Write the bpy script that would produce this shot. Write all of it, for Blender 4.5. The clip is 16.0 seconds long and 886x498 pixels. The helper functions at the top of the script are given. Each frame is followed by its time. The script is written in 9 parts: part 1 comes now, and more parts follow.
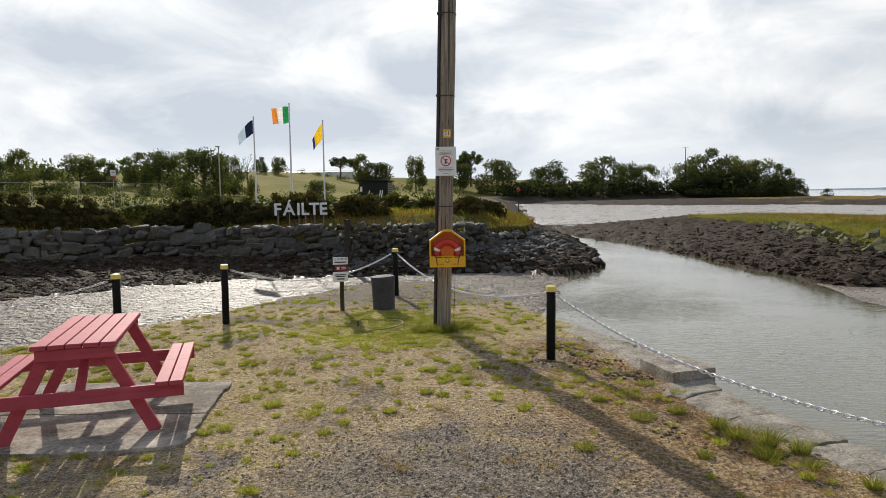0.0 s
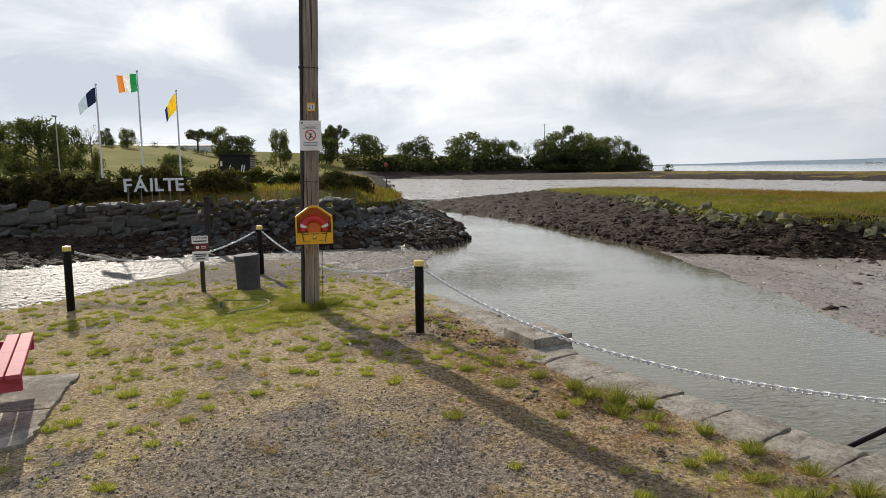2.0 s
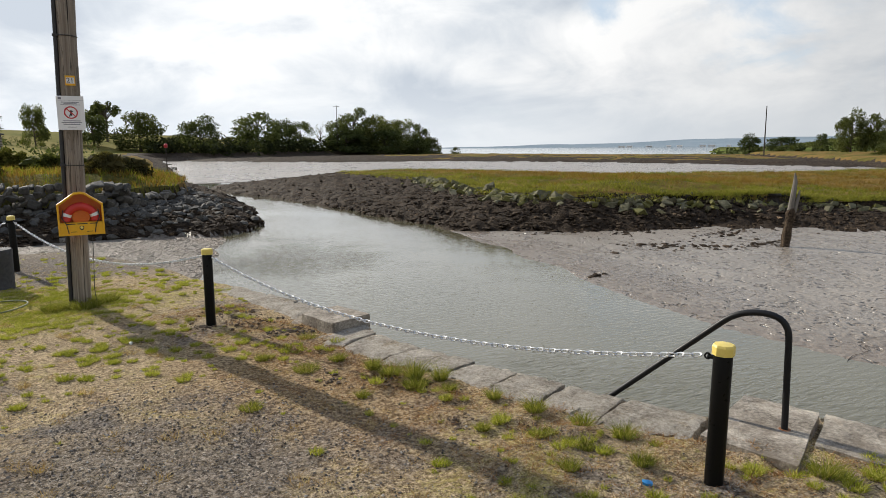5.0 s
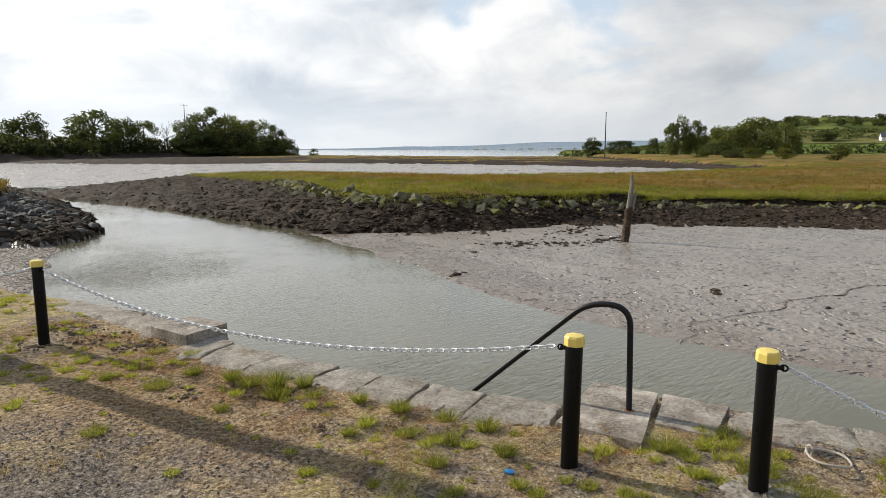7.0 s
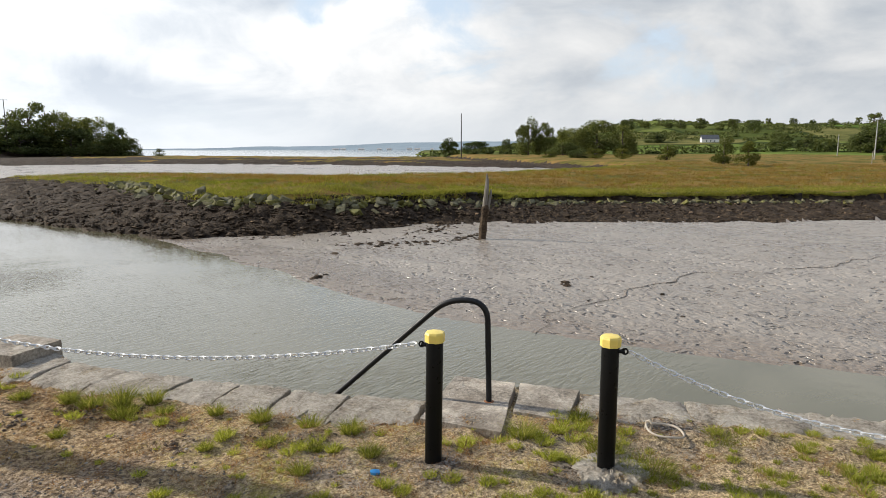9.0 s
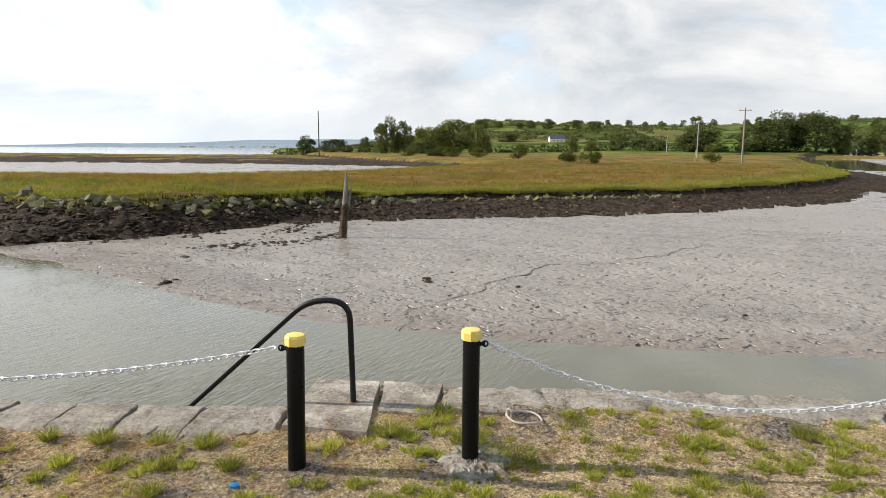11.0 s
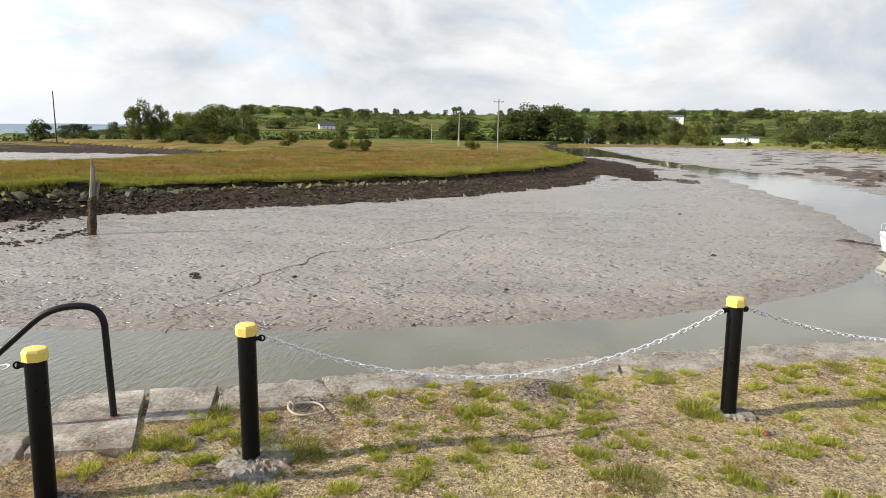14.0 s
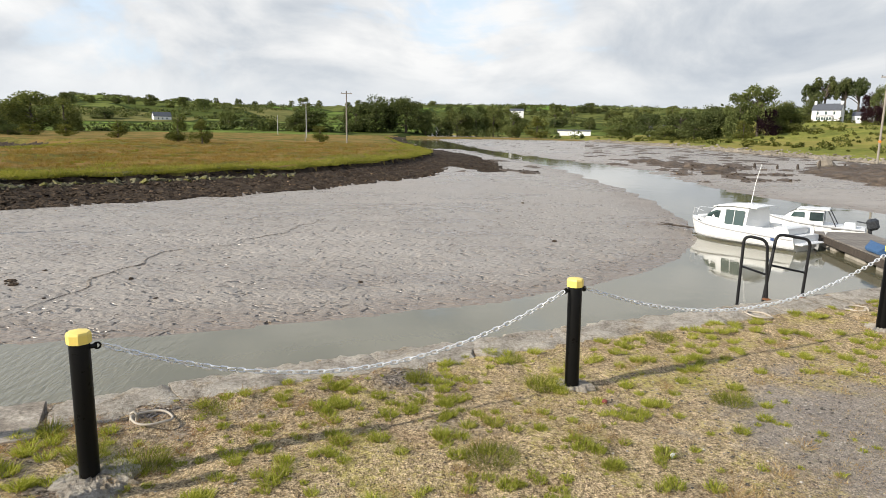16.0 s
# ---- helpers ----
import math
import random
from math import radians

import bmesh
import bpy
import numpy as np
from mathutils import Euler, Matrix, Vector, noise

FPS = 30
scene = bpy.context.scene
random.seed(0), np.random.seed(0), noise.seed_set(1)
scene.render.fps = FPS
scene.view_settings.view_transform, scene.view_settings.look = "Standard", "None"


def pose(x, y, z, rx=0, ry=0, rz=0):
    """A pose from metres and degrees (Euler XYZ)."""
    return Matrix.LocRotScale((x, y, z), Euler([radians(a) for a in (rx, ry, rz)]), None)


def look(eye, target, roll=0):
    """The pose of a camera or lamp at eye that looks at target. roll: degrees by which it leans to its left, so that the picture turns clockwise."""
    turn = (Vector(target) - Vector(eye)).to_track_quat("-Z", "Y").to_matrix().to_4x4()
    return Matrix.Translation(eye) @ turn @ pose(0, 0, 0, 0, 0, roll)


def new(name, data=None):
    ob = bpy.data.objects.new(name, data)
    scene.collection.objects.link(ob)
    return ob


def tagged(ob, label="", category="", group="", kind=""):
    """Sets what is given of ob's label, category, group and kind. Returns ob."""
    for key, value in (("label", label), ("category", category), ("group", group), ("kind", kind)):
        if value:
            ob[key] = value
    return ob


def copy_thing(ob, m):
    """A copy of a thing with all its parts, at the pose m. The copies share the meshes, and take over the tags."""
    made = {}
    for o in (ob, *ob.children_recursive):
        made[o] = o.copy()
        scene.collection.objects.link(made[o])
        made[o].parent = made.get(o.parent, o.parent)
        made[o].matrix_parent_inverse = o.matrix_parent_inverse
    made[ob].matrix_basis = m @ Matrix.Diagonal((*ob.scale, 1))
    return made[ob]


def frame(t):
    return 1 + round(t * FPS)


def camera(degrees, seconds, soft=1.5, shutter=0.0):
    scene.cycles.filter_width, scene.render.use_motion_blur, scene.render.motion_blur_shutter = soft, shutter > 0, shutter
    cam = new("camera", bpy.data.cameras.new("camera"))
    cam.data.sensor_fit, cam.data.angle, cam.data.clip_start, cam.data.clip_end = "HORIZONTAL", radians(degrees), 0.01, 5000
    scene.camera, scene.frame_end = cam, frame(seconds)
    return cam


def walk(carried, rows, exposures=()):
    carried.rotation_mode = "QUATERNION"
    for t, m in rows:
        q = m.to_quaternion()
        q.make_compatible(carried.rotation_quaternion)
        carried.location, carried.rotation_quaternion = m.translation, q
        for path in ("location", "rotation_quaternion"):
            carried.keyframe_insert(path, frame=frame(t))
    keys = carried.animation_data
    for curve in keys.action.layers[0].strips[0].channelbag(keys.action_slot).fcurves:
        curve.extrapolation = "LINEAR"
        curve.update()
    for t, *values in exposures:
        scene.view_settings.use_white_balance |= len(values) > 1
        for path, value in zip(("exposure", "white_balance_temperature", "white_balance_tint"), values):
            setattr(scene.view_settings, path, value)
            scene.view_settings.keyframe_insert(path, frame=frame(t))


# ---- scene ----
cam = camera(67.7, 16.0, soft=0.6)
# seconds, eye x y z, bearing clockwise from +y, pitch, roll
ROWS = [
    (0.0, -0.000, 0.000, 2.060, 0.78, -4.71, -0.82),
    (0.5, 0.005, 0.004, 2.056, 3.52, -5.27, -0.83),
    (1.0, 0.008, 0.009, 2.059, 6.46, -5.86, -0.81),
    (1.5, 0.008, 0.002, 2.065, 9.19, -6.45, -0.78),
    (2.0, 0.011, -0.004, 2.066, 12.14, -7.02, -0.75),
    (2.5, 0.012, -0.004, 2.066, 14.86, -7.57, -0.71),
    (3.0, 0.016, -0.004, 2.067, 17.77, -8.09, -0.67),
    (3.5, 0.017, -0.005, 2.068, 20.61, -8.43, -0.62),
    (4.0, 0.022, -0.008, 2.073, 23.75, -8.60, -0.58),
    (6.5, 0.030, -0.006, 2.075, 38.73, -8.67, -0.28),
    (7.0, 0.026, -0.012, 2.079, 41.87, -8.64, -0.22),
    (7.5, 0.026, -0.014, 2.077, 44.80, -8.63, -0.18),
    (8.0, 0.032, -0.014, 2.076, 47.93, -8.64, -0.12),
    (8.5, 0.037, -0.022, 2.078, 50.83, -8.66, -0.12),
    (9.0, 0.041, -0.025, 2.077, 53.95, -8.65, -0.11),
    (11.5, 0.087, -0.003, 2.067, 69.32, -8.94, 0.30),
    (12.0, 0.096, 0.003, 2.065, 72.68, -9.11, 0.40),
    (12.5, 0.101, -0.001, 2.062, 75.79, -9.24, 0.41),
    (13.0, 0.098, -0.004, 2.064, 79.15, -9.42, 0.47),
    (13.5, 0.098, -0.009, 2.065, 82.28, -9.56, 0.52),
    (14.0, 0.103, -0.010, 2.063, 85.61, -9.73, 0.60),
    (14.5, 0.103, -0.008, 2.065, 88.73, -9.88, 0.67),
    (15.0, 0.101, -0.008, 2.066, 92.08, -10.01, 0.76),
    (15.5, 0.094, -0.001, 2.060, 95.21, -10.13, 0.84),
    (16.0, 0.087, -0.002, 2.056, 98.53, -10.23, 0.88),
]
walk(cam, [(t, pose(x, y, z, 90 + pitch, 0, -bearing) @ pose(0, 0, 0, 0, 0, roll)) for t, x, y, z, bearing, pitch, roll in ROWS],
     exposures=[(0.0, 0.0), (4.0, 0.05), (9.0, 0.28), (12.5, 0.55), (16.0, 0.46)])

# ---- light: a broken cloud sky, with the sun ahead and to the left of the first view ----
SUN_BEARING, SUN_HEIGHT = -17.5, 27.0


def lit(r, g, b):
    return (r, g, b, 1.0)


class Nodes:
    """A small helper to wire shader nodes."""

    def __init__(self, tree):
        self.tree = tree

    def put(self, kind, **values):
        node = self.tree.nodes.new(kind)
        for key, value in values.items():
            if key == "op":
                node.operation = value
            elif key == "blend":
                node.blend_type = value
            elif key == "dtype":
                node.data_type = value
        return node

    def link(self, a, b):
        self.tree.links.new(a, b)

    def val(self, socket, value):
        if isinstance(value, bpy.types.NodeSocket):
            self.link(value, socket)
        else:
            socket.default_value = value

    def noise(self, vector, scale, detail=6.0, rough=0.55, distort=0.0):
        n = self.put("ShaderNodeTexNoise")
        self.link(vector, n.inputs["Vector"])
        n.inputs["Scale"].default_value = scale
        n.inputs["Detail"].default_value = detail
        n.inputs["Roughness"].default_value = rough
        n.inputs["Distortion"].default_value = distort
        return n.outputs["Fac"]

    def voronoi(self, vector, scale, feature="F1", rand=1.0):
        n = self.put("ShaderNodeTexVoronoi")
        n.feature = feature
        self.link(vector, n.inputs["Vector"])
        n.inputs["Scale"].default_value = scale
        n.inputs["Randomness"].default_value = rand
        return n

    def ramp(self, fac, stops):
        n = self.put("ShaderNodeValToRGB")
        els = n.color_ramp.elements
        while len(els) < len(stops):
            els.new(0.5)
        for e, (p, c) in zip(els, stops):
            e.position, e.color = p, c if len(c) == 4 else (*c, 1.0)
        self.link(fac, n.inputs["Fac"])
        return n.outputs["Color"]

    def step(self, value, lo, hi, to_lo=0.0, to_hi=1.0):
        n = self.put("ShaderNodeMapRange")
        n.interpolation_type = "SMOOTHSTEP"
        self.val(n.inputs["Value"], value)
        for key, v in (("From Min", lo), ("From Max", hi), ("To Min", to_lo), ("To Max", to_hi)):
            n.inputs[key].default_value = v
        return n.outputs["Result"]

    def math(self, op, a, b=0.0, clamp=False):
        n = self.put("ShaderNodeMath", op=op)
        n.use_clamp = clamp
        self.val(n.inputs[0], a)
        self.val(n.inputs[1], b)
        return n.outputs[0]

    def mix(self, fac, a, b, blend="MIX"):
        n = self.put("ShaderNodeMix", dtype="RGBA", blend=blend)
        self.val(n.inputs[0], fac)
        self.val(n.inputs[6], a)
        self.val(n.inputs[7], b)
        return n.outputs[2]

    def mapped(self, vector, scale=(1, 1, 1), rot=(0, 0, 0), loc=(0, 0, 0)):
        n = self.put("ShaderNodeMapping")
        self.link(vector, n.inputs["Vector"])
        n.inputs["Scale"].default_value = scale
        n.inputs["Rotation"].default_value = rot
        n.inputs["Location"].default_value = loc
        return n.outputs["Vector"]

    def bump(self, height, strength, distance, normal=None):
        n = self.put("ShaderNodeBump")
        n.inputs["Strength"].default_value = strength
        n.inputs["Distance"].default_value = distance
        self.link(height, n.inputs["Height"])
        if normal is not None:
            self.link(normal, n.inputs["Normal"])
        return n.outputs["Normal"]


world = bpy.data.worlds.new("sky")
scene.world = world
world.use_nodes = True
W = Nodes(world.node_tree)
world.node_tree.nodes.clear()
w_out = W.put("ShaderNodeOutputWorld")
w_bg = W.put("ShaderNodeBackground")
w_sky = W.put("ShaderNodeTexSky")
w_sky.sky_type = "NISHITA"
w_sky.sun_disc = False
w_sky.sun_elevation = radians(SUN_HEIGHT)
w_sky.sun_rotation = radians(SUN_BEARING)
w_sky.air_density, w_sky.dust_density, w_sky.ozone_density = 1.0, 2.0, 1.0
w_geo = W.put("ShaderNodeTexCoord")
w_dir = w_geo.outputs["Generated"]
w_sep = W.put("ShaderNodeSeparateXYZ")
W.link(w_dir, w_sep.inputs[0])
w_up = W.math("MAXIMUM", w_sep.outputs["Z"], 0.0)
# heaped clouds: the same density is read again a little higher up, so that tops are lit and undersides grey
def cloud_density(lift):
    v = W.mapped(w_dir, (1.0, 1.0, 2.1), (0, 0, 0.35), (3.1, 0.7, 0.9 + lift))
    big = W.noise(v, 1.9, 3, 0.5, 0.25)
    mid = W.noise(v, 4.6, 9, 0.56, 0.5)
    return W.math("ADD", W.math("MULTIPLY", big, 0.55), W.math("MULTIPLY", mid, 0.45))


w_here, w_over = cloud_density(0.0), cloud_density(0.11)
w_mask = W.step(w_here, 0.345, 0.425)
w_rim = W.math("MULTIPLY", W.math("SUBTRACT", w_here, w_over), 2.6)
w_body = W.math("ADD", 0.5, W.math("SUBTRACT", W.math("MULTIPLY", W.math("SUBTRACT", w_here, 0.5), 1.5), w_rim))
w_cloud = W.ramp(w_body, [(0.24, (8.7, 8.7, 8.65)), (0.40, (7.3, 7.45, 7.6)), (0.54, (5.9, 6.25, 6.65)), (0.70, (4.7, 5.15, 5.75))])
# clouds shine where the sun is behind them
w_sun = W.put("ShaderNodeVectorMath", op="DOT_PRODUCT")
W.link(w_dir, w_sun.inputs[0])
_a, _e = radians(SUN_BEARING), radians(SUN_HEIGHT)
w_sun.inputs[1].default_value = (math.sin(_a) * math.cos(_e), math.cos(_a) * math.cos(_e), math.sin(_e))
w_glow = W.step(w_sun.outputs["Value"], 0.0, 0.95, 0.74, 1.2)
w_cloud = W.mix(1.0, w_cloud, w_glow, "MULTIPLY")
w_blue = W.mix(0.65, w_sky.outputs[0], lit(6.0, 7.0, 8.2))
# overhead, out of view, the deck is opened to deep blue to lower the fill light
w_open = W.step(w_up, 0.42, 0.75, 1.0, 0.25)
w_deep = W.mix(W.step(w_up, 0.35, 0.75), w_blue, lit(1.5, 2.4, 4.4))
w_col = W.mix(W.math("MULTIPLY", w_mask, w_open), w_deep, w_cloud)
# a pale haze over the horizon
w_haze = W.step(w_up, 0.0, 0.11, 0.75, 0.0)
w_col = W.mix(w_haze, w_col, W.mix(1.0, lit(6.6, 7.0, 7.4), w_glow, "MULTIPLY"))
W.link(w_col, w_bg.inputs["Color"])
w_bg.inputs["Strength"].default_value = 0.11
W.link(w_bg.outputs[0], w_out.inputs[0])

sun = new("sun", bpy.data.lights.new("sun", "SUN"))
sun.data.energy, sun.data.angle, sun.data.color = 5.0, radians(0.6), (1.0, 0.93, 0.82)
_a, _e = radians(SUN_BEARING), radians(SUN_HEIGHT)
sun.matrix_world = look((60 * math.sin(_a) * math.cos(_e), 60 * math.cos(_a) * math.cos(_e), 60 * math.sin(_e)), (0, 0, 0))

# ---- materials ----
MATS = {}


def surface(name):
    """A new node material: its wiring helper, its Principled node and position in metres."""
    m = bpy.data.materials.new(name)
    m.use_nodes = True
    N = Nodes(m.node_tree)
    p = m.node_tree.nodes["Principled BSDF"]
    MATS[name] = m
    return m, N, p


def put_in(N, p, color=None, rough=None, normal=None, metal=None, spec=None):
    for key, v in (("Base Color", color), ("Roughness", rough), ("Normal", normal), ("Metallic", metal), ("Specular IOR Level", spec)):
        if v is not None:
            N.val(p.inputs[key], v)


def world_pos(N):
    return N.put("ShaderNodeNewGeometry").outputs["Position"]


def own_pos(N):
    return N.put("ShaderNodeTexCoord").outputs["Object"]


def one_of(N, by_object=False):
    """A random number for each piece."""
    if by_object:
        return N.put("ShaderNodeObjectInfo").outputs["Random"]
    return N.put("ShaderNodeNewGeometry").outputs["Random Per Island"]


def painted(name, color, rough=0.5, metal=0.0, wear=None, worn=0.0, grain=9.0, vary=0.14, bump=0.15, spread=0.0, stretch=(1, 1, 1), size=0.004):
    """Paint, plastic, metal or stone: colour that varies at two scales, chips of another colour, fine relief."""
    m, N, p = surface(name)
    pos = N.mapped(own_pos(N), stretch)
    c = Vector(color)
    big, small = N.noise(pos, grain * 0.18, 4), N.noise(pos, grain * 2.3, 6, 0.65)
    col = N.ramp(big, [(0.3, tuple(c * (1 - vary))), (0.7, tuple(c * (1 + vary)))])
    col = N.mix(N.step(small, 0.35, 0.75, 0.0, 0.5), col, lit(*(c * (1 - 1.6 * vary))))
    if spread:
        col = N.mix(1.0, col, N.ramp(one_of(N, True), [(0.0, (1 - spread,) * 3), (1.0, (1 + spread,) * 3)]), "MULTIPLY")
    if wear is not None:
        col = N.mix(N.step(N.noise(pos, grain, 8, 0.7), 0.72 - worn, 0.76 - worn), col, lit(*wear))
    put_in(N, p, col, N.step(small, 0.2, 0.8, max(0.02, rough - 0.1), min(1.0, rough + 0.12)), N.bump(small, bump, size), metal)
    return m


WATER = -2.0


def make_quay_ground():
    m, N, p = surface("quay_ground")
    pos = world_pos(N)
    sep = N.put("ShaderNodeSeparateXYZ")
    N.link(pos, sep.inputs[0])
    patch = N.noise(pos, 0.42, 5, 0.6, 0.6)
    patch2 = N.noise(N.mapped(pos, loc=(13, 5, 2)), 1.3, 7, 0.65, 0.5)
    fine = N.noise(pos, 26.0, 6, 0.8)
    grit = N.noise(pos, 70.0, 3, 0.75)
    stone = N.voronoi(pos, 64.0)
    grey = N.ramp(stone.outputs["Color"], [(0.15, (0.026, 0.023, 0.020)), (0.5, (0.125, 0.108, 0.090)), (0.75, (0.285, 0.248, 0.208)), (0.95, (0.62, 0.555, 0.475))])
    gravel = N.mix(0.35, grey, N.ramp(fine, [(0.44, (0.022, 0.018, 0.014)), (0.56, (0.50, 0.42, 0.34))]))
    soil = N.ramp(N.math("ADD", N.math("MULTIPLY", fine, 0.55), N.math("MULTIPLY", grit, 0.45)), [(0.40, (0.055, 0.037, 0.022)), (0.50, (0.355, 0.262, 0.155)), (0.58, (0.84, 0.66, 0.41))])
    s1 = N.noise(N.mapped(pos, (1, 7, 1), (0, 0, 0.7)), 17.0, 5, 0.75, 0.8)
    s2 = N.noise(N.mapped(pos, (7, 1, 1), (0, 0, 0.2)), 15.0, 5, 0.75, 0.8)
    strand = N.math("MAXIMUM", s1, s2)
    straw = N.mix(N.step(strand, 0.54, 0.68), soil, lit(0.60, 0.46, 0.24))
    green_n = N.noise(pos, 20.0, 7, 0.78, 0.8)
    green = N.ramp(green_n, [(0.40, (0.08, 0.075, 0.016)), (0.5, (0.32, 0.285, 0.055)), (0.58, (0.62, 0.53, 0.15))])
    col = N.mix(N.step(N.math("ADD", N.math("MULTIPLY", patch, 0.6), N.math("MULTIPLY", patch2, 0.4)), 0.39, 0.50), gravel, straw)
    col = N.mix(N.step(N.math("ADD", N.math("MULTIPLY", patch2, 0.55), N.math("MULTIPLY", green_n, 0.45)), 0.51, 0.62, 0.0, 0.62), col, green)
    clod = N.noise(N.mapped(pos, loc=(3, 8, 1)), 4.4, 12, 0.84, 0.2)
    col = N.mix(N.step(clod, 0.54, 0.66, 0.0, 0.5), col, lit(0.17, 0.118, 0.07))
    col = N.mix(N.step(clod, 0.45, 0.34, 0.0, 0.3), col, lit(0.50, 0.40, 0.28))
    # reddish peaty soil behind the coping
    band = N.put("ShaderNodeVectorMath", op="DISTANCE")
    N.link(N.mapped(pos, (1.0, 0.6, 0.0)), band.inputs[0])
    band.inputs[1].default_value = (1.9, 3.4, 0)
    peat = N.noise(N.mapped(pos, loc=(8, 1, 5)), 2.1, 11, 0.8, 0.3)
    col = N.mix(N.step(peat, 0.52, 0.62, 0.0, 0.45), col, N.ramp(fine, [(0.42, (0.10, 0.055, 0.03)), (0.58, (0.52, 0.34, 0.20))]))
    rusty = N.math("ADD", N.math("ADD", band.outputs["Value"], N.math("MULTIPLY", peat, 2.4)), N.math("MULTIPLY", fine, 0.8))
    col = N.mix(N.step(rusty, 2.2, 3.3, 0.75, 0.0), col, N.ramp(fine, [(0.41, (0.105, 0.060, 0.030)), (0.5, (0.30, 0.195, 0.105)), (0.58, (0.58, 0.42, 0.24))]))
    # bare gravel where wheels and feet go
    near = N.put("ShaderNodeVectorMath", op="DISTANCE")
    N.link(pos, near.inputs[0])
    near.inputs[1].default_value = (0.2, 4.2, 0)
    worn = N.math("ADD", near.outputs["Value"], N.math("MULTIPLY", patch2, 3.2))
    col = N.mix(N.step(N.math("ADD", worn, N.math("MULTIPLY", clod, 2.2)), 3.3, 4.7, 0.8, 0.0), col, gravel)
    far_end = N.put("ShaderNodeVectorMath", op="DISTANCE")
    N.link(pos, far_end.inputs[0])
    far_end.inputs[1].default_value = (3.7, -3.9, 0)
    col = N.mix(N.step(N.math("ADD", far_end.outputs["Value"], N.math("MULTIPLY", patch2, 2.6)), 2.1, 3.0, 0.85, 0.0), col, N.mix(0.5, gravel, lit(0.42, 0.375, 0.33)))
    # lush grass round the foot of the pole
    lush = N.put("ShaderNodeVectorMath", op="DISTANCE")
    N.link(pos, lush.inputs[0])
    lush.inputs[1].default_value = (-0.7, 10.2, 0)
    col = N.mix(N.step(N.math("ADD", lush.outputs["Value"], N.math("MULTIPLY", patch2, 2.0)), 1.6, 2.9, 0.8, 0.0), col, green)
    # shingle on the point, past the sign
    tip = N.math("ADD", sep.outputs["Y"], N.math("MULTIPLY", patch2, 2.0))
    col = N.mix(N.step(tip, 12.6, 14.2, 0.0, 0.8), col, gravel)
    h = N.math("ADD", N.math("MULTIPLY", stone.outputs["Distance"], -0.6), N.math("ADD", N.math("MULTIPLY", strand, 0.8), N.math("ADD", fine, N.math("MULTIPLY", grit, 0.4))))
    put_in(N, p, col, 0.95, N.bump(h, 1.0, 0.021), spec=0.08)


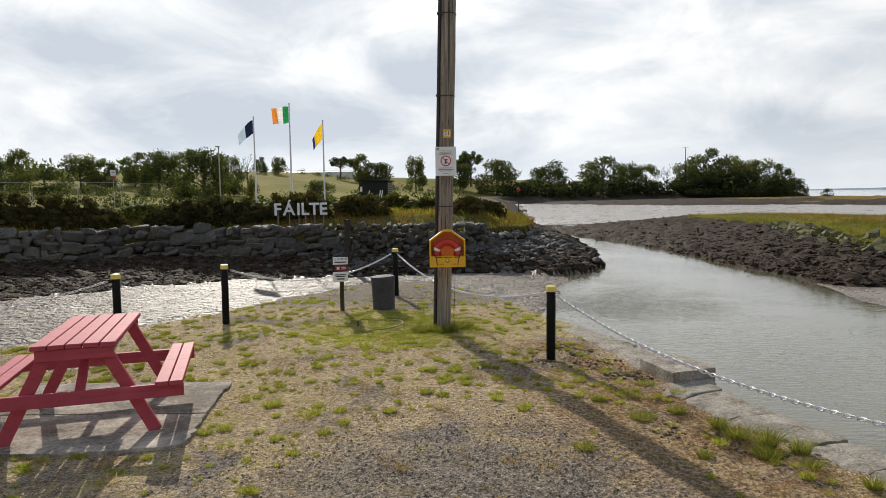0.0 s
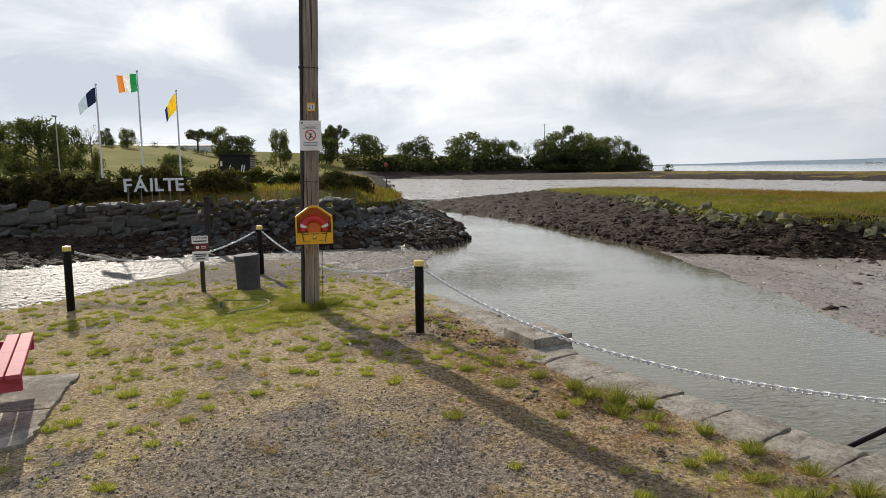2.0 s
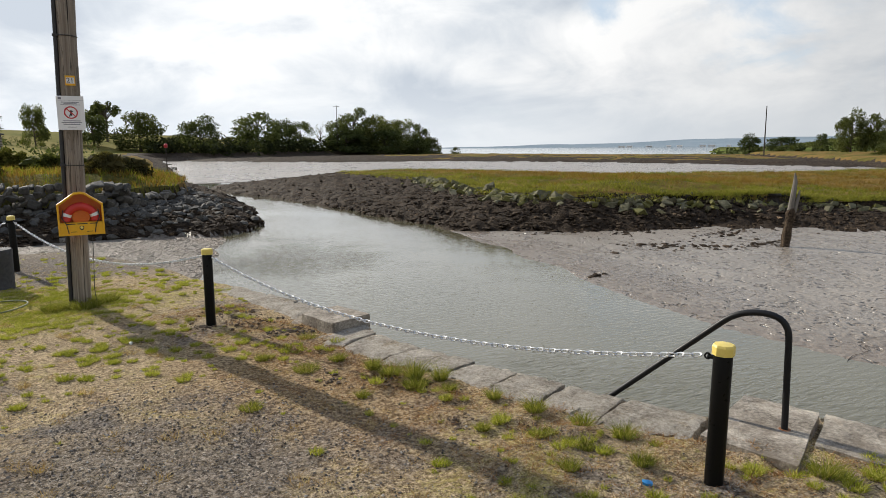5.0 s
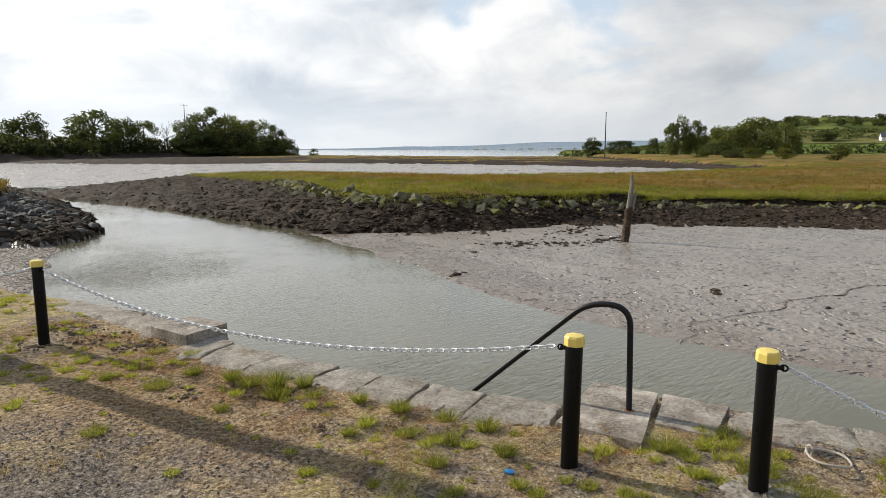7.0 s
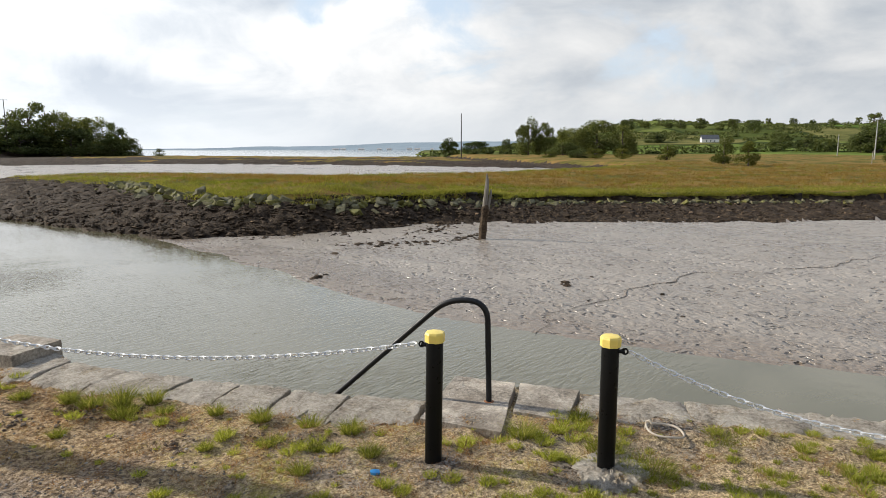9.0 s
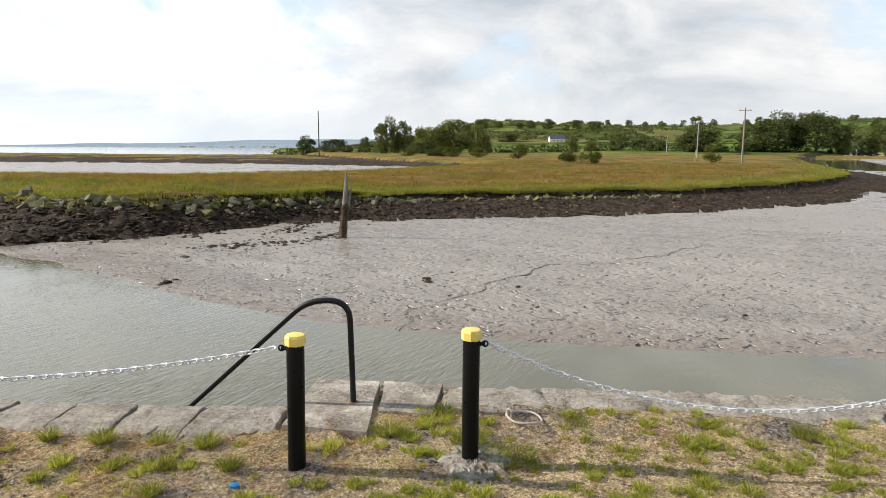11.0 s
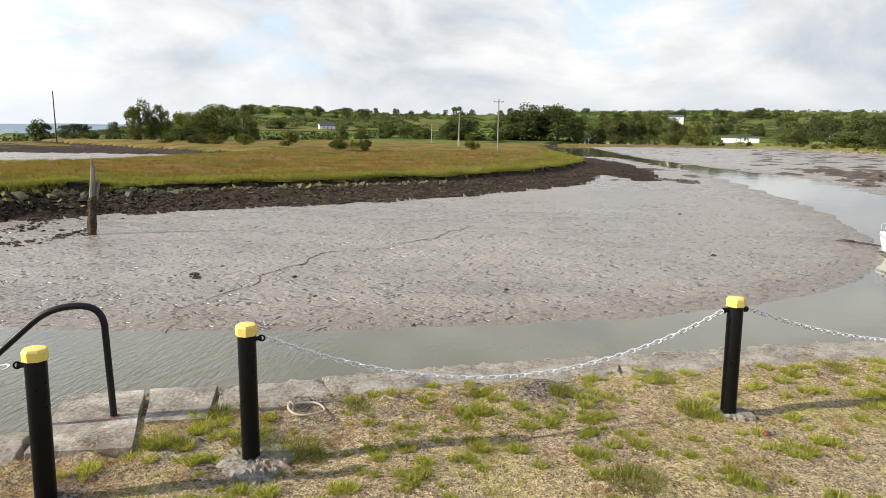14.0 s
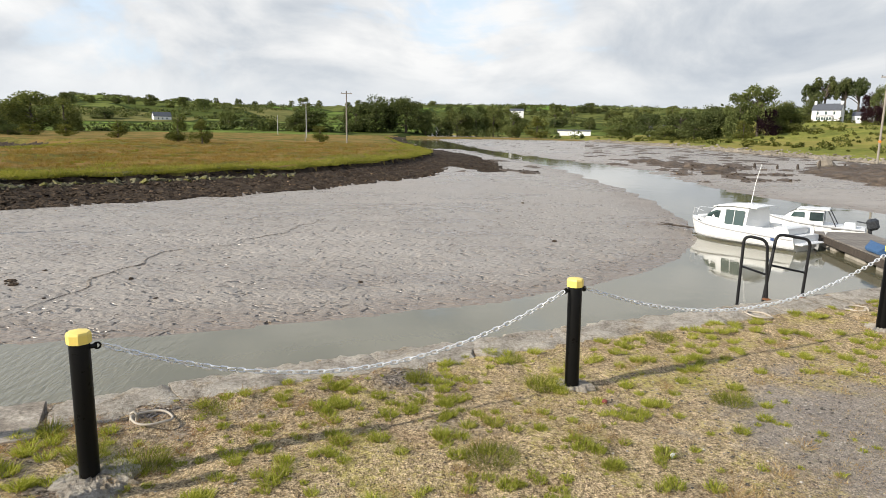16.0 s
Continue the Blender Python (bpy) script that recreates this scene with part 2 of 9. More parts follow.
def make_mud(name, rough_low, rough_high, gloss, dark, relief=0.17):
    """Soft wet mud: smooth, pocked with small dimples whose shade is put into the colour, in drifts of closer and wider
    spacing.
    """
    m, N, p = surface(name)
    pos = world_pos(N)
    bend = N.put("ShaderNodeVectorMath", op="ADD")
    shift = N.put("ShaderNodeTexNoise")
    N.link(pos, shift.inputs["Vector"])
    shift.inputs["Scale"].default_value = 1.4
    shift.inputs["Detail"].default_value = 3.0
    N.link(pos, bend.inputs[0])
    N.link(shift.outputs["Color"], bend.inputs[1])
    warped = bend.outputs[0]
    sep = N.put("ShaderNodeSeparateXYZ")
    N.link(pos, sep.inputs[0])
    cells = N.voronoi(N.mapped(warped, (1.3, 0.8, 0.0), (0, 0, 0.12)), 3.2)
    rip = N.noise(N.mapped(pos, (1.3, 0.85, 1.0), (0, 0, 0.12)), 5.2, 2, 0.5, 0.25)
    small = N.voronoi(N.mapped(warped, (1.1, 0.9, 0.0), (0, 0, 0.5), (5, 3, 0)), 9.0)
    swell = N.noise(N.mapped(pos, (1.2, 0.7, 1.0)), 1.1, 3, 0.5, 0.3)
    fine = N.noise(pos, 16.0, 5, 0.62, 0.3)
    wide = N.noise(pos, 0.07, 5, 0.6, 0.8)
    mid = N.noise(N.mapped(pos, (2.0, 0.5, 1)), 0.35, 5, 0.6, 0.5)
    both = N.math("ADD", N.math("MULTIPLY", wide, 0.5), N.math("MULTIPLY", mid, 0.5))
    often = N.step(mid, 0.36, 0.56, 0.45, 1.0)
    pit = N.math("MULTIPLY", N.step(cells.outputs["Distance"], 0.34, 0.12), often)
    nick = N.math("MULTIPLY", N.step(small.outputs["Distance"], 0.20, 0.10), N.step(fine, 0.50, 0.62))
    col = N.ramp(both, [(0.36, (0.200, 0.168, 0.134)), (0.5, (0.258, 0.220, 0.178)), (0.64, (0.315, 0.274, 0.227))])
    col = N.mix(N.step(fine, 0.35, 0.65, 0.10, 0.0), col, lit(0.12, 0.095, 0.075))
    # small nicks coloured dark, standing for the shade inside them
    col = N.mix(N.math("MULTIPLY", nick, dark), col, lit(0.06, 0.045, 0.034))
    # softer, browner silt where the tide has just left it
    col = N.mix(N.step(N.math("ADD", sep.outputs["Z"], N.math("MULTIPLY", mid, 0.06)), WATER + 0.05, WATER + 0.13, 0.65, 0.0), col, lit(0.17, 0.127, 0.09))
    # the dimples' shade, mixed into the colour
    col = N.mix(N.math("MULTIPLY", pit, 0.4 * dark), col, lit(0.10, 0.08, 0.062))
    h = N.math("ADD", N.math("ADD", N.math("MULTIPLY", pit, -0.5), N.math("ADD", N.math("MULTIPLY", swell, 0.45), N.math("MULTIPLY", rip, 0.42))), N.math("SUBTRACT", N.math("MULTIPLY", fine, 0.05), N.math("MULTIPLY", nick, 0.12)))
    rough = N.math("SUBTRACT", N.step(both, 0.38, 0.6, rough_low, rough_high), N.math("MULTIPLY", pit, 0.5 * rough_low))
    put_in(N, p, col, rough, N.bump(h, 1.0, relief), spec=gloss)


def make_water():
    m, N, p = surface("water")
    pos = world_pos(N)
    wave = N.noise(N.mapped(pos, (0.75, 2.6, 1.0), (0, 0, 0.95)), 3.9, 3, 0.5, 0.35)
    swell = N.noise(pos, 0.5, 3, 0.5, 0.3)
    calm = N.step(N.noise(N.mapped(pos, loc=(4, 0, 0)), 0.09, 3, 0.5), 0.42, 0.58, 0.3, 1.0)
    # the wind ruffles the water under the quay and leaves it calm below the island
    sep = N.put("ShaderNodeSeparateXYZ")
    N.link(pos, sep.inputs[0])
    lee = N.math("ADD", N.math("MULTIPLY", sep.outputs["X"], 0.9), N.math("MULTIPLY", sep.outputs["Y"], 0.3))
    calm = N.math("MULTIPLY", calm, N.step(N.math("ADD", lee, N.math("MULTIPLY", swell, 4.0)), 13.0, 21.0, 2.4, 0.35))
    calm = N.math("MULTIPLY", calm, N.step(N.math("ADD", sep.outputs["Y"], N.math("MULTIPLY", swell, 2.0)), 3.4, 6.0, 0.06, 1.25))
    h = N.math("ADD", N.math("MULTIPLY", N.math("MULTIPLY", wave, calm), 0.85), N.math("MULTIPLY", swell, 0.5))
    col = N.ramp(N.noise(pos, 0.05, 3), [(0.35, (0.105, 0.097, 0.056)), (0.65, (0.140, 0.128, 0.078))])
    put_in(N, p, col, 0.05, N.bump(h, 0.8, 0.02), spec=0.8)


def make_weed_rock():
    m, N, p = surface("weed_rock")
    pos = world_pos(N)
    n = N.noise(pos, 2.2, 9, 0.68, 0.7)
    f = N.noise(pos, 13.0, 7, 0.7)
    col = N.ramp(N.math("ADD", N.math("MULTIPLY", n, 0.5), N.math("MULTIPLY", f, 0.5)), [(0.38, (0.007, 0.005, 0.0035)), (0.5, (0.058, 0.041, 0.027)), (0.62, (0.145, 0.107, 0.072)), (0.76, (0.24, 0.185, 0.135))])
    col = N.mix(1.0, col, N.ramp(one_of(N), [(0.0, (0.6,) * 3), (0.955, (1.25,) * 3), (0.985, (2.2, 2.1, 1.9)), (1.0, (4.5, 4.3, 4.0))]), "MULTIPLY")
    put_in(N, p, col, N.step(f, 0.35, 0.7, 0.65, 0.95), N.bump(N.math("ADD", n, N.math("MULTIPLY", f, 0.5)), 1.0, 0.12), spec=0.07)


def make_weedy_mud():
    m, N, p = surface("weedy_mud")
    pos = world_pos(N)
    n, f = N.noise(N.mapped(pos, (1, 1.8, 1)), 1.1, 8, 0.7, 0.6), N.noise(pos, 7.0, 7, 0.72)
    s = N.math("ADD", N.math("MULTIPLY", n, 0.5), N.math("MULTIPLY", f, 0.5))
    col = N.ramp(s, [(0.38, (0.022, 0.015, 0.009)), (0.5, (0.085, 0.060, 0.038)), (0.62, (0.20, 0.15, 0.105))])
    put_in(N, p, col, N.step(f, 0.35, 0.7, 0.4, 0.85), N.bump(s, 1.0, 0.25), spec=0.3)


def make_mossy():
    m, N, p = surface("mossy_stone")
    pos = N.mapped(own_pos(N))
    n, f = N.noise(pos, 1.6, 8, 0.65, 0.5), N.noise(pos, 9.0, 7, 0.7)
    col = N.ramp(N.math("ADD", N.math("MULTIPLY", n, 0.5), N.math("MULTIPLY", f, 0.5)), [(0.32, (0.05, 0.045, 0.034)), (0.52, (0.135, 0.122, 0.094)), (0.72, (0.27, 0.25, 0.205))])
    col = N.mix(N.step(one_of(N, True), 0.1, 0.6, 0.3, 0.9), col, N.ramp(f, [(0.3, (0.07, 0.068, 0.015)), (0.7, (0.22, 0.205, 0.05))]))
    put_in(N, p, col, 0.85, N.bump(f, 0.8, 0.05), spec=0.3)


def make_rubble():
    m, N, p = surface("rubble_stone")
    pos = N.mapped(own_pos(N))
    n, f = N.noise(pos, 1.6, 8, 0.65, 0.5), N.noise(pos, 15.0, 7, 0.7)
    col = N.ramp(N.math("ADD", N.math("MULTIPLY", n, 0.5), N.math("MULTIPLY", f, 0.5)), [(0.3, (0.026, 0.024, 0.022)), (0.52, (0.105, 0.098, 0.088)), (0.72, (0.23, 0.215, 0.193))])
    col = N.mix(1.0, col, N.ramp(one_of(N, True), [(0.0, (0.6, 0.6, 0.58)), (1.0, (1.25, 1.22, 1.15))]), "MULTIPLY")
    col = N.mix(1.0, col, N.ramp(one_of(N), [(0.0, (0.75,) * 3), (1.0, (1.15, 1.14, 1.1))]), "MULTIPLY")
    put_in(N, p, col, 0.85, N.bump(N.math("ADD", n, N.math("MULTIPLY", f, 0.4)), 0.9, 0.05))


def make_coping():
    m, N, p = surface("coping_stone")
    pos = N.mapped(world_pos(N))
    n, f = N.noise(pos, 2.4, 8, 0.65, 0.6), N.noise(pos, 34.0, 7, 0.72)
    col = N.ramp(N.math("ADD", N.math("MULTIPLY", n, 0.55), N.math("MULTIPLY", f, 0.45)), [(0.38, (0.11, 0.092, 0.072)), (0.5, (0.34, 0.30, 0.25)), (0.62, (0.60, 0.54, 0.455))])
    col = N.mix(1.0, col, N.ramp(one_of(N, True), [(0.0, (0.78, 0.77, 0.74)), (1.0, (1.12, 1.1, 1.06))]), "MULTIPLY")
    lich = N.noise(N.mapped(pos, loc=(4, 9, 1)), 5.0, 7, 0.7)
    col = N.mix(N.step(lich, 0.61, 0.68, 0.0, 0.7), col, lit(0.40, 0.38, 0.33))
    col = N.mix(N.step(N.noise(N.mapped(pos, loc=(2, 6, 4)), 1.7, 8, 0.72, 0.4), 0.46, 0.62, 0.0, 0.7), col, lit(0.17, 0.135, 0.10))
    col = N.mix(N.step(N.noise(N.mapped(pos, loc=(1, 3, 8)), 3.0, 7, 0.7), 0.68, 0.73, 0.0, 0.65), col, lit(0.36, 0.17, 0.04))
    put_in(N, p, col, 0.88, N.bump(N.math("ADD", n, N.math("MULTIPLY", f, 0.6)), 1.0, 0.03), spec=0.2)


def make_worn_coping():
    """Weathered edge stone: grey-brown, pitted, with soil in the hollows and a little orange lichen."""
    m, N, p = surface("worn_coping")
    pos = world_pos(N)
    n, f = N.noise(pos, 3.4, 9, 0.72, 0.5), N.noise(pos, 30.0, 8, 0.8)
    grains = N.voronoi(pos, 46.0)
    col = N.ramp(N.math("ADD", N.math("MULTIPLY", n, 0.45), N.math("MULTIPLY", f, 0.55)), [(0.37, (0.14, 0.115, 0.085)), (0.5, (0.42, 0.37, 0.30)), (0.62, (0.66, 0.60, 0.505))])
    col = N.mix(N.step(grains.outputs["Distance"], 0.22, 0.10, 0.0, 0.45), col, lit(0.50, 0.46, 0.40))
    soil = N.noise(N.mapped(pos, loc=(2, 6, 4)), 2.6, 11, 0.78, 0.4)
    col = N.mix(N.step(soil, 0.53, 0.64, 0.0, 0.65), col, N.ramp(f, [(0.42, (0.08, 0.056, 0.034)), (0.58, (0.42, 0.32, 0.19))]))
    lichen = N.noise(N.mapped(pos, loc=(1, 3, 8)), 2.6, 8, 0.72)
    col = N.mix(N.step(lichen, 0.645, 0.69, 0.0, 0.75), col, lit(0.46, 0.25, 0.05))
    col = N.mix(N.step(N.noise(N.mapped(pos, loc=(6, 2, 2)), 4.0, 8, 0.72), 0.63, 0.68, 0.0, 0.7), col, lit(0.58, 0.55, 0.49))
    h = N.math("ADD", N.math("MULTIPLY", n, 0.9), N.math("SUBTRACT", N.math("MULTIPLY", f, 0.8), N.math("MULTIPLY", soil, 0.4)))
    put_in(N, p, col, 0.92, N.bump(h, 1.0, 0.05), spec=0.15)


def make_turf(name, dark, mid, light, scale, size, dry=None):
    m, N, p = surface(name)
    pos = world_pos(N)
    n, f = N.noise(pos, scale * 0.07, 6, 0.6, 0.5), N.noise(pos, scale, 7, 0.72)
    col = N.ramp(N.math("ADD", N.math("MULTIPLY", n, 0.45), N.math("MULTIPLY", f, 0.55)), [(0.32, dark), (0.52, mid), (0.7, light)])
    if dry is not None:
        col = N.mix(N.step(N.noise(N.mapped(pos, loc=(31, 7, 3)), scale * 0.035, 5, 0.6, 0.7), 0.42, 0.6, 0.0, 0.85), col, lit(*dry))
    put_in(N, p, col, 1.0, N.bump(f, 0.9, size), spec=0.03)


def make_fields():
    m, N, p = surface("field_turf")
    pos = world_pos(N)
    cell = N.voronoi(N.mapped(pos, (1, 1, 0)), 0.011)
    edge = N.voronoi(N.mapped(pos, (1, 1, 0)), 0.011, "DISTANCE_TO_EDGE")
    mottle = N.noise(N.mapped(pos, loc=(9, 2, 0)), 0.035, 7, 0.7, 0.6)
    n, f = N.noise(pos, 0.05, 6, 0.6, 0.5), N.noise(pos, 0.9, 7, 0.7)
    col = N.ramp(cell.outputs["Color"], [(0.2, (0.08, 0.098, 0.024)), (0.42, (0.13, 0.13, 0.04)), (0.58, (0.13, 0.21, 0.035)), (0.85, (0.17, 0.155, 0.055))])
    col = N.mix(N.step(N.math("ADD", N.math("MULTIPLY", n, 0.6), N.math("MULTIPLY", f, 0.4)), 0.42, 0.62, 0.0, 0.6), col, lit(0.045, 0.062, 0.016))
    col = N.mix(N.step(mottle, 0.52, 0.59, 0.0, 0.7), col, lit(0.035, 0.048, 0.014))
    col = N.mix(N.step(edge.outputs["Distance"], 0.015, 0.035, 0.85, 0.0), col, lit(0.022, 0.035, 0.010))
    put_in(N, p, col, 1.0, N.bump(f, 0.9, 0.3), spec=0.02)


def make_blades(name, low, high, tip=None, rough=0.6):
    m, N, p = surface(name)
    col = N.ramp(one_of(N), [(0.0, low), (0.75, high), (1.0, tip or high)])
    col = N.mix(N.step(N.noise(world_pos(N), 0.35, 4, 0.6), 0.35, 0.65, 0.0, 0.45), col, lit(*[c * 0.6 for c in low]))
    put_in(N, p, col, 0.8, spec=0.08)
    tr = N.put("ShaderNodeBsdfTranslucent")
    N.link(N.mix(1.0, col, lit(1.3, 1.35, 0.8), "MULTIPLY"), tr.inputs["Color"])
    mix = N.put("ShaderNodeMixShader")
    mix.inputs[0].default_value = 0.35
    N.link(p.outputs[0], mix.inputs[1])
    N.link(tr.outputs[0], mix.inputs[2])
    N.link(mix.outputs[0], m.node_tree.nodes["Material Output"].inputs["Surface"])


def make_pole_wood():
    m, N, p = surface("pole_wood")
    pos = own_pos(N)
    run = N.noise(N.mapped(pos, (26, 26, 0.9)), 1.0, 8, 0.7, 0.4)
    crack = N.noise(N.mapped(pos, (40, 40, 0.45), loc=(3, 1, 2)), 1.0, 4, 0.6, 0.3)
    tone = N.noise(pos, 1.3, 4)
    col = N.ramp(run, [(0.3, (0.09, 0.072, 0.055)), (0.5, (0.25, 0.21, 0.168)), (0.7, (0.46, 0.41, 0.345))])
    col = N.mix(N.step(tone, 0.35, 0.65, 0.0, 0.4), col, lit(0.21, 0.165, 0.12))
    col = N.mix(N.step(crack, 0.57, 0.63), col, lit(0.022, 0.017, 0.012))
    flake = N.noise(N.mapped(pos, (14, 14, 3.0), loc=(7, 2, 5)), 1.0, 8, 0.75, 0.5)
    col = N.mix(N.step(flake, 0.56, 0.62, 0.0, 0.7), col, lit(0.07, 0.053, 0.038))
    put_in(N, p, col, 0.88, N.bump(N.math("SUBTRACT", run, N.step(crack, 0.6, 0.68)), 0.9, 0.012))


def make_red_wood():
    m, N, p = surface("red_wood")
    pos = own_pos(N)
    run = N.noise(N.mapped(pos, (3, 30, 30)), 1.0, 7, 0.65, 0.3)
    fade = N.noise(pos, 4.0, 6, 0.65)
    col = N.ramp(fade, [(0.3, (0.36, 0.062, 0.082)), (0.6, (0.43, 0.08, 0.105)), (0.8, (0.47, 0.11, 0.13))])
    col = N.mix(N.step(run, 0.45, 0.75, 0.0, 0.35), col, lit(0.16, 0.016, 0.018))
    col = N.mix(N.step(N.noise(pos, 17.0, 7, 0.75), 0.69, 0.73, 0.0, 0.6), col, lit(0.33, 0.25, 0.19))
    put_in(N, p, col, 0.62, N.bump(run, 0.2, 0.002), spec=0.1)


def make_leaves(name, low, mid, high):
    m, N, p = surface(name)
    col = N.ramp(one_of(N), [(0.0, low), (0.6, mid), (1.0, high)])
    col = N.mix(N.step(N.noise(world_pos(N), 0.25, 3), 0.35, 0.65, 0.0, 0.5), col, lit(*[c * 0.7 for c in mid]))
    col = N.mix(1.0, col, N.ramp(one_of(N, True), [(0.0, (0.75, 0.8, 0.8)), (1.0, (1.25, 1.15, 1.0))]), "MULTIPLY")
    put_in(N, p, col, 0.8, spec=0.08)
    tr = N.put("ShaderNodeBsdfTranslucent")
    N.link(N.mix(1.0, col, lit(1.15, 1.2, 0.65), "MULTIPLY"), tr.inputs["Color"])
    mix = N.put("ShaderNodeMixShader")
    mix.inputs[0].default_value = 0.33
    N.link(p.outputs[0], mix.inputs[1])
    N.link(tr.outputs[0], mix.inputs[2])
    N.link(mix.outputs[0], m.node_tree.nodes["Material Output"].inputs["Surface"])


def cloth(name, color):
    """Thin flag cloth that the light shines through."""
    m, N, p = surface(name)
    col = N.ramp(N.noise(own_pos(N), 3.0, 4), [(0.3, tuple(c * 0.85 for c in color)), (0.7, tuple(min(1.0, c * 1.1) for c in color))])
    put_in(N, p, col, 0.8, spec=0.1)
    tr = N.put("ShaderNodeBsdfTranslucent")
    N.link(col, tr.inputs["Color"])
    mix = N.put("ShaderNodeMixShader")
    mix.inputs[0].default_value = 0.5
    N.link(p.outputs[0], mix.inputs[1])
    N.link(tr.outputs[0], mix.inputs[2])
    N.link(mix.outputs[0], m.node_tree.nodes["Material Output"].inputs["Surface"])


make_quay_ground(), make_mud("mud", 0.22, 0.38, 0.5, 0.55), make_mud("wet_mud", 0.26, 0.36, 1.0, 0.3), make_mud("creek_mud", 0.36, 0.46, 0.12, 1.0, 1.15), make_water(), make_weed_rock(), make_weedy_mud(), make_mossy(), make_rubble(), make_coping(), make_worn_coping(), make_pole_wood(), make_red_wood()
make_turf("marsh_turf", (0.045, 0.05, 0.013), (0.14, 0.125, 0.035), (0.28, 0.22, 0.075), 4.0, 0.3, (0.27, 0.165, 0.06))
make_fields()
make_turf("shore_turf", (0.075, 0.09, 0.02), (0.165, 0.175, 0.04), (0.30, 0.27, 0.075), 0.9, 0.25, (0.22, 0.185, 0.055))
make_turf("hay_field", (0.105, 0.105, 0.024), (0.175, 0.162, 0.040), (0.25, 0.22, 0.065), 0.8, 0.15, (0.235, 0.195, 0.06))
make_blades("fringe_blade", (0.15, 0.16, 0.026), (0.29, 0.275, 0.054), (0.42, 0.345, 0.095))
# the blue-grey haze of distance is put into this base colour
make_turf("hazy_far_hills", (0.17, 0.22, 0.255), (0.23, 0.285, 0.325), (0.29, 0.34, 0.37), 0.02, 2.0)
make_turf("shore_stones", (0.12, 0.105, 0.085), (0.24, 0.21, 0.17), (0.40, 0.355, 0.29), 2.2, 0.3)
make_blades("grass_blade", (0.20, 0.225, 0.03), (0.43, 0.425, 0.075), (0.68, 0.60, 0.22))
make_blades("clump_blade", (0.11, 0.125, 0.02), (0.27, 0.275, 0.05), (0.54, 0.45, 0.16))
make_blades("dead_blade", (0.20, 0.088, 0.036), (0.40, 0.215, 0.095), (0.55, 0.37, 0.18))
make_blades("dry_blade", (0.28, 0.17, 0.08), (0.52, 0.375, 0.19), (0.68, 0.57, 0.34))
make_blades("marsh_blade", (0.10, 0.125, 0.014), (0.235, 0.235, 0.034), (0.35, 0.29, 0.06))
make_blades("rust_blade", (0.15, 0.09, 0.026), (0.29, 0.18, 0.045), (0.36, 0.26, 0.075))
make_leaves("leaf_dark", (0.047, 0.060, 0.025), (0.098, 0.118, 0.046), (0.165, 0.182, 0.078))
# leaves coloured dark to stand for the shade below the trees
make_leaves("leaf_shade", (0.022, 0.028, 0.013), (0.044, 0.053, 0.023), (0.075, 0.086, 0.037))
make_leaves("leaf_hedge", (0.04, 0.037, 0.016), (0.088, 0.08, 0.033), (0.17, 0.148, 0.06))
make_leaves("leaf_mid", (0.068, 0.084, 0.030), (0.138, 0.160, 0.057), (0.225, 0.238, 0.094))
make_leaves("leaf_olive", (0.05, 0.06, 0.014), (0.11, 0.12, 0.032), (0.19, 0.18, 0.055))
make_leaves("leaf_purple", (0.012, 0.006, 0.010), (0.03, 0.014, 0.02), (0.05, 0.026, 0.03))
# soil coloured very dark to carry the shade below the marsh edge
painted("shaded_bank_soil", (0.032, 0.024, 0.016), 0.9, vary=0.35, bump=0.6, size=0.03)
painted("peat", (0.095, 0.066, 0.042), 0.95, vary=0.4, grain=30, bump=0.6, size=0.006)
painted("bark", (0.10, 0.08, 0.06), 0.9, vary=0.3, bump=0.6, size=0.02)
painted("black_paint", (0.006, 0.006, 0.006), 0.33, wear=(0.42, 0.41, 0.39), worn=0.0, vary=0.2).node_tree.nodes["Principled BSDF"].inputs["Specular IOR Level"].default_value = 0.14
painted("black_rail", (0.011, 0.011, 0.012), 0.45, wear=(0.16, 0.09, 0.05), worn=0.02, vary=0.25).node_tree.nodes["Principled BSDF"].inputs["Specular IOR Level"].default_value = 0.25
painted("yellow_paint", (0.80, 0.62, 0.15), 0.45, wear=(0.45, 0.40, 0.22), worn=0.03, vary=0.08)
painted("galvanised", (0.74, 0.75, 0.76), 0.42, metal=0.45, vary=0.15, grain=40)
painted("concrete", (0.29, 0.262, 0.22), 0.92, vary=0.28, grain=16, bump=0.7, size=0.012, wear=(0.15, 0.135, 0.115), worn=0.1)
painted("dark_stone", (0.055, 0.056, 0.06), 0.8, vary=0.3, grain=10, bump=0.6, size=0.012)
painted("dark_pipe", (0.028, 0.027, 0.028), 0.55, vary=0.25)
painted("yellow_plastic", (0.80, 0.42, 0.012), 0.38, vary=0.06, bump=0.05)
painted("orange_plastic", (0.72, 0.17, 0.012), 0.4, vary=0.08, bump=0.05)
painted("red_buoy", (0.55, 0.03, 0.02), 0.42, vary=0.1)
painted("white_sign", (0.80, 0.80, 0.80), 0.35, vary=0.03, bump=0.03)
painted("white_band", (0.75, 0.75, 0.72), 0.4, vary=0.05)
painted("red_sign", (0.50, 0.02, 0.03), 0.4, vary=0.05)
painted("maroon_sign", (0.16, 0.018, 0.022), 0.45, vary=0.1)
painted("black_ink", (0.02, 0.02, 0.02), 0.5, vary=0.05)
painted("grey_ink", (0.22, 0.22, 0.25), 0.5, vary=0.05)
painted("rust", (0.20, 0.08, 0.03), 0.85, vary=0.35, grain=30, bump=0.6)
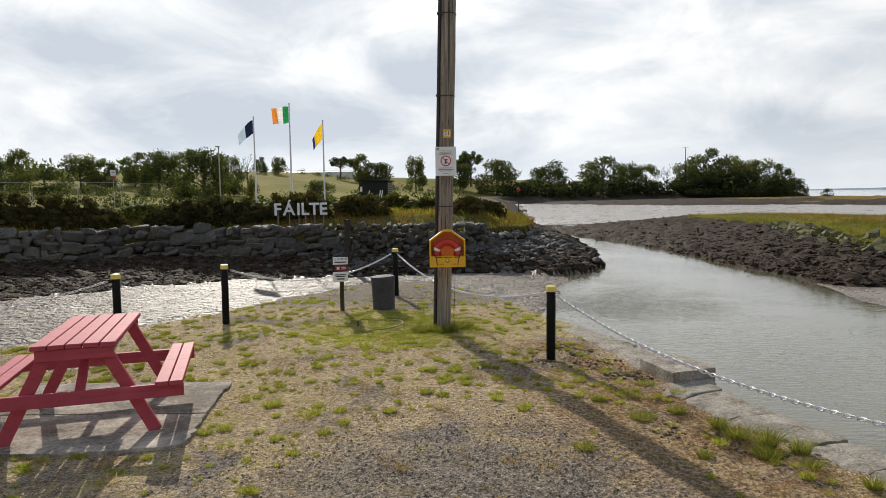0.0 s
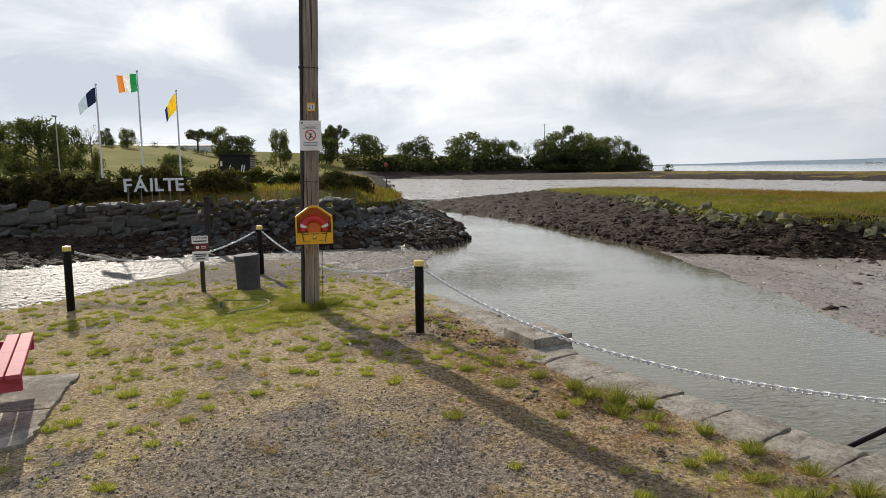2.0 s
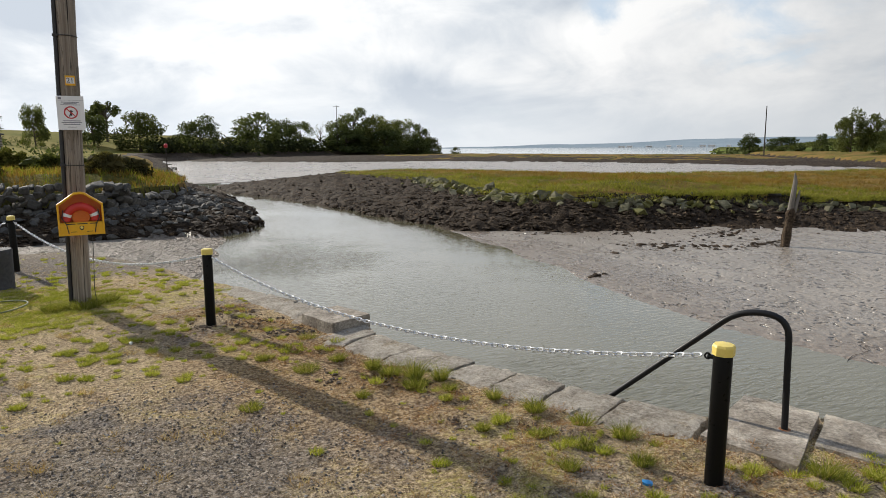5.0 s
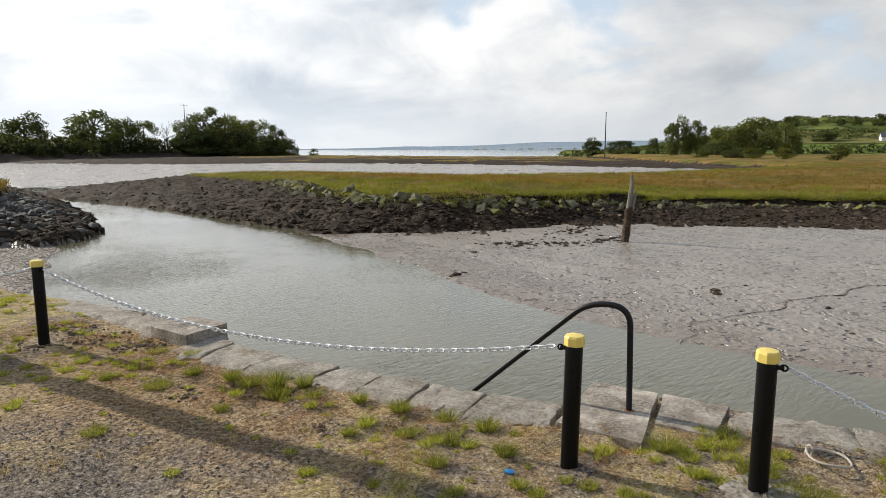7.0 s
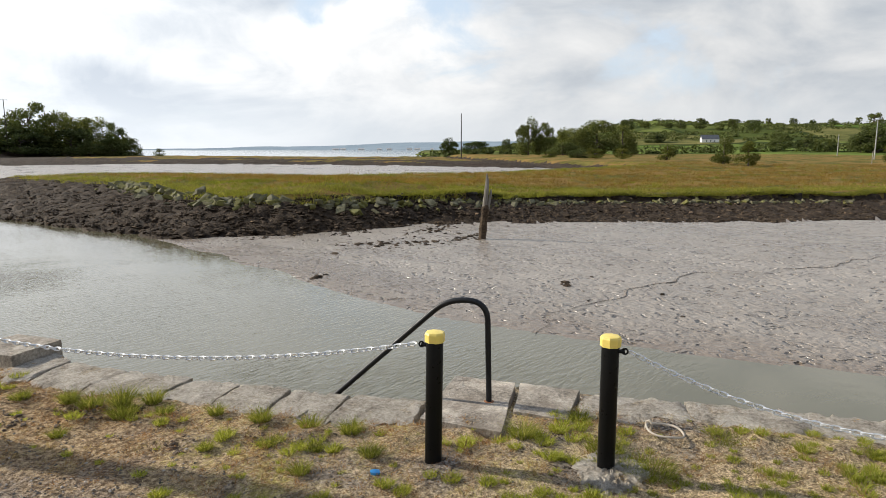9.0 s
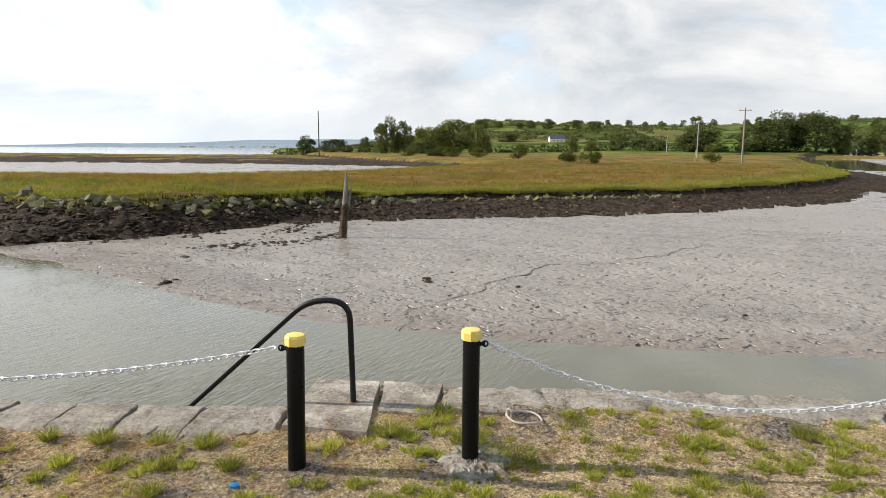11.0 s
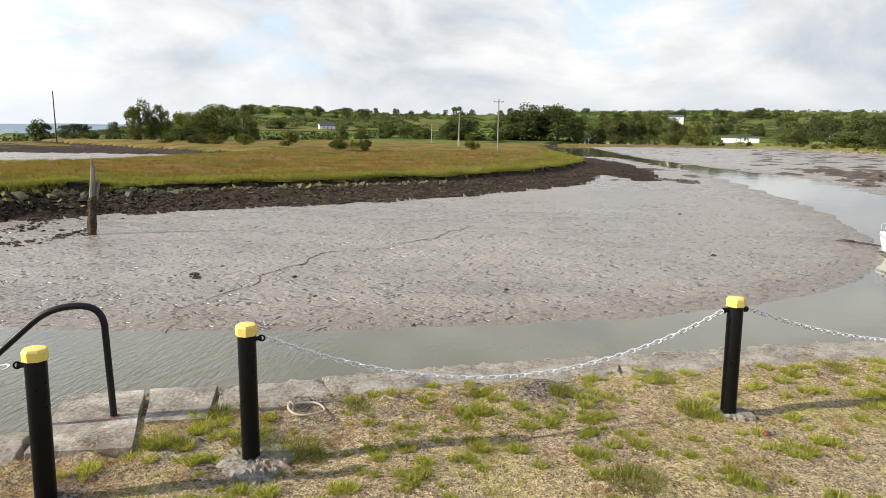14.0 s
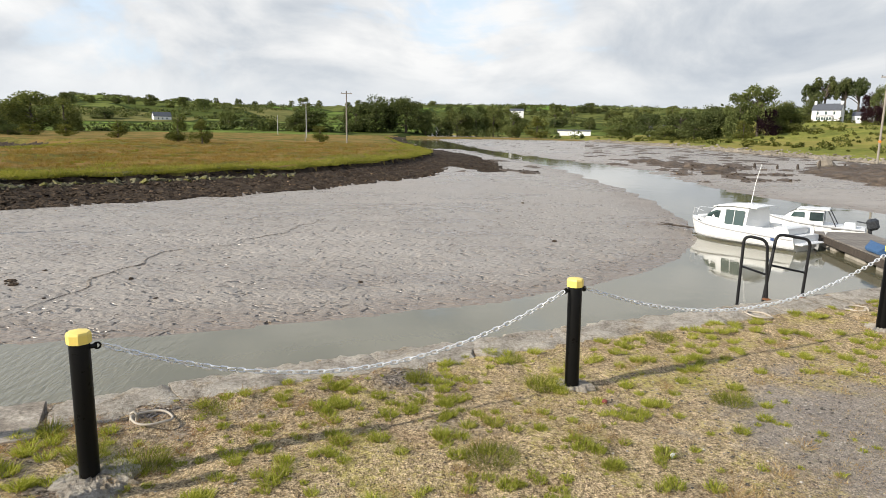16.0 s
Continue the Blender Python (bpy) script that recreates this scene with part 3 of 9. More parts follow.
painted("rusty_ring", (0.40, 0.35, 0.28), 0.75, vary=0.25, grain=30, wear=(0.22, 0.11, 0.05), worn=0.08, bump=0.4)
painted("hose", (0.17, 0.19, 0.08), 0.5, vary=0.15)
painted("hose_end", (0.05, 0.05, 0.05), 0.4)
painted("dark_timber", (0.05, 0.038, 0.028), 0.85, vary=0.4, stretch=(8, 8, 1), bump=0.7, size=0.015)
painted("grey_timber", (0.26, 0.23, 0.19), 0.88, vary=0.3, stretch=(8, 8, 0.7), bump=0.7, size=0.012)
painted("stake_timber", (0.19, 0.17, 0.14), 0.88, vary=0.35, stretch=(8, 8, 0.7), bump=0.7, size=0.012)
painted("gelcoat", (0.74, 0.74, 0.72), 0.22, vary=0.04, bump=0.02)
painted("rub_rail", (0.30, 0.30, 0.30), 0.5)
painted("blue_stripe", (0.03, 0.06, 0.16), 0.35)
painted("blue_fabric", (0.035, 0.09, 0.19), 0.6, vary=0.2)
painted("deck_plank", (0.17, 0.15, 0.125), 0.8, vary=0.25, spread=0.2, stretch=(2, 14, 14), bump=0.5)
painted("outboard_black", (0.03, 0.032, 0.035), 0.25)
painted("white_wall", (0.78, 0.77, 0.74), 0.8, vary=0.06)
painted("slate", (0.075, 0.08, 0.09), 0.6, vary=0.2)
painted("dark_gap", (0.03, 0.032, 0.036), 0.5)
painted("shed_dark", (0.016, 0.019, 0.017), 0.8, vary=0.3)
painted("white_paint", (0.82, 0.82, 0.82), 0.5, vary=0.06, wear=(0.45, 0.44, 0.40), worn=0.0)
painted("far_white", (0.85, 0.85, 0.85), 0.7, vary=0.05)
painted("pole_grey", (0.35, 0.34, 0.32), 0.6, vary=0.15)
cloth("flag_navy", (0.012, 0.018, 0.045))
cloth("flag_pale", (0.42, 0.52, 0.60))
cloth("flag_green", (0.02, 0.24, 0.07))
cloth("flag_white", (0.75, 0.75, 0.74))
cloth("flag_orange", (0.75, 0.25, 0.04))
cloth("flag_yellow", (0.80, 0.50, 0.02))
cloth("flag_blue", (0.02, 0.035, 0.16))


def make_pebble():
    m, N, p = surface("pebble")
    col = N.ramp(one_of(N), [(0.0, (0.045, 0.04, 0.034)), (0.5, (0.17, 0.15, 0.127)), (0.85, (0.32, 0.285, 0.24)), (1.0, (0.55, 0.50, 0.43))])
    col = N.mix(N.step(N.noise(world_pos(N), 60.0, 4), 0.4, 0.6, 0.0, 0.3), col, lit(0.10, 0.085, 0.07))
    put_in(N, p, col, 0.85, spec=0.2)


make_pebble()
painted("litter_blue", (0.05, 0.30, 0.65), 0.4)
painted("litter_white", (0.75, 0.75, 0.73), 0.5)
painted("litter_red", (0.17, 0.035, 0.028), 0.6)


def make_glass():
    m, N, p = surface("tinted_glass")
    put_in(N, p, lit(0.035, 0.06, 0.055), 0.04, spec=0.8)


make_glass()

# ---- mesh building ----
class Build:
    """Gathers vertices and faces of one mesh."""

    def __init__(self):
        self.v, self.f, self.m = [], [], []

    def add(self, verts, faces, mat=0, m=None):
        base = len(self.v)
        if m is not None:
            verts = [m @ Vector(p) for p in verts]
        self.v += [tuple(p) for p in verts]
        self.f += [tuple(base + i for i in f) for f in faces]
        self.m += [mat] * len(faces)
        return self

    def box(self, size, m=None, bevel=0.006, mat=0, jitter=0.0, rng=None):
        """A box round the origin with bevelled edges."""
        sx, sy, sz = (s / 2 for s in size)
        b = min(bevel, sx * 0.9, sy * 0.9, sz * 0.9)
        verts, index = [], {}
        for x in (-1, 1):
            for y in (-1, 1):
                for z in (-1, 1):
                    j = [rng.uniform(-jitter, jitter) for _ in range(3)] if jitter else (0, 0, 0)
                    for axis in range(3):
                        p = [x * (sx - b), y * (sy - b), z * (sz - b)]
                        p[axis] = (x * sx, y * sy, z * sz)[axis]
                        index[(x, y, z, axis)] = len(verts)
                        verts.append([p[k] + j[k] for k in range(3)])
        faces = []

        def quad(a, b2, c, d, outward):
            q = [index[k] for k in (a, b2, c, d)]
            p = [Vector(verts[i]) for i in q]
            n = (p[1] - p[0]).cross(p[2] - p[0]) + (p[2] - p[0]).cross(p[3] - p[0])
            faces.append(q if n.dot(Vector(outward)) > 0 else q[::-1])

        for axis in range(3):
            o = [k for k in range(3) if k != axis]
            for s in (-1, 1):
                keys = []
                for u, w in ((-1, -1), (1, -1), (1, 1), (-1, 1)):
                    c = [0, 0, 0]
                    c[axis], c[o[0]], c[o[1]] = s, u, w
                    keys.append((*c, axis))
                out = [0, 0, 0]
                out[axis] = s
                quad(*keys, out)
            for u in (-1, 1):
                for w in (-1, 1):
                    keys = []
                    for s, k in ((-1, o[0]), (1, o[0]), (1, o[1]), (-1, o[1])):
                        c = [0, 0, 0]
                        c[axis], c[o[0]], c[o[1]] = s, u, w
                        keys.append((*c, k))
                    out = [0, 0, 0]
                    out[o[0]], out[o[1]] = u, w
                    quad(*keys, out)
        for x in (-1, 1):
            for y in (-1, 1):
                for z in (-1, 1):
                    t = [index[(x, y, z, k)] for k in range(3)]
                    p = [Vector(verts[i]) for i in t]
                    n = (p[1] - p[0]).cross(p[2] - p[0])
                    faces.append(t if n.dot(Vector((x, y, z))) > 0 else t[::-1])
        return self.add(verts, faces, mat, m)

    def tube(self, points, radius, sides=8, mat=0, closed=False, caps=True):
        """A round bar along a line; radius may be a number or one for each point."""
        pts = [Vector(p) for p in points]
        n = len(pts)
        radii = radius if isinstance(radius, (list, tuple)) else [radius] * n
        rings, up = [], None
        for i, p in enumerate(pts):
            a = pts[(i - 1) % n] if closed or i > 0 else p
            b = pts[(i + 1) % n] if closed or i < n - 1 else p
            way = (b - a).normalized()
            if up is None:
                up = way.orthogonal().normalized()
            up = (up - way * up.dot(way)).normalized()
            side = way.cross(up)
            rings.append([p + radii[i] * (math.cos(k * math.tau / sides) * up + math.sin(k * math.tau / sides) * side) for k in range(sides)])
        verts = [q for ring in rings for q in ring]
        faces = []
        for i in range(n if closed else n - 1):
            j = (i + 1) % n
            for k in range(sides):
                l = (k + 1) % sides
                faces.append((i * sides + k, i * sides + l, j * sides + l, j * sides + k))
        if caps and not closed:
            faces += [tuple(range(sides))[::-1], tuple((n - 1) * sides + k for k in range(sides))]
        return self.add(verts, faces, mat)

    def lathe(self, profile, sides=24, m=None, mat=0, offset=0.0):
        """A turned form: profile of (radius, height) from the bottom up."""
        verts, faces = [], []
        for r, z in profile:
            for k in range(sides):
                a = k * math.tau / sides + offset
                verts.append((r * math.cos(a), r * math.sin(a), z))
        for i in range(len(profile) - 1):
            for k in range(sides):
                l = (k + 1) % sides
                faces.append((i * sides + k, i * sides + l, (i + 1) * sides + l, (i + 1) * sides + k))
        faces += [tuple(range(sides))[::-1], tuple((len(profile) - 1) * sides + k for k in range(sides))]
        return self.add(verts, faces, mat, m)

    def slab(self, outline, low, high, m=None, mat=0):
        """An upright prism over an outline in the xy plane."""
        n = len(outline)
        area = sum(outline[i][0] * outline[(i + 1) % n][1] - outline[(i + 1) % n][0] * outline[i][1] for i in range(n))
        o = outline if area > 0 else outline[::-1]
        verts = [(x, y, low) for x, y in o] + [(x, y, high) for x, y in o]
        faces = [tuple(range(n))[::-1], tuple(range(n, 2 * n))] + [(i, (i + 1) % n, n + (i + 1) % n, n + i) for i in range(n)]
        return self.add(verts, faces, mat, m)

    def mesh(self, name, mats, smooth_angle=35.0):
        me = bpy.data.meshes.new(name)
        me.from_pydata(self.v, [], self.f)
        for m in mats:
            me.materials.append(MATS[m])
        if len(mats) > 1:
            me.polygons.foreach_set("material_index", self.m)
        me.update()
        if smooth_angle:
            soften(me, smooth_angle)
        return me


def soften(me, degrees):
    """Smooth shading with sharp edges past an angle."""
    bm = bmesh.new()
    bm.from_mesh(me)
    lim = radians(degrees)
    for f in bm.faces:
        f.smooth = True
    for e in bm.edges:
        e.smooth = not (len(e.link_faces) == 2 and e.calc_face_angle(0.0) > lim)
    bm.to_mesh(me)
    bm.free()


def fast_mesh(name, verts, faces, mats, which=None, smooth_all=False):
    """A large mesh from arrays; faces all have the same number of corners."""
    me = bpy.data.meshes.new(name)
    verts, faces = np.asarray(verts, np.float32), np.asarray(faces, np.int32)
    n, k = faces.shape
    me.vertices.add(len(verts))
    me.vertices.foreach_set("co", verts.ravel())
    me.loops.add(n * k)
    me.loops.foreach_set("vertex_index", faces.ravel())
    me.polygons.add(n)
    me.polygons.foreach_set("loop_start", np.arange(0, n * k, k, dtype=np.int32))
    for m in mats:
        me.materials.append(MATS[m])
    if which is not None:
        me.polygons.foreach_set("material_index", np.asarray(which, np.int32))
    me.polygons.foreach_set("use_smooth", np.full(n, bool(smooth_all)))
    me.update(calc_edges=True)
    return me


def thing(name, label, category, at=None, group="", kind="", mesh=None):
    ob = new(name, mesh)
    if at is not None:
        ob.matrix_world = at
    return tagged(ob, label, category, group, kind)


def part(name, build, material, parent, label="", at=None, angle=35.0):
    """One mesh object under a thing or a part."""
    me = build if isinstance(build, bpy.types.Mesh) else build.mesh(name, [material] if isinstance(material, str) else material, angle)
    ob = new(name, me)
    ob.parent = parent
    if at is not None:
        ob.matrix_local = at
    if label:
        ob["label"] = label
    return ob


def letters(text, size, depth, material, parent, name, at, spacing=1.0, align="CENTER", bold=0.0):
    """Raised lettering in the built-in font, as a mesh."""
    cu = bpy.data.curves.new(name, "FONT")
    cu.body, cu.size, cu.extrude, cu.align_x, cu.align_y, cu.space_character = text, size, depth, align, "CENTER", spacing
    cu.resolution_u = 3
    cu.offset = bold
    tmp = bpy.data.objects.new(name, cu)
    scene.collection.objects.link(tmp)
    me = bpy.data.meshes.new_from_object(tmp.evaluated_get(bpy.context.evaluated_depsgraph_get()))
    bpy.data.objects.remove(tmp)
    me.materials.clear()
    me.materials.append(MATS[material])
    ob = new(name, me)
    ob.parent = parent
    ob.matrix_local = at
    return ob


def facing(x, y, z, bearing):
    """A pose whose local -y faces the camera's side: local x to the right as seen when looking along the bearing."""
    return pose(x, y, z, 0, 0, -bearing)


def blades(name, centres, heights, spreads, counts, seed, width=0.006, lean=0.5, flat=False):
    """Tufts of grass: tapered, bending blades."""
    rng = np.random.default_rng(seed)
    idx = np.repeat(np.arange(len(centres)), counts)
    n = len(idx)
    a = rng.uniform(0, math.tau, n)
    r = np.sqrt(rng.uniform(0, 1, n)) * spreads[idx]
    root = centres[idx] + np.stack([r * np.cos(a), r * np.sin(a), np.zeros(n)], 1)
    h = heights[idx] * rng.uniform(0.45, 1.1, n)
    out = a + rng.normal(0, 0.7, n)
    ln = h * lean * rng.uniform(0.2, 1.3, n) * (0.4 + r / np.maximum(spreads[idx], 1e-6))
    w = width * rng.uniform(0.7, 1.4, n) * (0.6 + 0.4 * h / max(h.max(), 1e-6))
    tw = rng.uniform(0, math.tau, n)
    side = np.stack([np.cos(tw), np.sin(tw), np.zeros(n)], 1) * w[:, None]
    bend = np.stack([np.cos(out), np.sin(out), np.zeros(n)], 1)
    up = np.array([0, 0, 1.0])
    mid = root + bend * (ln * 0.35)[:, None] + up * (h * 0.58)[:, None]
    tip = root + bend * ln[:, None] + up * (h * (0.95 if not flat else 0.6))[:, None]
    V = np.stack([root - side, root + side, mid - side * 0.7, mid + side * 0.7, tip], 1).reshape(-1, 3)
    b = (np.arange(n) * 5)[:, None]
    F = np.concatenate([b + np.array([0, 1, 3]), b + np.array([0, 3, 2]), b + np.array([2, 3, 4])], 0)
    return V, F

# ---- the lie of the land, in plan ----
QUAY = [(-40, -6), (-22, 1.5), (-9.5, 7.4), (-6.4, 9.6), (-4.9, 11.0), (-4.1, 12.2), (-2.8, 14.4), (-2.1, 16.0), (-1.0, 16.8), (0.0, 16.4), (1.0, 14.4),
        (1.7, 11.8), (2.2, 10.1), (2.75, 8.5), (2.95, 7.4), (3.0, 6.7), (3.15, 5.9), (3.35, 5.25), (3.7, 4.3), (4.25, 3.2), (5.1, 2.8), (5.9, 0.3), (6.6, -2.1),
        (7.3, -4.7), (8.1, -7.5), (11.2, -18), (17, -40), (-40, -40)]
NORTH_TOE = [(-90, 4), (-34, 20.5), (-26, 22.6), (-18.5, 24.4), (-15.8, 26.6), (-13.2, 29.0), (-10.6, 30.6), (-8.2, 30.9), (-5.8, 31.2), (-3.0, 31.9), (1.8, 32.4), (5.2, 31.8), (8.4, 34), (9.3, 37.1),
             (10.4, 42), (11.2, 49), (11.8, 65), (12.5, 90), (20, 150), (31, 250), (80, 290), (148, 324), (196, 340), (240, 420), (150, 900), (-900, 900), (-900, 4)]
NORTH_TOP = [(-90, 12), (-30, 27), (-24, 31), (-20.5, 35), (-15.0, 38.2), (-8, 37.2), (-2, 36.8), (2.5, 36.6), (5.2, 38.5), (6.6, 43), (7.4, 50), (8.2, 65), (9.5, 90), (16, 150),
             (27, 262), (80, 303), (148, 336), (185, 352), (220, 420), (150, 890), (-890, 890), (-890, 12)]
ISLAND_TOE = [(12.6, 71), (13.2, 65), (15.4, 54), (16.1, 38.6), (16.5, 32.8), (17.0, 28.0), (20.0, 23.4), (22.3, 21.9), (24.6, 20.6), (27.4, 18.9), (30.4, 15.2), (33.6, 11.6), (36.8, 6.6), (41, 2.2), (48.2, -3.4), (54, -7.2),
              (62, -9.2), (68, -10.2), (66, -12), (60, -12.8), (61, -14.4), (68, -16), (82, -18.7), (108, -20.0), (144, -17), (260, -22), (420, -60), (900, -60), (900, 700), (340, 270),
              (216, 152), (180, 118), (128, 66), (112, 42), (88, 41), (68, 43), (56, 48), (46, 59), (40, 69), (29, 79), (18, 80)]
ISLAND_TOP = [(24.6, 63.7), (24.7, 45.8), (22.0, 35.8), (21.2, 28.5), (22.9, 25.3), (26.0, 23.5), (30.4, 21.4), (39, 18.0), (46, 12.0), (53, 4.0), (64, -2.8), (76, -7.8),
              (92, -11.6), (143, -12), (262, -16), (420, -50), (890, -50), (890, 690), (342, 265), (219, 150), (183, 116), (131, 64), (115, 39), (88, 38),
              (66, 40), (54, 45), (44, 54), (36.4, 61)]
LAGOON = [(13.5, 84), (30, 83), (44, 68), (58, 50), (90, 43), (110, 44), (126, 67), (178, 120), (176, 150), (124, 238), (132, 300), (80, 288), (31, 246), (21, 150), (14.5, 100)]
MUD = [(16.6, 28.6), (15.3, 21.6), (14.4, 17.2), (13.8, 14.9), (13.1, 12.2), (12.8, 9.6), (12.9, 6.8), (13.2, 3.6), (14.2, -0.4), (15.2, -3.6), (16.2, -5.6), (17.8, -8.4), (20.3, -11.2),
       (24.3, -13.7), (31.8, -16.8), (48.3, -20.4), (64, -22.5), (80, -24), (140, -24), (140, -8), (60, 8), (45, 30), (22, 40)]
CREEK_MUD = [(-40, -3), (-9, 7.0), (-4.5, 11), (-2.6, 15), (-1, 17.2), (1, 15), (2.2, 10.4), (2.6, 16), (3.6, 22.1), (4.9, 26.4), (6.3, 30.7), (6.0, 36), (-19, 36), (-60, 14)]
EAST_SHORE = [(280, -104), (210, -92), (164, -88), (123, -78.5), (100, -74.5), (88, -73.5), (76, -72), (62, -84), (56, -140), (400, -500), (900, -300), (900, -58), (430, -60)]
REEF = [(92, -39), (80, -37.5), (70, -37.0), (58, -35.2), (52, -33.6), (54, -35.6), (64, -41.0), (66, -46.6), (72, -47.5), (80, -44), (92, -43)]
MOUND = [(63, -45.2), (54, -42.8), (46, -40.4), (38, -38.5), (30, -38), (30, -60), (56, -74), (72, -70), (74, -60)]
EAST_FLAT = [(300, -40), (140, -30), (92, -31), (80, -33), (67, -32.5), (52.6, -28.9), (42.6, -27.2), (36.8, -27.4), (33, -28.5), (28, -28.6), (24, -40), (60, -120), (110, -96), (146, -110), (214, -116), (300, -104)]


def inside(poly, x, y):
    """Signed distance to a polygon's outline, positive within it."""
    best = np.full(x.shape, 1e18)
    within = np.zeros(x.shape, bool)
    n = len(poly)
    for i in range(n):
        ax, ay = poly[i]
        bx, by = poly[(i + 1) % n]
        dx, dy = bx - ax, by - ay
        s = np.clip(((x - ax) * dx + (y - ay) * dy) / (dx * dx + dy * dy), 0, 1)
        best = np.minimum(best, (x - ax - s * dx) ** 2 + (y - ay - s * dy) ** 2)
        if dy != 0:
            within ^= ((ay > y) != (by > y)) & (x < dx * (y - ay) / dy + ax)
    return np.where(within, 1, -1) * np.sqrt(best)


def smooth(a, lo, hi):
    s = np.clip((a - lo) / (hi - lo), 0, 1)
    return s * s * (3 - 2 * s)


_rng = np.random.default_rng(11)
_waves = [(_rng.uniform(0, 6.283), _rng.uniform(0, 6.283), _rng.uniform(0.7, 1.4)) for _ in range(9)]


def rumple(x, y, size):
    """A cheap smooth noise between about -1 and 1, with hills of about the given size."""
    out = 0.0
    for i, (a, p, k) in enumerate(_waves):
        w = 6.283 * k / size
        u = x * math.cos(a) + y * math.sin(a)
        v = -x * math.sin(a) + y * math.cos(a)
        out = out + np.sin(u * w + p + 1.3 * np.sin(v * w * 0.6 + 2 * p)) * 0.33
    return out


def land(x, y):
    """Height, and which kind of surface: 0 mud, 1 weed-grown rock, 2 marsh grass, 3 field, 4 stony shore, 5 weedy mud, 6 far hills, 7 hay field, 8 creek mud, 9 shore grass, 10 glistening wet mud."""
    x, y = np.asarray(x, float), np.asarray(y, float)
    r = np.hypot(x, y)
    bearing = np.degrees(np.arctan2(x, y))
    z = np.full(x.shape, WATER - 0.35) - 1.2 * smooth(r, 260, 420)
    kind = np.zeros(x.shape, int)

    def flat(poly, rise, top, reach):
        d = inside(poly, x, y) + 0.35 * rumple(x, y, 5.0) * np.clip((r - 10) / 40, 0.15, 3)
        return np.where(d > 0, WATER + 0.02 + np.minimum(d * rise, top) + 0.012 * rumple(x, y, 3.1), WATER + np.maximum(d * reach, -0.5))

    z = np.maximum(z, flat(MUD, 0.03, 0.32, 0.06))
    z = np.maximum(z, np.where(inside(LAGOON, x, y) > 0, WATER + 0.04 + 0.012 * rumple(x * 0.6, y, 13.0), -9))
    z = np.maximum(z, flat(CREEK_MUD, 0.04, 0.16, 0.10))
    z = np.maximum(z, flat(EAST_FLAT, 0.02, 0.25, 0.05))
    for poly, top in ((REEF, 0.34), (MOUND, 0.62)):
        d = inside(poly, x, y) + 0.9 * rumple(x, y, 4.0)
        zz = WATER + np.minimum(d * 0.25, top + 0.25 * rumple(x, y, 5.0))
        kind = np.where((zz > z) & (d > 0), 5, kind)
        z = np.maximum(z, np.where(d > 0, zz, -9))
    # weed bars over the flats of the upper creek
    bars = rumple(x, y * 1.9, 13.0) + 0.5 * rumple(x + 40, y * 1.6, 6.0)
    upper = (r > 60) & (z > WATER + 0.03) & ((inside(EAST_FLAT, x, y) > 1) | ((bearing > 98) & (inside(MUD, x, y) > 2)))
    reach = (r > 88) & (r < 270) & (bearing > 96) & (bearing < 110)
    kind = np.where(upper & (bars > np.where(reach, 1.05, 0.95)) & (kind == 0), 5, kind)
    z = np.where(kind == 5, z + 0.04 + 0.05 * np.clip(bars, -1, 1), z)
    # the low island and the marsh that it runs into
    d, g = inside(ISLAND_TOE, x, y) + 0.3 * rumple(x, y, 3.7), inside(ISLAND_TOP, x, y) + 0.3 * rumple(x, y, 4.3)
    s = np.clip(d, 0, None) / (np.clip(d, 0, None) + np.clip(-g, 0, None) + 1e-6)
    top = -0.60 + 0.30 * smooth(y, 22, 27) + 0.22 * smooth(x - y, -6, 0) * (1 - smooth(x, 29, 36)) - 0.42 * smooth(x, 30, 47)
    zz = np.where(g > 0, top + 0.20 * smooth(g, 0, 3) + 0.05 * rumple(x, y, 9.0), WATER + 0.05 + (top - WATER - 0.13 - 0.3 * smooth(x, 27, 33)) * s ** 0.85 + 0.3 * smooth(x, 27, 33) * smooth(s, 0.92, 1.0))
    kind = np.where(d > 0, np.where(g > 0, 2, 1), kind)
    z = np.where(d > 0, np.maximum(z, zz), z)
    # the wooded hill beyond it
    up = smooth(r, 300, 700) * smooth(bearing, 55, 72) * smooth(-bearing, -150, -108)
    z = np.where((d > 0) & (r > 200), z + up * (np.interp(bearing, [60, 70, 76, 83, 88, 95, 100, 106, 112, 125], [26.5, 27.3, 25.6, 22.2, 22.2, 23, 24.6, 20.4, 22, 22]) + 1.4 * rumple(x, y, 130.0)), z)
    kind = np.where((d > 0) & (r > 300), 3, kind)
    # a strip of marsh at the head of the creek
    d = inside([(262, -24), (288, -40), (286, -75), (272, -98), (300, -125), (430, -125), (430, -40)], x, y) + 0.8 * rumple(x, y, 11.0)
    kind = np.where((d > 0) & (r < 335), 2, kind)
    z = np.where(d > 0, np.maximum(z, WATER + np.minimum(0.15 * d, 0.7)), z)
    # the far spit that closes the lagoon
    spit = inside([(150, 324), (205, 330), (212, 196), (232, 168), (218, 150), (184, 118), (131, 66), (119, 66), (121, 82), (121, 104), (115, 135), (98, 174), (66, 187), (50, 212), (33, 246), (80, 288)], x, y)
    zz = WATER + np.clip(spit * 0.09, 0, 0.75) + 0.1 * rumple(x, y, 12.0)
    z = np.where(spit > 0, np.maximum(z, zz), z)
    kind = np.where((spit > 0) & (kind == 0), np.where((zz > WATER + 0.72) & (rumple(x, y, 45.0) + (x - 135) / 30 > 0), 2, 1), kind)
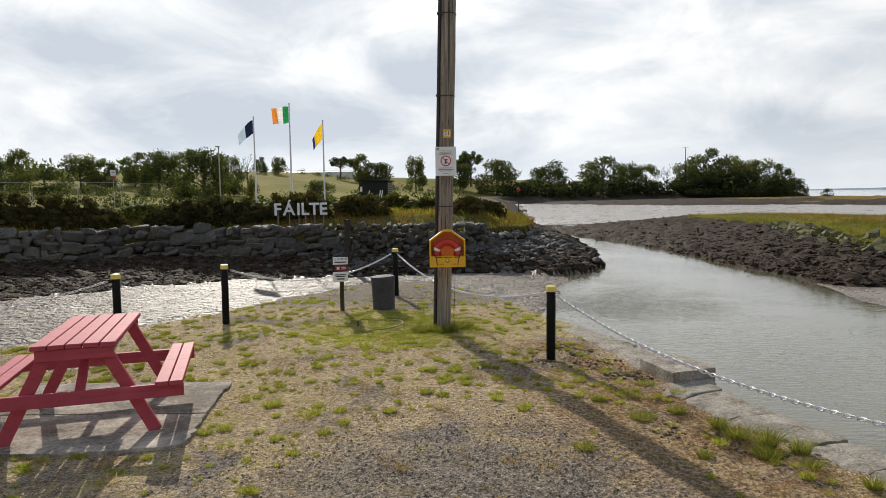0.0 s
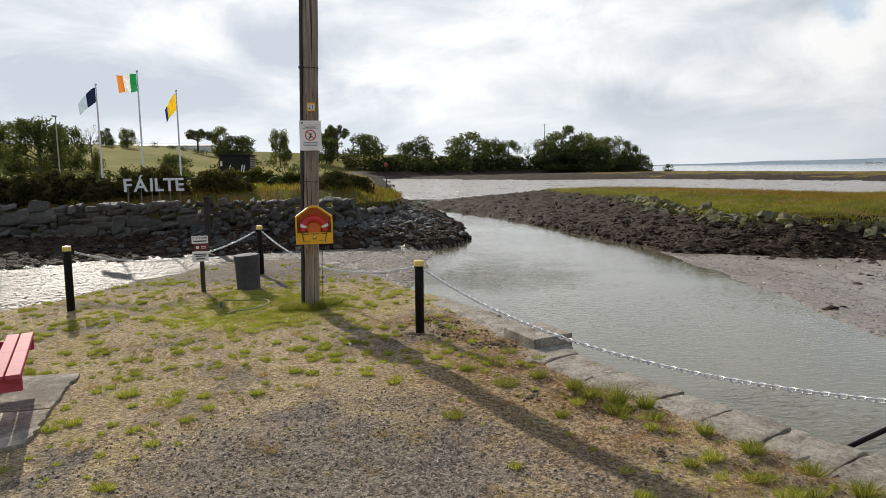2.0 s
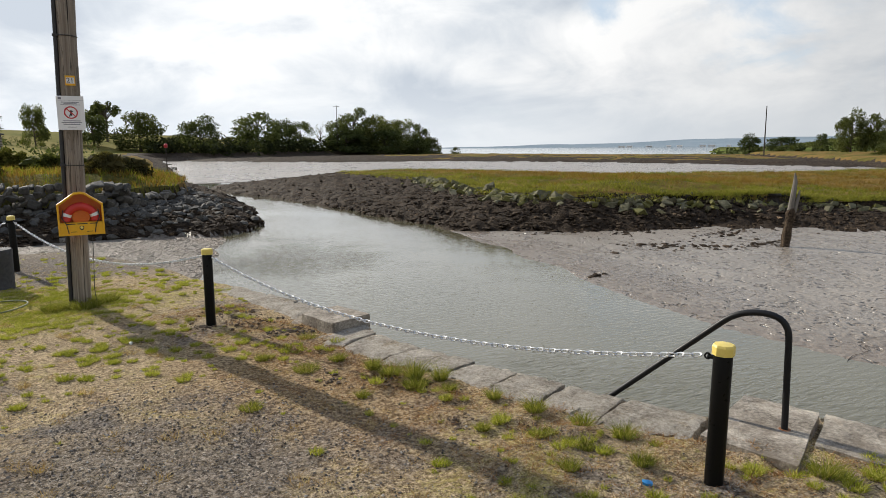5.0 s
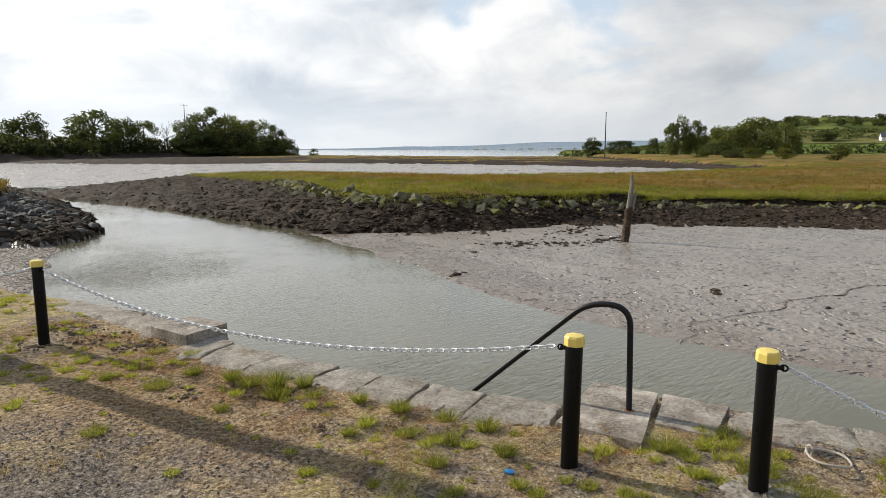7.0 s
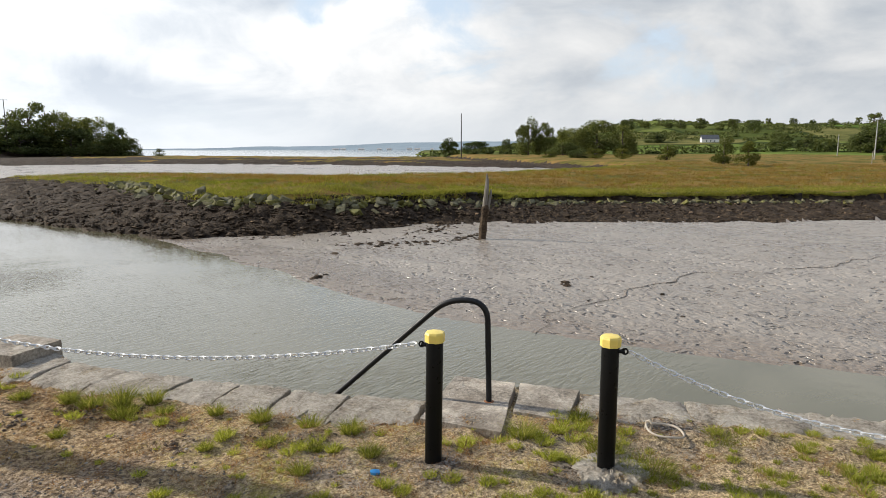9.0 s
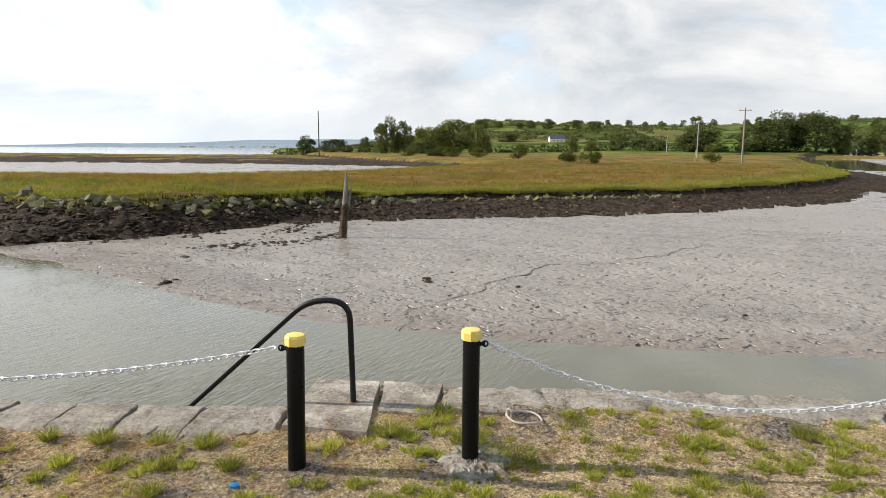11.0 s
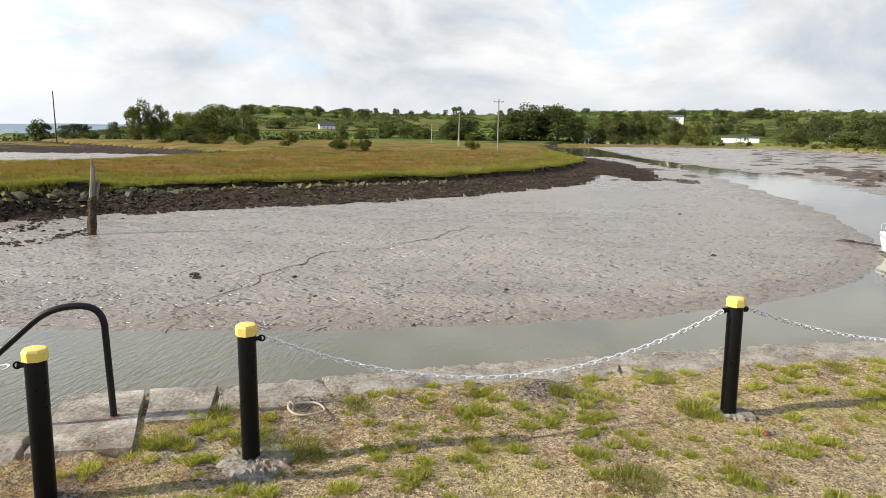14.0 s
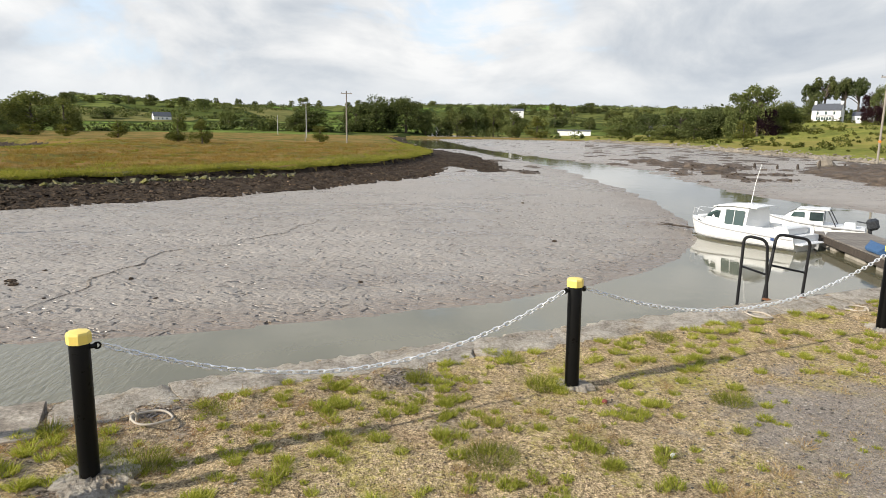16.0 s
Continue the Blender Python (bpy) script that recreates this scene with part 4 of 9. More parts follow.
    # the north bank: a weed-grown slope, a rubble wall, a grassy crest, then fields rising
    d, g = inside(NORTH_TOE, x, y) + 0.35 * rumple(x, y, 4.1), inside(NORTH_TOP, x, y)
    s = np.clip(d, 0, None) / (np.clip(d, 0, None) + np.clip(-g, 0, None) + 1e-6)
    crest = 0.1 + 0.75 * smooth(g, 0.3, 3.5) - 0.35 * smooth(g, 8, 20)
    rise = smooth(r, 62, 300) * (9.5 + 2.5 * smooth(-bearing, -8, 18)) * smooth(-bearing, -24, -6) * smooth(g, 4, 90)
    zz = np.where(g > 0, crest + rise + 0.06 * rumple(x, y, 7.0), WATER + 0.05 + (1.0 + 0.35 * smooth(x, -8, -2)) * s ** (0.62 + 0.5 * smooth(-x, -2, 8)))
    kind = np.where(d > 0, np.where(g > 0, np.where((g > 9) & (r > 55), 7, np.where((r > 150) & (g < 6), 1, 2)), 1), kind)
    z = np.where(d > 0, np.maximum(z, zz), z)
    # the east shore, with the big house on its rise
    d = inside(EAST_SHORE, x, y) + 0.8 * rumple(x, y, 9.0)
    zz = WATER + np.minimum(0.20 * np.clip(d, 0, None), 1.1 + 0.012 * np.clip(d, 0, None)) + 8.6 * smooth(d, 14, 125) * smooth(bearing, 112, 124) + 34 * smooth(r, 390, 900) + 0.25 * rumple(x, y, 14.0) * smooth(d, 5, 12)
    kind = np.where(d > 0, np.where((d > 9) & (r > 390), 3, np.where(d > 3.6, 9, np.where(d > 1.0, 4, 0))), kind)
    z = np.where(d > 0, np.maximum(z, zz), z)
    # far hills over the sea, their distance haze put into the colour
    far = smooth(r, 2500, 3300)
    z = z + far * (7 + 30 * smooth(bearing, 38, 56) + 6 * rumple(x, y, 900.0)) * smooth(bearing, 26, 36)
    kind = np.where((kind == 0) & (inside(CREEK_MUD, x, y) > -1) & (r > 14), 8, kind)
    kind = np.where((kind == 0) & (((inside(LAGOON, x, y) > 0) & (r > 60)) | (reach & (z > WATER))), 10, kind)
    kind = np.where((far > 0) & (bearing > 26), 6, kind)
    return z, kind

# ---- the ground, the water and the quay ----
def build_ground():
    """One sheet round the quay, out to the horizon, closer meshed where it is nearer."""
    az = np.radians(np.concatenate([np.arange(-180, -52, 6.0), np.arange(-52, 152, 0.36), np.arange(152, 180.1, 6.0)]))
    rad = np.concatenate([np.arange(5.0, 12, 1.0), np.arange(12, 46, 0.26), np.arange(46, 72, 0.36), np.arange(72, 96, 0.6), np.arange(96, 270, 1.1), np.geomspace(270, 900, 74), np.geomspace(930, 4400, 34)])
    A, R = np.meshgrid(az, rad)
    x, y = R * np.sin(A), R * np.cos(A)
    z, kind = land(x, y)
    rng = np.random.default_rng(4)
    rough = np.where(kind == 1, 0.13, np.where(kind == 4, 0.12, np.where(kind == 5, 0.05, 0.0))) * np.clip(R / 35, 0.5, 1.5)
    z = z + rough * (rng.uniform(-1, 1, z.shape) * 0.6 + rumple(x, y, 1.3) * 0.5)
    ni, nj = x.shape
    i, j = np.meshgrid(np.arange(ni - 1), np.arange(nj - 1), indexing="ij")
    a = i * nj + j
    faces = np.stack([a, a + 1, a + nj + 1, a + nj], -1).reshape(-1, 4)[:, ::-1]
    which = np.maximum(kind[:-1, :-1], kind[1:, 1:]).reshape(-1)
    V = np.stack([x, y, z], -1).reshape(-1, 3)
    me = fast_mesh("ground", V, faces, ["mud", "weed_rock", "marsh_turf", "field_turf", "shore_stones", "weedy_mud", "hazy_far_hills", "hay_field", "creek_mud", "shore_turf", "wet_mud"], which, True)
    thing("ground", "tidal mudflats, weed-grown banks, marsh and fields", "ground", kind="structure", mesh=me)


def build_water():
    ring = []
    for r in (4.0, 60, 300, 1200, 4900):
        ring.append([(r * math.sin(math.tau * k / 48), r * math.cos(math.tau * k / 48), WATER) for k in range(48)])
    b = Build()
    b.add([p for q in ring for p in q], [(i * 48 + k, i * 48 + (k + 1) % 48, (i + 1) * 48 + (k + 1) % 48, (i + 1) * 48 + k)[::-1] for i in range(4) for k in range(48)])
    thing("water", "murky green-grey tidal water with fine ripples", "water", kind="structure", mesh=b.mesh("water", ["water"]))


def quay_top(x, y):
    """Height of the quay's surface, which dips a little to its unfenced left side and to the point."""
    d = inside(QUAY, x, y)
    left = smooth(-(x - 0.35 * (y - 9)), -2.0, 1.5)
    edge = (1 - smooth(d, 0.9, 1.6)) * (1 - smooth(y, 8, 9.5)) * smooth(x, 0.5, 1.5)
    under = edge * (1 - smooth(d, 0.36, 0.46))
    pad = (1 - smooth(np.hypot(x + 3.1, y - 6.25), 1.35, 1.75))
    return -0.06 * under + (1 - 0.85 * pad) * (0.018 * rumple(x, y, 2.3) + 0.008 * rumple(x, y, 0.7)) * (1 - 0.8 * edge) - 0.014 + 0.006 * edge - left * 0.07 * smooth(-d, -0.8, 0.0) - 0.04 * smooth(y, 13.5, 16.5) + 0.022 * smooth(d, 0.36, 0.7) * rumple(x, y, 0.5) * edge


def lines(lo, a, b, hi, fine):
    """Grid lines that are fine between a and b and widen outside."""
    out, step = [a], fine
    while out[-1] > lo:
        step *= 1.25
        out.append(out[-1] - step)
    left = out[::-1]
    mid = list(np.arange(a + fine, b, fine))
    out, step = [b], fine
    while out[-1] < hi:
        step *= 1.25
        out.append(out[-1] + step)
    return np.array(left + mid + out)


def build_quay():
    xs, ys = lines(-300, -9, 10, 60, 0.1), lines(-200, -9, 17.2, 20, 0.1)
    X, Y = np.meshgrid(xs, ys)
    d = inside(QUAY, X, Y)
    e = 0.02
    gx, gy = (inside(QUAY, X + e, Y) - d) / e, (inside(QUAY, X, Y + e) - d) / e
    push = np.where((d < 0) & (d > -0.16), -d, 0)
    X, Y = X + gx * push, Y + gy * push
    keep = d > -0.155
    Z = quay_top(X, Y)
    ni, nj = X.shape
    i, j = np.meshgrid(np.arange(ni - 1), np.arange(nj - 1), indexing="ij")
    a = (i * nj + j).reshape(-1)
    faces = np.stack([a, a + 1, a + nj + 1, a + nj], -1)
    faces = faces[keep.reshape(-1)[faces].all(1)]
    used = np.unique(faces)
    remap = np.full(X.size, -1)
    remap[used] = np.arange(len(used))
    V = np.stack([X, Y, Z], -1).reshape(-1, 3)[used]
    me = fast_mesh("quay_ground", V, remap[faces], ["quay_ground"], None, True)
    thing("quay_ground", "worn gravel and dry grass on the quay", "ground", kind="structure", mesh=me)
    # the retaining wall below it
    b = Build()
    ring = []
    n = len(QUAY)
    for low, inset in ((-2.9, -0.45), (-0.5, -0.02), (-0.16, 0.02)):
        row = []
        for k in range(n):
            p, q, s = Vector(QUAY[k - 1]), Vector(QUAY[k]), Vector(QUAY[(k + 1) % n])
            t = ((q - p).normalized() + (s - q).normalized()).normalized()
            row.append((q.x + t.y * inset, q.y - t.x * inset, low))
        ring.append(row)
    b.add([p for row in ring for p in row], [(i * n + k, (i * n) + (k + 1) % n, (i + 1) * n + (k + 1) % n, (i + 1) * n + k)[::-1] for i in range(2) for k in range(n)])
    return thing("quay_wall", "old cut-stone quay wall with worn coping stones", "quay wall", kind="structure", mesh=b.mesh("quay_wall", ["rubble_stone"], 20))


build_ground()
build_water()
quay_wall = build_quay()


def build_rill(points, width, seed):
    """A winding runnel in the mud: a shallow dark trough with soft uneven edges."""
    rng = np.random.default_rng(seed)
    fine = []
    for (ax, ay), (bx, by) in zip(points, points[1:]):
        n = max(2, int(math.hypot(bx - ax, by - ay) / 0.12))
        fine += [(ax + (bx - ax) * k / n, ay + (by - ay) * k / n) for k in range(n)]
    p = np.array(fine)
    t = np.gradient(p, axis=0)
    t /= np.linalg.norm(t, axis=1, keepdims=True)
    side = np.stack([-t[:, 1], t[:, 0]], 1)
    s = np.arange(len(p)) * 0.12
    p = p + side * (0.13 * np.sin(s * 2.1 + seed) + 0.07 * np.sin(s * 5.3))[:, None]
    w = width * (0.55 + 0.45 * np.sin(s * 1.7 + 2 * seed) ** 2) * rng.uniform(0.6, 1.25, len(p)) * np.minimum(1, np.minimum(s, s[::-1]) * 0.8 + 0.1) * np.clip(0.9 + 1.3 * np.sin(s * 0.83 + seed), 0.04, 1)
    cols = []
    for q, drop in ((-1.0, 0.012), (-0.4, 0.020), (0.4, 0.020), (1.0, 0.012)):
        xy = p + side * (w * q)[:, None]
        z, _ = land(xy[:, 0], xy[:, 1])
        cols.append(np.column_stack([xy, z + drop]))
    V = np.stack(cols, 1).reshape(-1, 3)
    i = np.arange(len(p) - 1)[:, None] * 4
    F = np.concatenate([i + np.array([k, k + 4, k + 5, k + 1]) for k in range(3)])
    thing("mud_runnel", "dark winding runnel draining the mudflat", "mud runnel", kind="structure", mesh=fast_mesh("mud_runnel", V, F, ["creek_mud"], None, True))


build_rill([(12.6, 6.6), (13.1, 6.8), (14.3, 7.2), (14.6, 7.0), (15.0, 6.7), (15.9, 6.8), (16.6, 6.4), (18.1, 6.2), (20.7, 5.5), (22.0, 3.8), (24.4, 2.1), (28.0, 0.8)], 0.05, 3)

# ---- things on the quay ----
def ground_at(x, y):
    return float(quay_top(np.array([x]), np.array([y]))[0])


BOLLARDS = [(-4.72, 9.78, 0.97), (-3.46, 10.85, 0.99), (-0.80, 13.59, 0.98), (1.44, 8.10, 0.93), (3.38, 2.49, 0.90), (3.96, 1.51, 0.915), (5.0, -1.82, 0.915), (6.22, -5.75, 0.93)]


def bollard_meshes():
    post = Build().lathe([(0.0575, -0.25), (0.057, 0.0), (0.0565, 0.4), (0.0565, 0.845), (0.053, 0.855)], 28).mesh("post", ["black_paint"])
    cap = Build().lathe([(0.050, 0.846), (0.066, 0.846), (0.067, 0.898), (0.060, 0.912), (0.024, 0.918)], 8, offset=0.39).mesh("cap", ["yellow_paint"], 25)
    lug = Build()
    lug.tube([(0.045, 0, 0.815), (0.09, 0, 0.818)], 0.014, 8)
    lug.tube([(0.09 + 0.018 * math.cos(k * math.tau / 10), 0.0, 0.818 + 0.018 * math.sin(k * math.tau / 10)) for k in range(10)], 0.006, 6, closed=True)
    return post, cap, lug.mesh("lug", ["black_paint"])


def build_bollards():
    post, cap, lug = bollard_meshes()
    made = []
    for k, (x, y, h) in enumerate(BOLLARDS):
        label = "black steel bollard with a yellow octagonal cap"
        if k == 5:
            label = "black steel bollard with scraped paint, in a concrete footing"
        ob = thing("bollard", label, "bollard", pose(x, y, ground_at(x, y), (0.6, -0.4, 0.5, -0.5, 1.0, 0.4, -0.6, 0.3)[k], (0.4, 0.3, -0.2, 0.3, 0.2, -0.6, 0.7, 0.3)[k], 0), "bollards along the quay")
        s = Matrix.Diagonal((1, 1, h / 0.918, 1))
        part("post", post, "", ob, at=s)
        part("cap", cap, "", ob, "yellow painted cap", at=s @ pose(0, 0, 0, 0, 0, 17 * k))
        ways = [w for w in (k - 1, k + 1) if 0 <= w < len(BOLLARDS) and (min(k, w), max(k, w)) in ((1, 2), (2, 3), (3, 4), (5, 6), (6, 7))]
        for w in ways:
            a = math.degrees(math.atan2(BOLLARDS[w][1] - y, BOLLARDS[w][0] - x))
            part("lug", lug, "", ob, at=s @ pose(0, 0, 0, 0, 0, a))
        if k in (0, 7):
            part("lug", lug, "", ob, at=s @ pose(0, 0, 0, 0, 0, 222 if k == 0 else -72))
        made.append(ob)
    return made


build_bollards()


def build_footing(x, y, turn, size, label):
    """A crumbling patch of concrete: an uneven low disc."""
    rng = random.Random(5)
    n, rings = 40, 12
    rim = [size * (0.8 + 0.35 * rng.random()) for _ in range(n)]
    verts, faces = [], []
    for i in range(rings + 1):
        t = 1 - i / (rings + 0.6)
        for k in range(n):
            r = rim[k] * t
            verts.append((1.25 * r * math.cos(k * math.tau / n), r * math.sin(k * math.tau / n), (-0.03 if i == 0 else 0.006 + 0.03 * (1 - t) ** 0.6 + rng.uniform(-0.011, 0.011))))
    faces = [(i * n + k, i * n + (k + 1) % n, (i + 1) * n + (k + 1) % n, (i + 1) * n + k) for i in range(rings) for k in range(n)] + [tuple(range(rings * n, (rings + 1) * n))]
    b = Build().add(verts, faces)
    thing("concrete_footing", label, "footing", pose(x, y, ground_at(x, y), 0, 0, turn), mesh=b.mesh("concrete_footing", ["worn_coping"], 15))


build_footing(3.94, 1.47, 20, 0.24, "rough broken concrete footing round a bollard")
build_footing(5.02, -1.86, 60, 0.13, "small rough concrete footing round a bollard")
build_footing(6.22, -5.78, 30, 0.15, "small concrete footing at a bollard's foot")


def build_pole():
    x, y = 0.128, 10.08
    ob = thing("utility_pole", "tall weathered grey wooden utility pole", "utility pole", pose(x, y, ground_at(x, y), 0.0, 1.67, 0))
    rng = random.Random(8)
    b = Build()
    prof = [(0.112 - 0.0004 * z + 0.003 * math.sin(z * 5), z) for z in [-0.4 + 0.25 * k for k in range(24)]]
    b.lathe(prof, 26)
    b.v = [(px * (1 + 0.03 * math.sin(9 * math.atan2(py, px) + pz * 0.3)), py * (1 + 0.03 * math.sin(9 * math.atan2(py, px) + pz * 0.3)), pz) for px, py, pz in b.v]
    part("shaft", b, "pole_wood", ob)
    c = Build().tube([(-0.133 + 0.0006 * z, -0.02, z) for z in (-0.2, 1.5, 3.0, 4.4, 5.3)], 0.026, 10)
    part("conduit", c, "dark_pipe", ob, "dark grey cable conduit")
    for z in (1.9, 3.55, 4.75):
        r = 0.115 - 0.0004 * z
        band = Build().tube([(1.02 * r * math.cos(a), 1.02 * r * math.sin(a), z) for a in [k * math.tau / 20 for k in range(20)]], 0.006, 5, closed=True)
        band.box((0.10, 0.05, 0.03), pose(-r - 0.005, -0.03, z), 0.004)
        part("strap", band, "dark_pipe", ob)
    # loose cable hanging beside the box
    part("cord", Build().tube([(0.16, -0.15, 0.95), (0.158, -0.155, 0.6), (0.15, -0.15, 0.25), (0.17, -0.14, 0.02)], 0.004, 5), "dark_pipe", ob, "thin dark hanging cord")
    return ob


build_pole()
F_YAW = 0.6


def build_ring_box():
    """The yellow ring-buoy housing on the pole: gabled shell, orange back, ring, lower panel."""
    x, y, z = 0.198, 9.82, 0.99
    ob = thing("ring_buoy_box", "yellow lifebuoy housing with a red lifebuoy, on the pole", "lifebuoy box", facing(x, y, z, F_YAW))
    w, h, g = 0.265, 0.40, 0.155
    out = [(-w, 0), (w, 0), (w, h), (0.06, h + g - 0.005), (0, h + g), (-0.06, h + g - 0.005), (-w, h)]
    # local: x across, y depth, z up. The back board
    stand = pose(0, 0, 0, 90, 0, 0)
    part("back_board", Build().slab(out, -0.04, -0.025, stand), "orange_plastic", ob, "orange back board")
    rim = Build()
    t = 0.022
    n = len(out)
    cx, cz = 0.0, 0.24
    inner = [(px + (cx - px) * 0.085, pz + (cz - pz) * 0.085) for px, pz in out]
    for k in range(n):
        a, b2, c, d = out[k], out[(k + 1) % n], inner[(k + 1) % n], inner[k]
        rim.add([(a[0], -0.12, a[1]), (b2[0], -0.12, b2[1]), (c[0], -0.12, c[1]), (d[0], -0.12, d[1]), (a[0], 0.04, a[1]), (b2[0], 0.04, b2[1]), (c[0], 0.03, c[1]), (d[0], 0.03, d[1])],
                [(0, 1, 2, 3), (1, 0, 4, 5), (3, 2, 6, 7)])
    part("shell", rim, "yellow_plastic", ob, "yellow moulded rim")
    low = Build().box((2 * w - 0.03, 0.11, 0.155), pose(0, -0.065, 0.088), 0.012)
    panel = part("lower_panel", low, "yellow_plastic", ob, "yellow lower panel with a badge")
    badge = Build().lathe([(0.028, 0.0), (0.028, 0.004)], 18, pose(0, -0.121, 0.095, 90, 0, 0))
    part("badge", badge, "black_ink", panel)
    part("badge_face", Build().lathe([(0.018, 0.0), (0.018, 0.003)], 18, pose(0, -0.126, 0.10, 90, 0, 0)), "yellow_paint", panel)
    for bx, bz, bw, bh in ((-0.12, 0.148, 0.10, 0.012), (0.01, 0.148, 0.12, 0.012), (0.14, 0.148, 0.09, 0.012), (-0.09, 0.045, 0.07, 0.007), (0.09, 0.045, 0.07, 0.007)):
        part("lettering_bar", Build().box((bw, 0.003, bh), pose(bx, -0.121, bz), 0.001), "black_ink", panel)
    # the ring: only its upper half stands above the panel
    ring = Build()
    pts = [(0.165 * math.cos(a), -0.075, 0.205 + 0.165 * math.sin(a)) for a in [math.radians(-8 + 196 * k / 20) for k in range(21)]]
    ring.tube(pts, 0.052, 12)
    r_ob = part("lifebuoy", ring, "red_buoy", ob, "red foam lifebuoy")
    for a in (20, 90, 160):
        q = [(0.165 * math.cos(math.radians(a + d)), -0.075, 0.205 + 0.165 * math.sin(math.radians(a + d))) for d in (-7, 0, 7)]
        part("reflective_band", Build().tube(q, 0.0545, 12), "white_band" if a != 90 else "red_buoy", r_ob)
    for sx in (-1, 1):
        rope = Build().tube([(sx * 0.20, -0.10, 0.33), (sx * 0.215, -0.125, 0.23), (sx * 0.17, -0.135, 0.15), (sx * 0.15, -0.128, 0.03)], 0.006, 6)
        part("rope", rope, "dark_pipe", ob, "dark hanging grab rope")
    part("orange_disc", Build().lathe([(0.112, 0.0), (0.105, 0.014)], 22, pose(0, -0.028, 0.235, 90, 0, 0)), "orange_plastic", ob)


build_ring_box()


def sign_board(name, label, x, y, z, w, h, material, bearing=F_YAW, group=""):
    ob = thing(name, label, "sign", facing(x, y, z, bearing), group)
    part("board", Build().box((w, 0.004, h), None, 0.0015), material, ob)
    return ob


def build_pole_signs():
    ob = sign_board("warning_sign", "white no-diving warning sign with a red ring", 0.196, 9.93, 2.555, 0.312, 0.43, "white_sign")
    ring = Build().tube([(0.072 * math.cos(a), -0.003, 0.005 + 0.072 * math.sin(a)) for a in [k * math.tau / 32 for k in range(32)]], 0.0075, 6, closed=True)
    ring.box((0.135, 0.003, 0.013), pose(0, -0.004, 0.005, 0, 45, 0), 0.001)
    part("prohibition_ring", ring, "red_sign", ob, "red prohibition ring")
    fig = Build().box((0.016, 0.003, 0.07), pose(0.002, -0.003, 0.0), 0.001).box((0.05, 0.003, 0.012), pose(0.002, -0.003, 0.022), 0.001)
    fig.box((0.012, 0.003, 0.045), pose(-0.012, -0.003, -0.025, 0, 20, 0), 0.001)
    part("pictogram", fig, "black_ink", ob)
    for dz, bw, bh in ((0.135, 0.20, 0.008), (0.118, 0.15, 0.008), (0.103, 0.22, 0.006), (-0.10, 0.20, 0.010), (-0.122, 0.23, 0.010), (-0.144, 0.19, 0.010), (-0.18, 0.10, 0.006)):
        part("lettering_bar", Build().box((bw, 0.003, bh), pose(0, -0.003, dz), 0.001), "grey_ink", ob)
    crest = Build().box((0.035, 0.003, 0.03), pose(-0.115, -0.003, 0.185), 0.001)
    part("crest", crest, "grey_ink", ob)
    part("frame", Build().box((0.30, 0.002, 0.002), pose(0, -0.003, 0.16), 0.0005), "grey_ink", ob)
    tag = sign_board("number_tag", "small yellow number tag nailed to the pole", 0.219, 9.94, 2.965, 0.115, 0.125, "yellow_plastic")
    part("tag_face", Build().box((0.095, 0.004, 0.075), pose(0, -0.003, 0), 0.001), "white_band", tag)
    letters("21", 0.085, 0.001, "black_ink", tag, "digits", pose(0, -0.0065, 0, 90, 0, 0))


build_pole_signs()


def build_customs_sign():
    x, y = -1.67, 11.83
    ob = thing("notice_post", "dark timber post with a customs notice", "sign post", facing(x, y, ground_at(x, y), -8))
    part("post", Build().box((0.075, 0.06, 1.15), pose(0.0, 0.0, 0.40), 0.008), "dark_timber", ob)
    top = part("upper_board", Build().box((0.265, 0.012, 0.13), pose(-0.015, -0.04, 0.915), 0.003), "white_sign", ob)
    letters("CUSTOMS", 0.052, 0.001, "black_ink", top, "word", pose(-0.015, -0.048, 0.945, 90, 0, 0), 1.05)
    part("lettering_bars", Build().box((0.21, 0.003, 0.02), pose(-0.015, -0.047, 0.892), 0.001), "black_ink", top)
    mid = part("middle_board", Build().box((0.225, 0.012, 0.115), pose(-0.005, -0.04, 0.787), 0.003), "maroon_sign", ob, "dark red board")
    part("lettering_bars", Build().box((0.05, 0.003, 0.05), pose(-0.06, -0.047, 0.785), 0.001).box((0.08, 0.003, 0.012), pose(0.04, -0.047, 0.80), 0.001).box((0.08, 0.003, 0.012), pose(0.04, -0.047, 0.77), 0.001), "white_band", mid)
    low = part("lower_board", Build().box((0.26, 0.012, 0.175), pose(-0.02, -0.04, 0.63), 0.003), "white_sign", ob)
    part("lettering_bars", Build().box((0.20, 0.003, 0.018), pose(-0.02, -0.047, 0.665), 0.001).box((0.17, 0.003, 0.018), pose(-0.02, -0.047, 0.635), 0.001).box((0.14, 0.003, 0.022), pose(-0.02, -0.047, 0.59), 0.001), "black_ink", low)


build_customs_sign()


def build_mooring_stone():
    x, y = -0.93, 11.98
    b = Build().lathe([(0.195, -0.1), (0.20, 0.1), (0.205, 0.3), (0.215, 0.5), (0.222, 0.585), (0.212, 0.61), (0.17, 0.618)], 30)
    rng = random.Random(3)
    b.v = [(px * (1 + 0.02 * rng.uniform(-1, 1)), py * (1 + 0.02 * rng.uniform(-1, 1)), pz + (0.03 * px if pz > 0.5 else 0)) for px, py, pz in b.v]
    thing("mooring_stone", "dark grey stone mooring post, slightly flared", "mooring post", pose(x, y, ground_at(x, y), 0, -1.5, 0), mesh=b.mesh("mooring_stone", ["dark_stone"], 50))


build_mooring_stone()


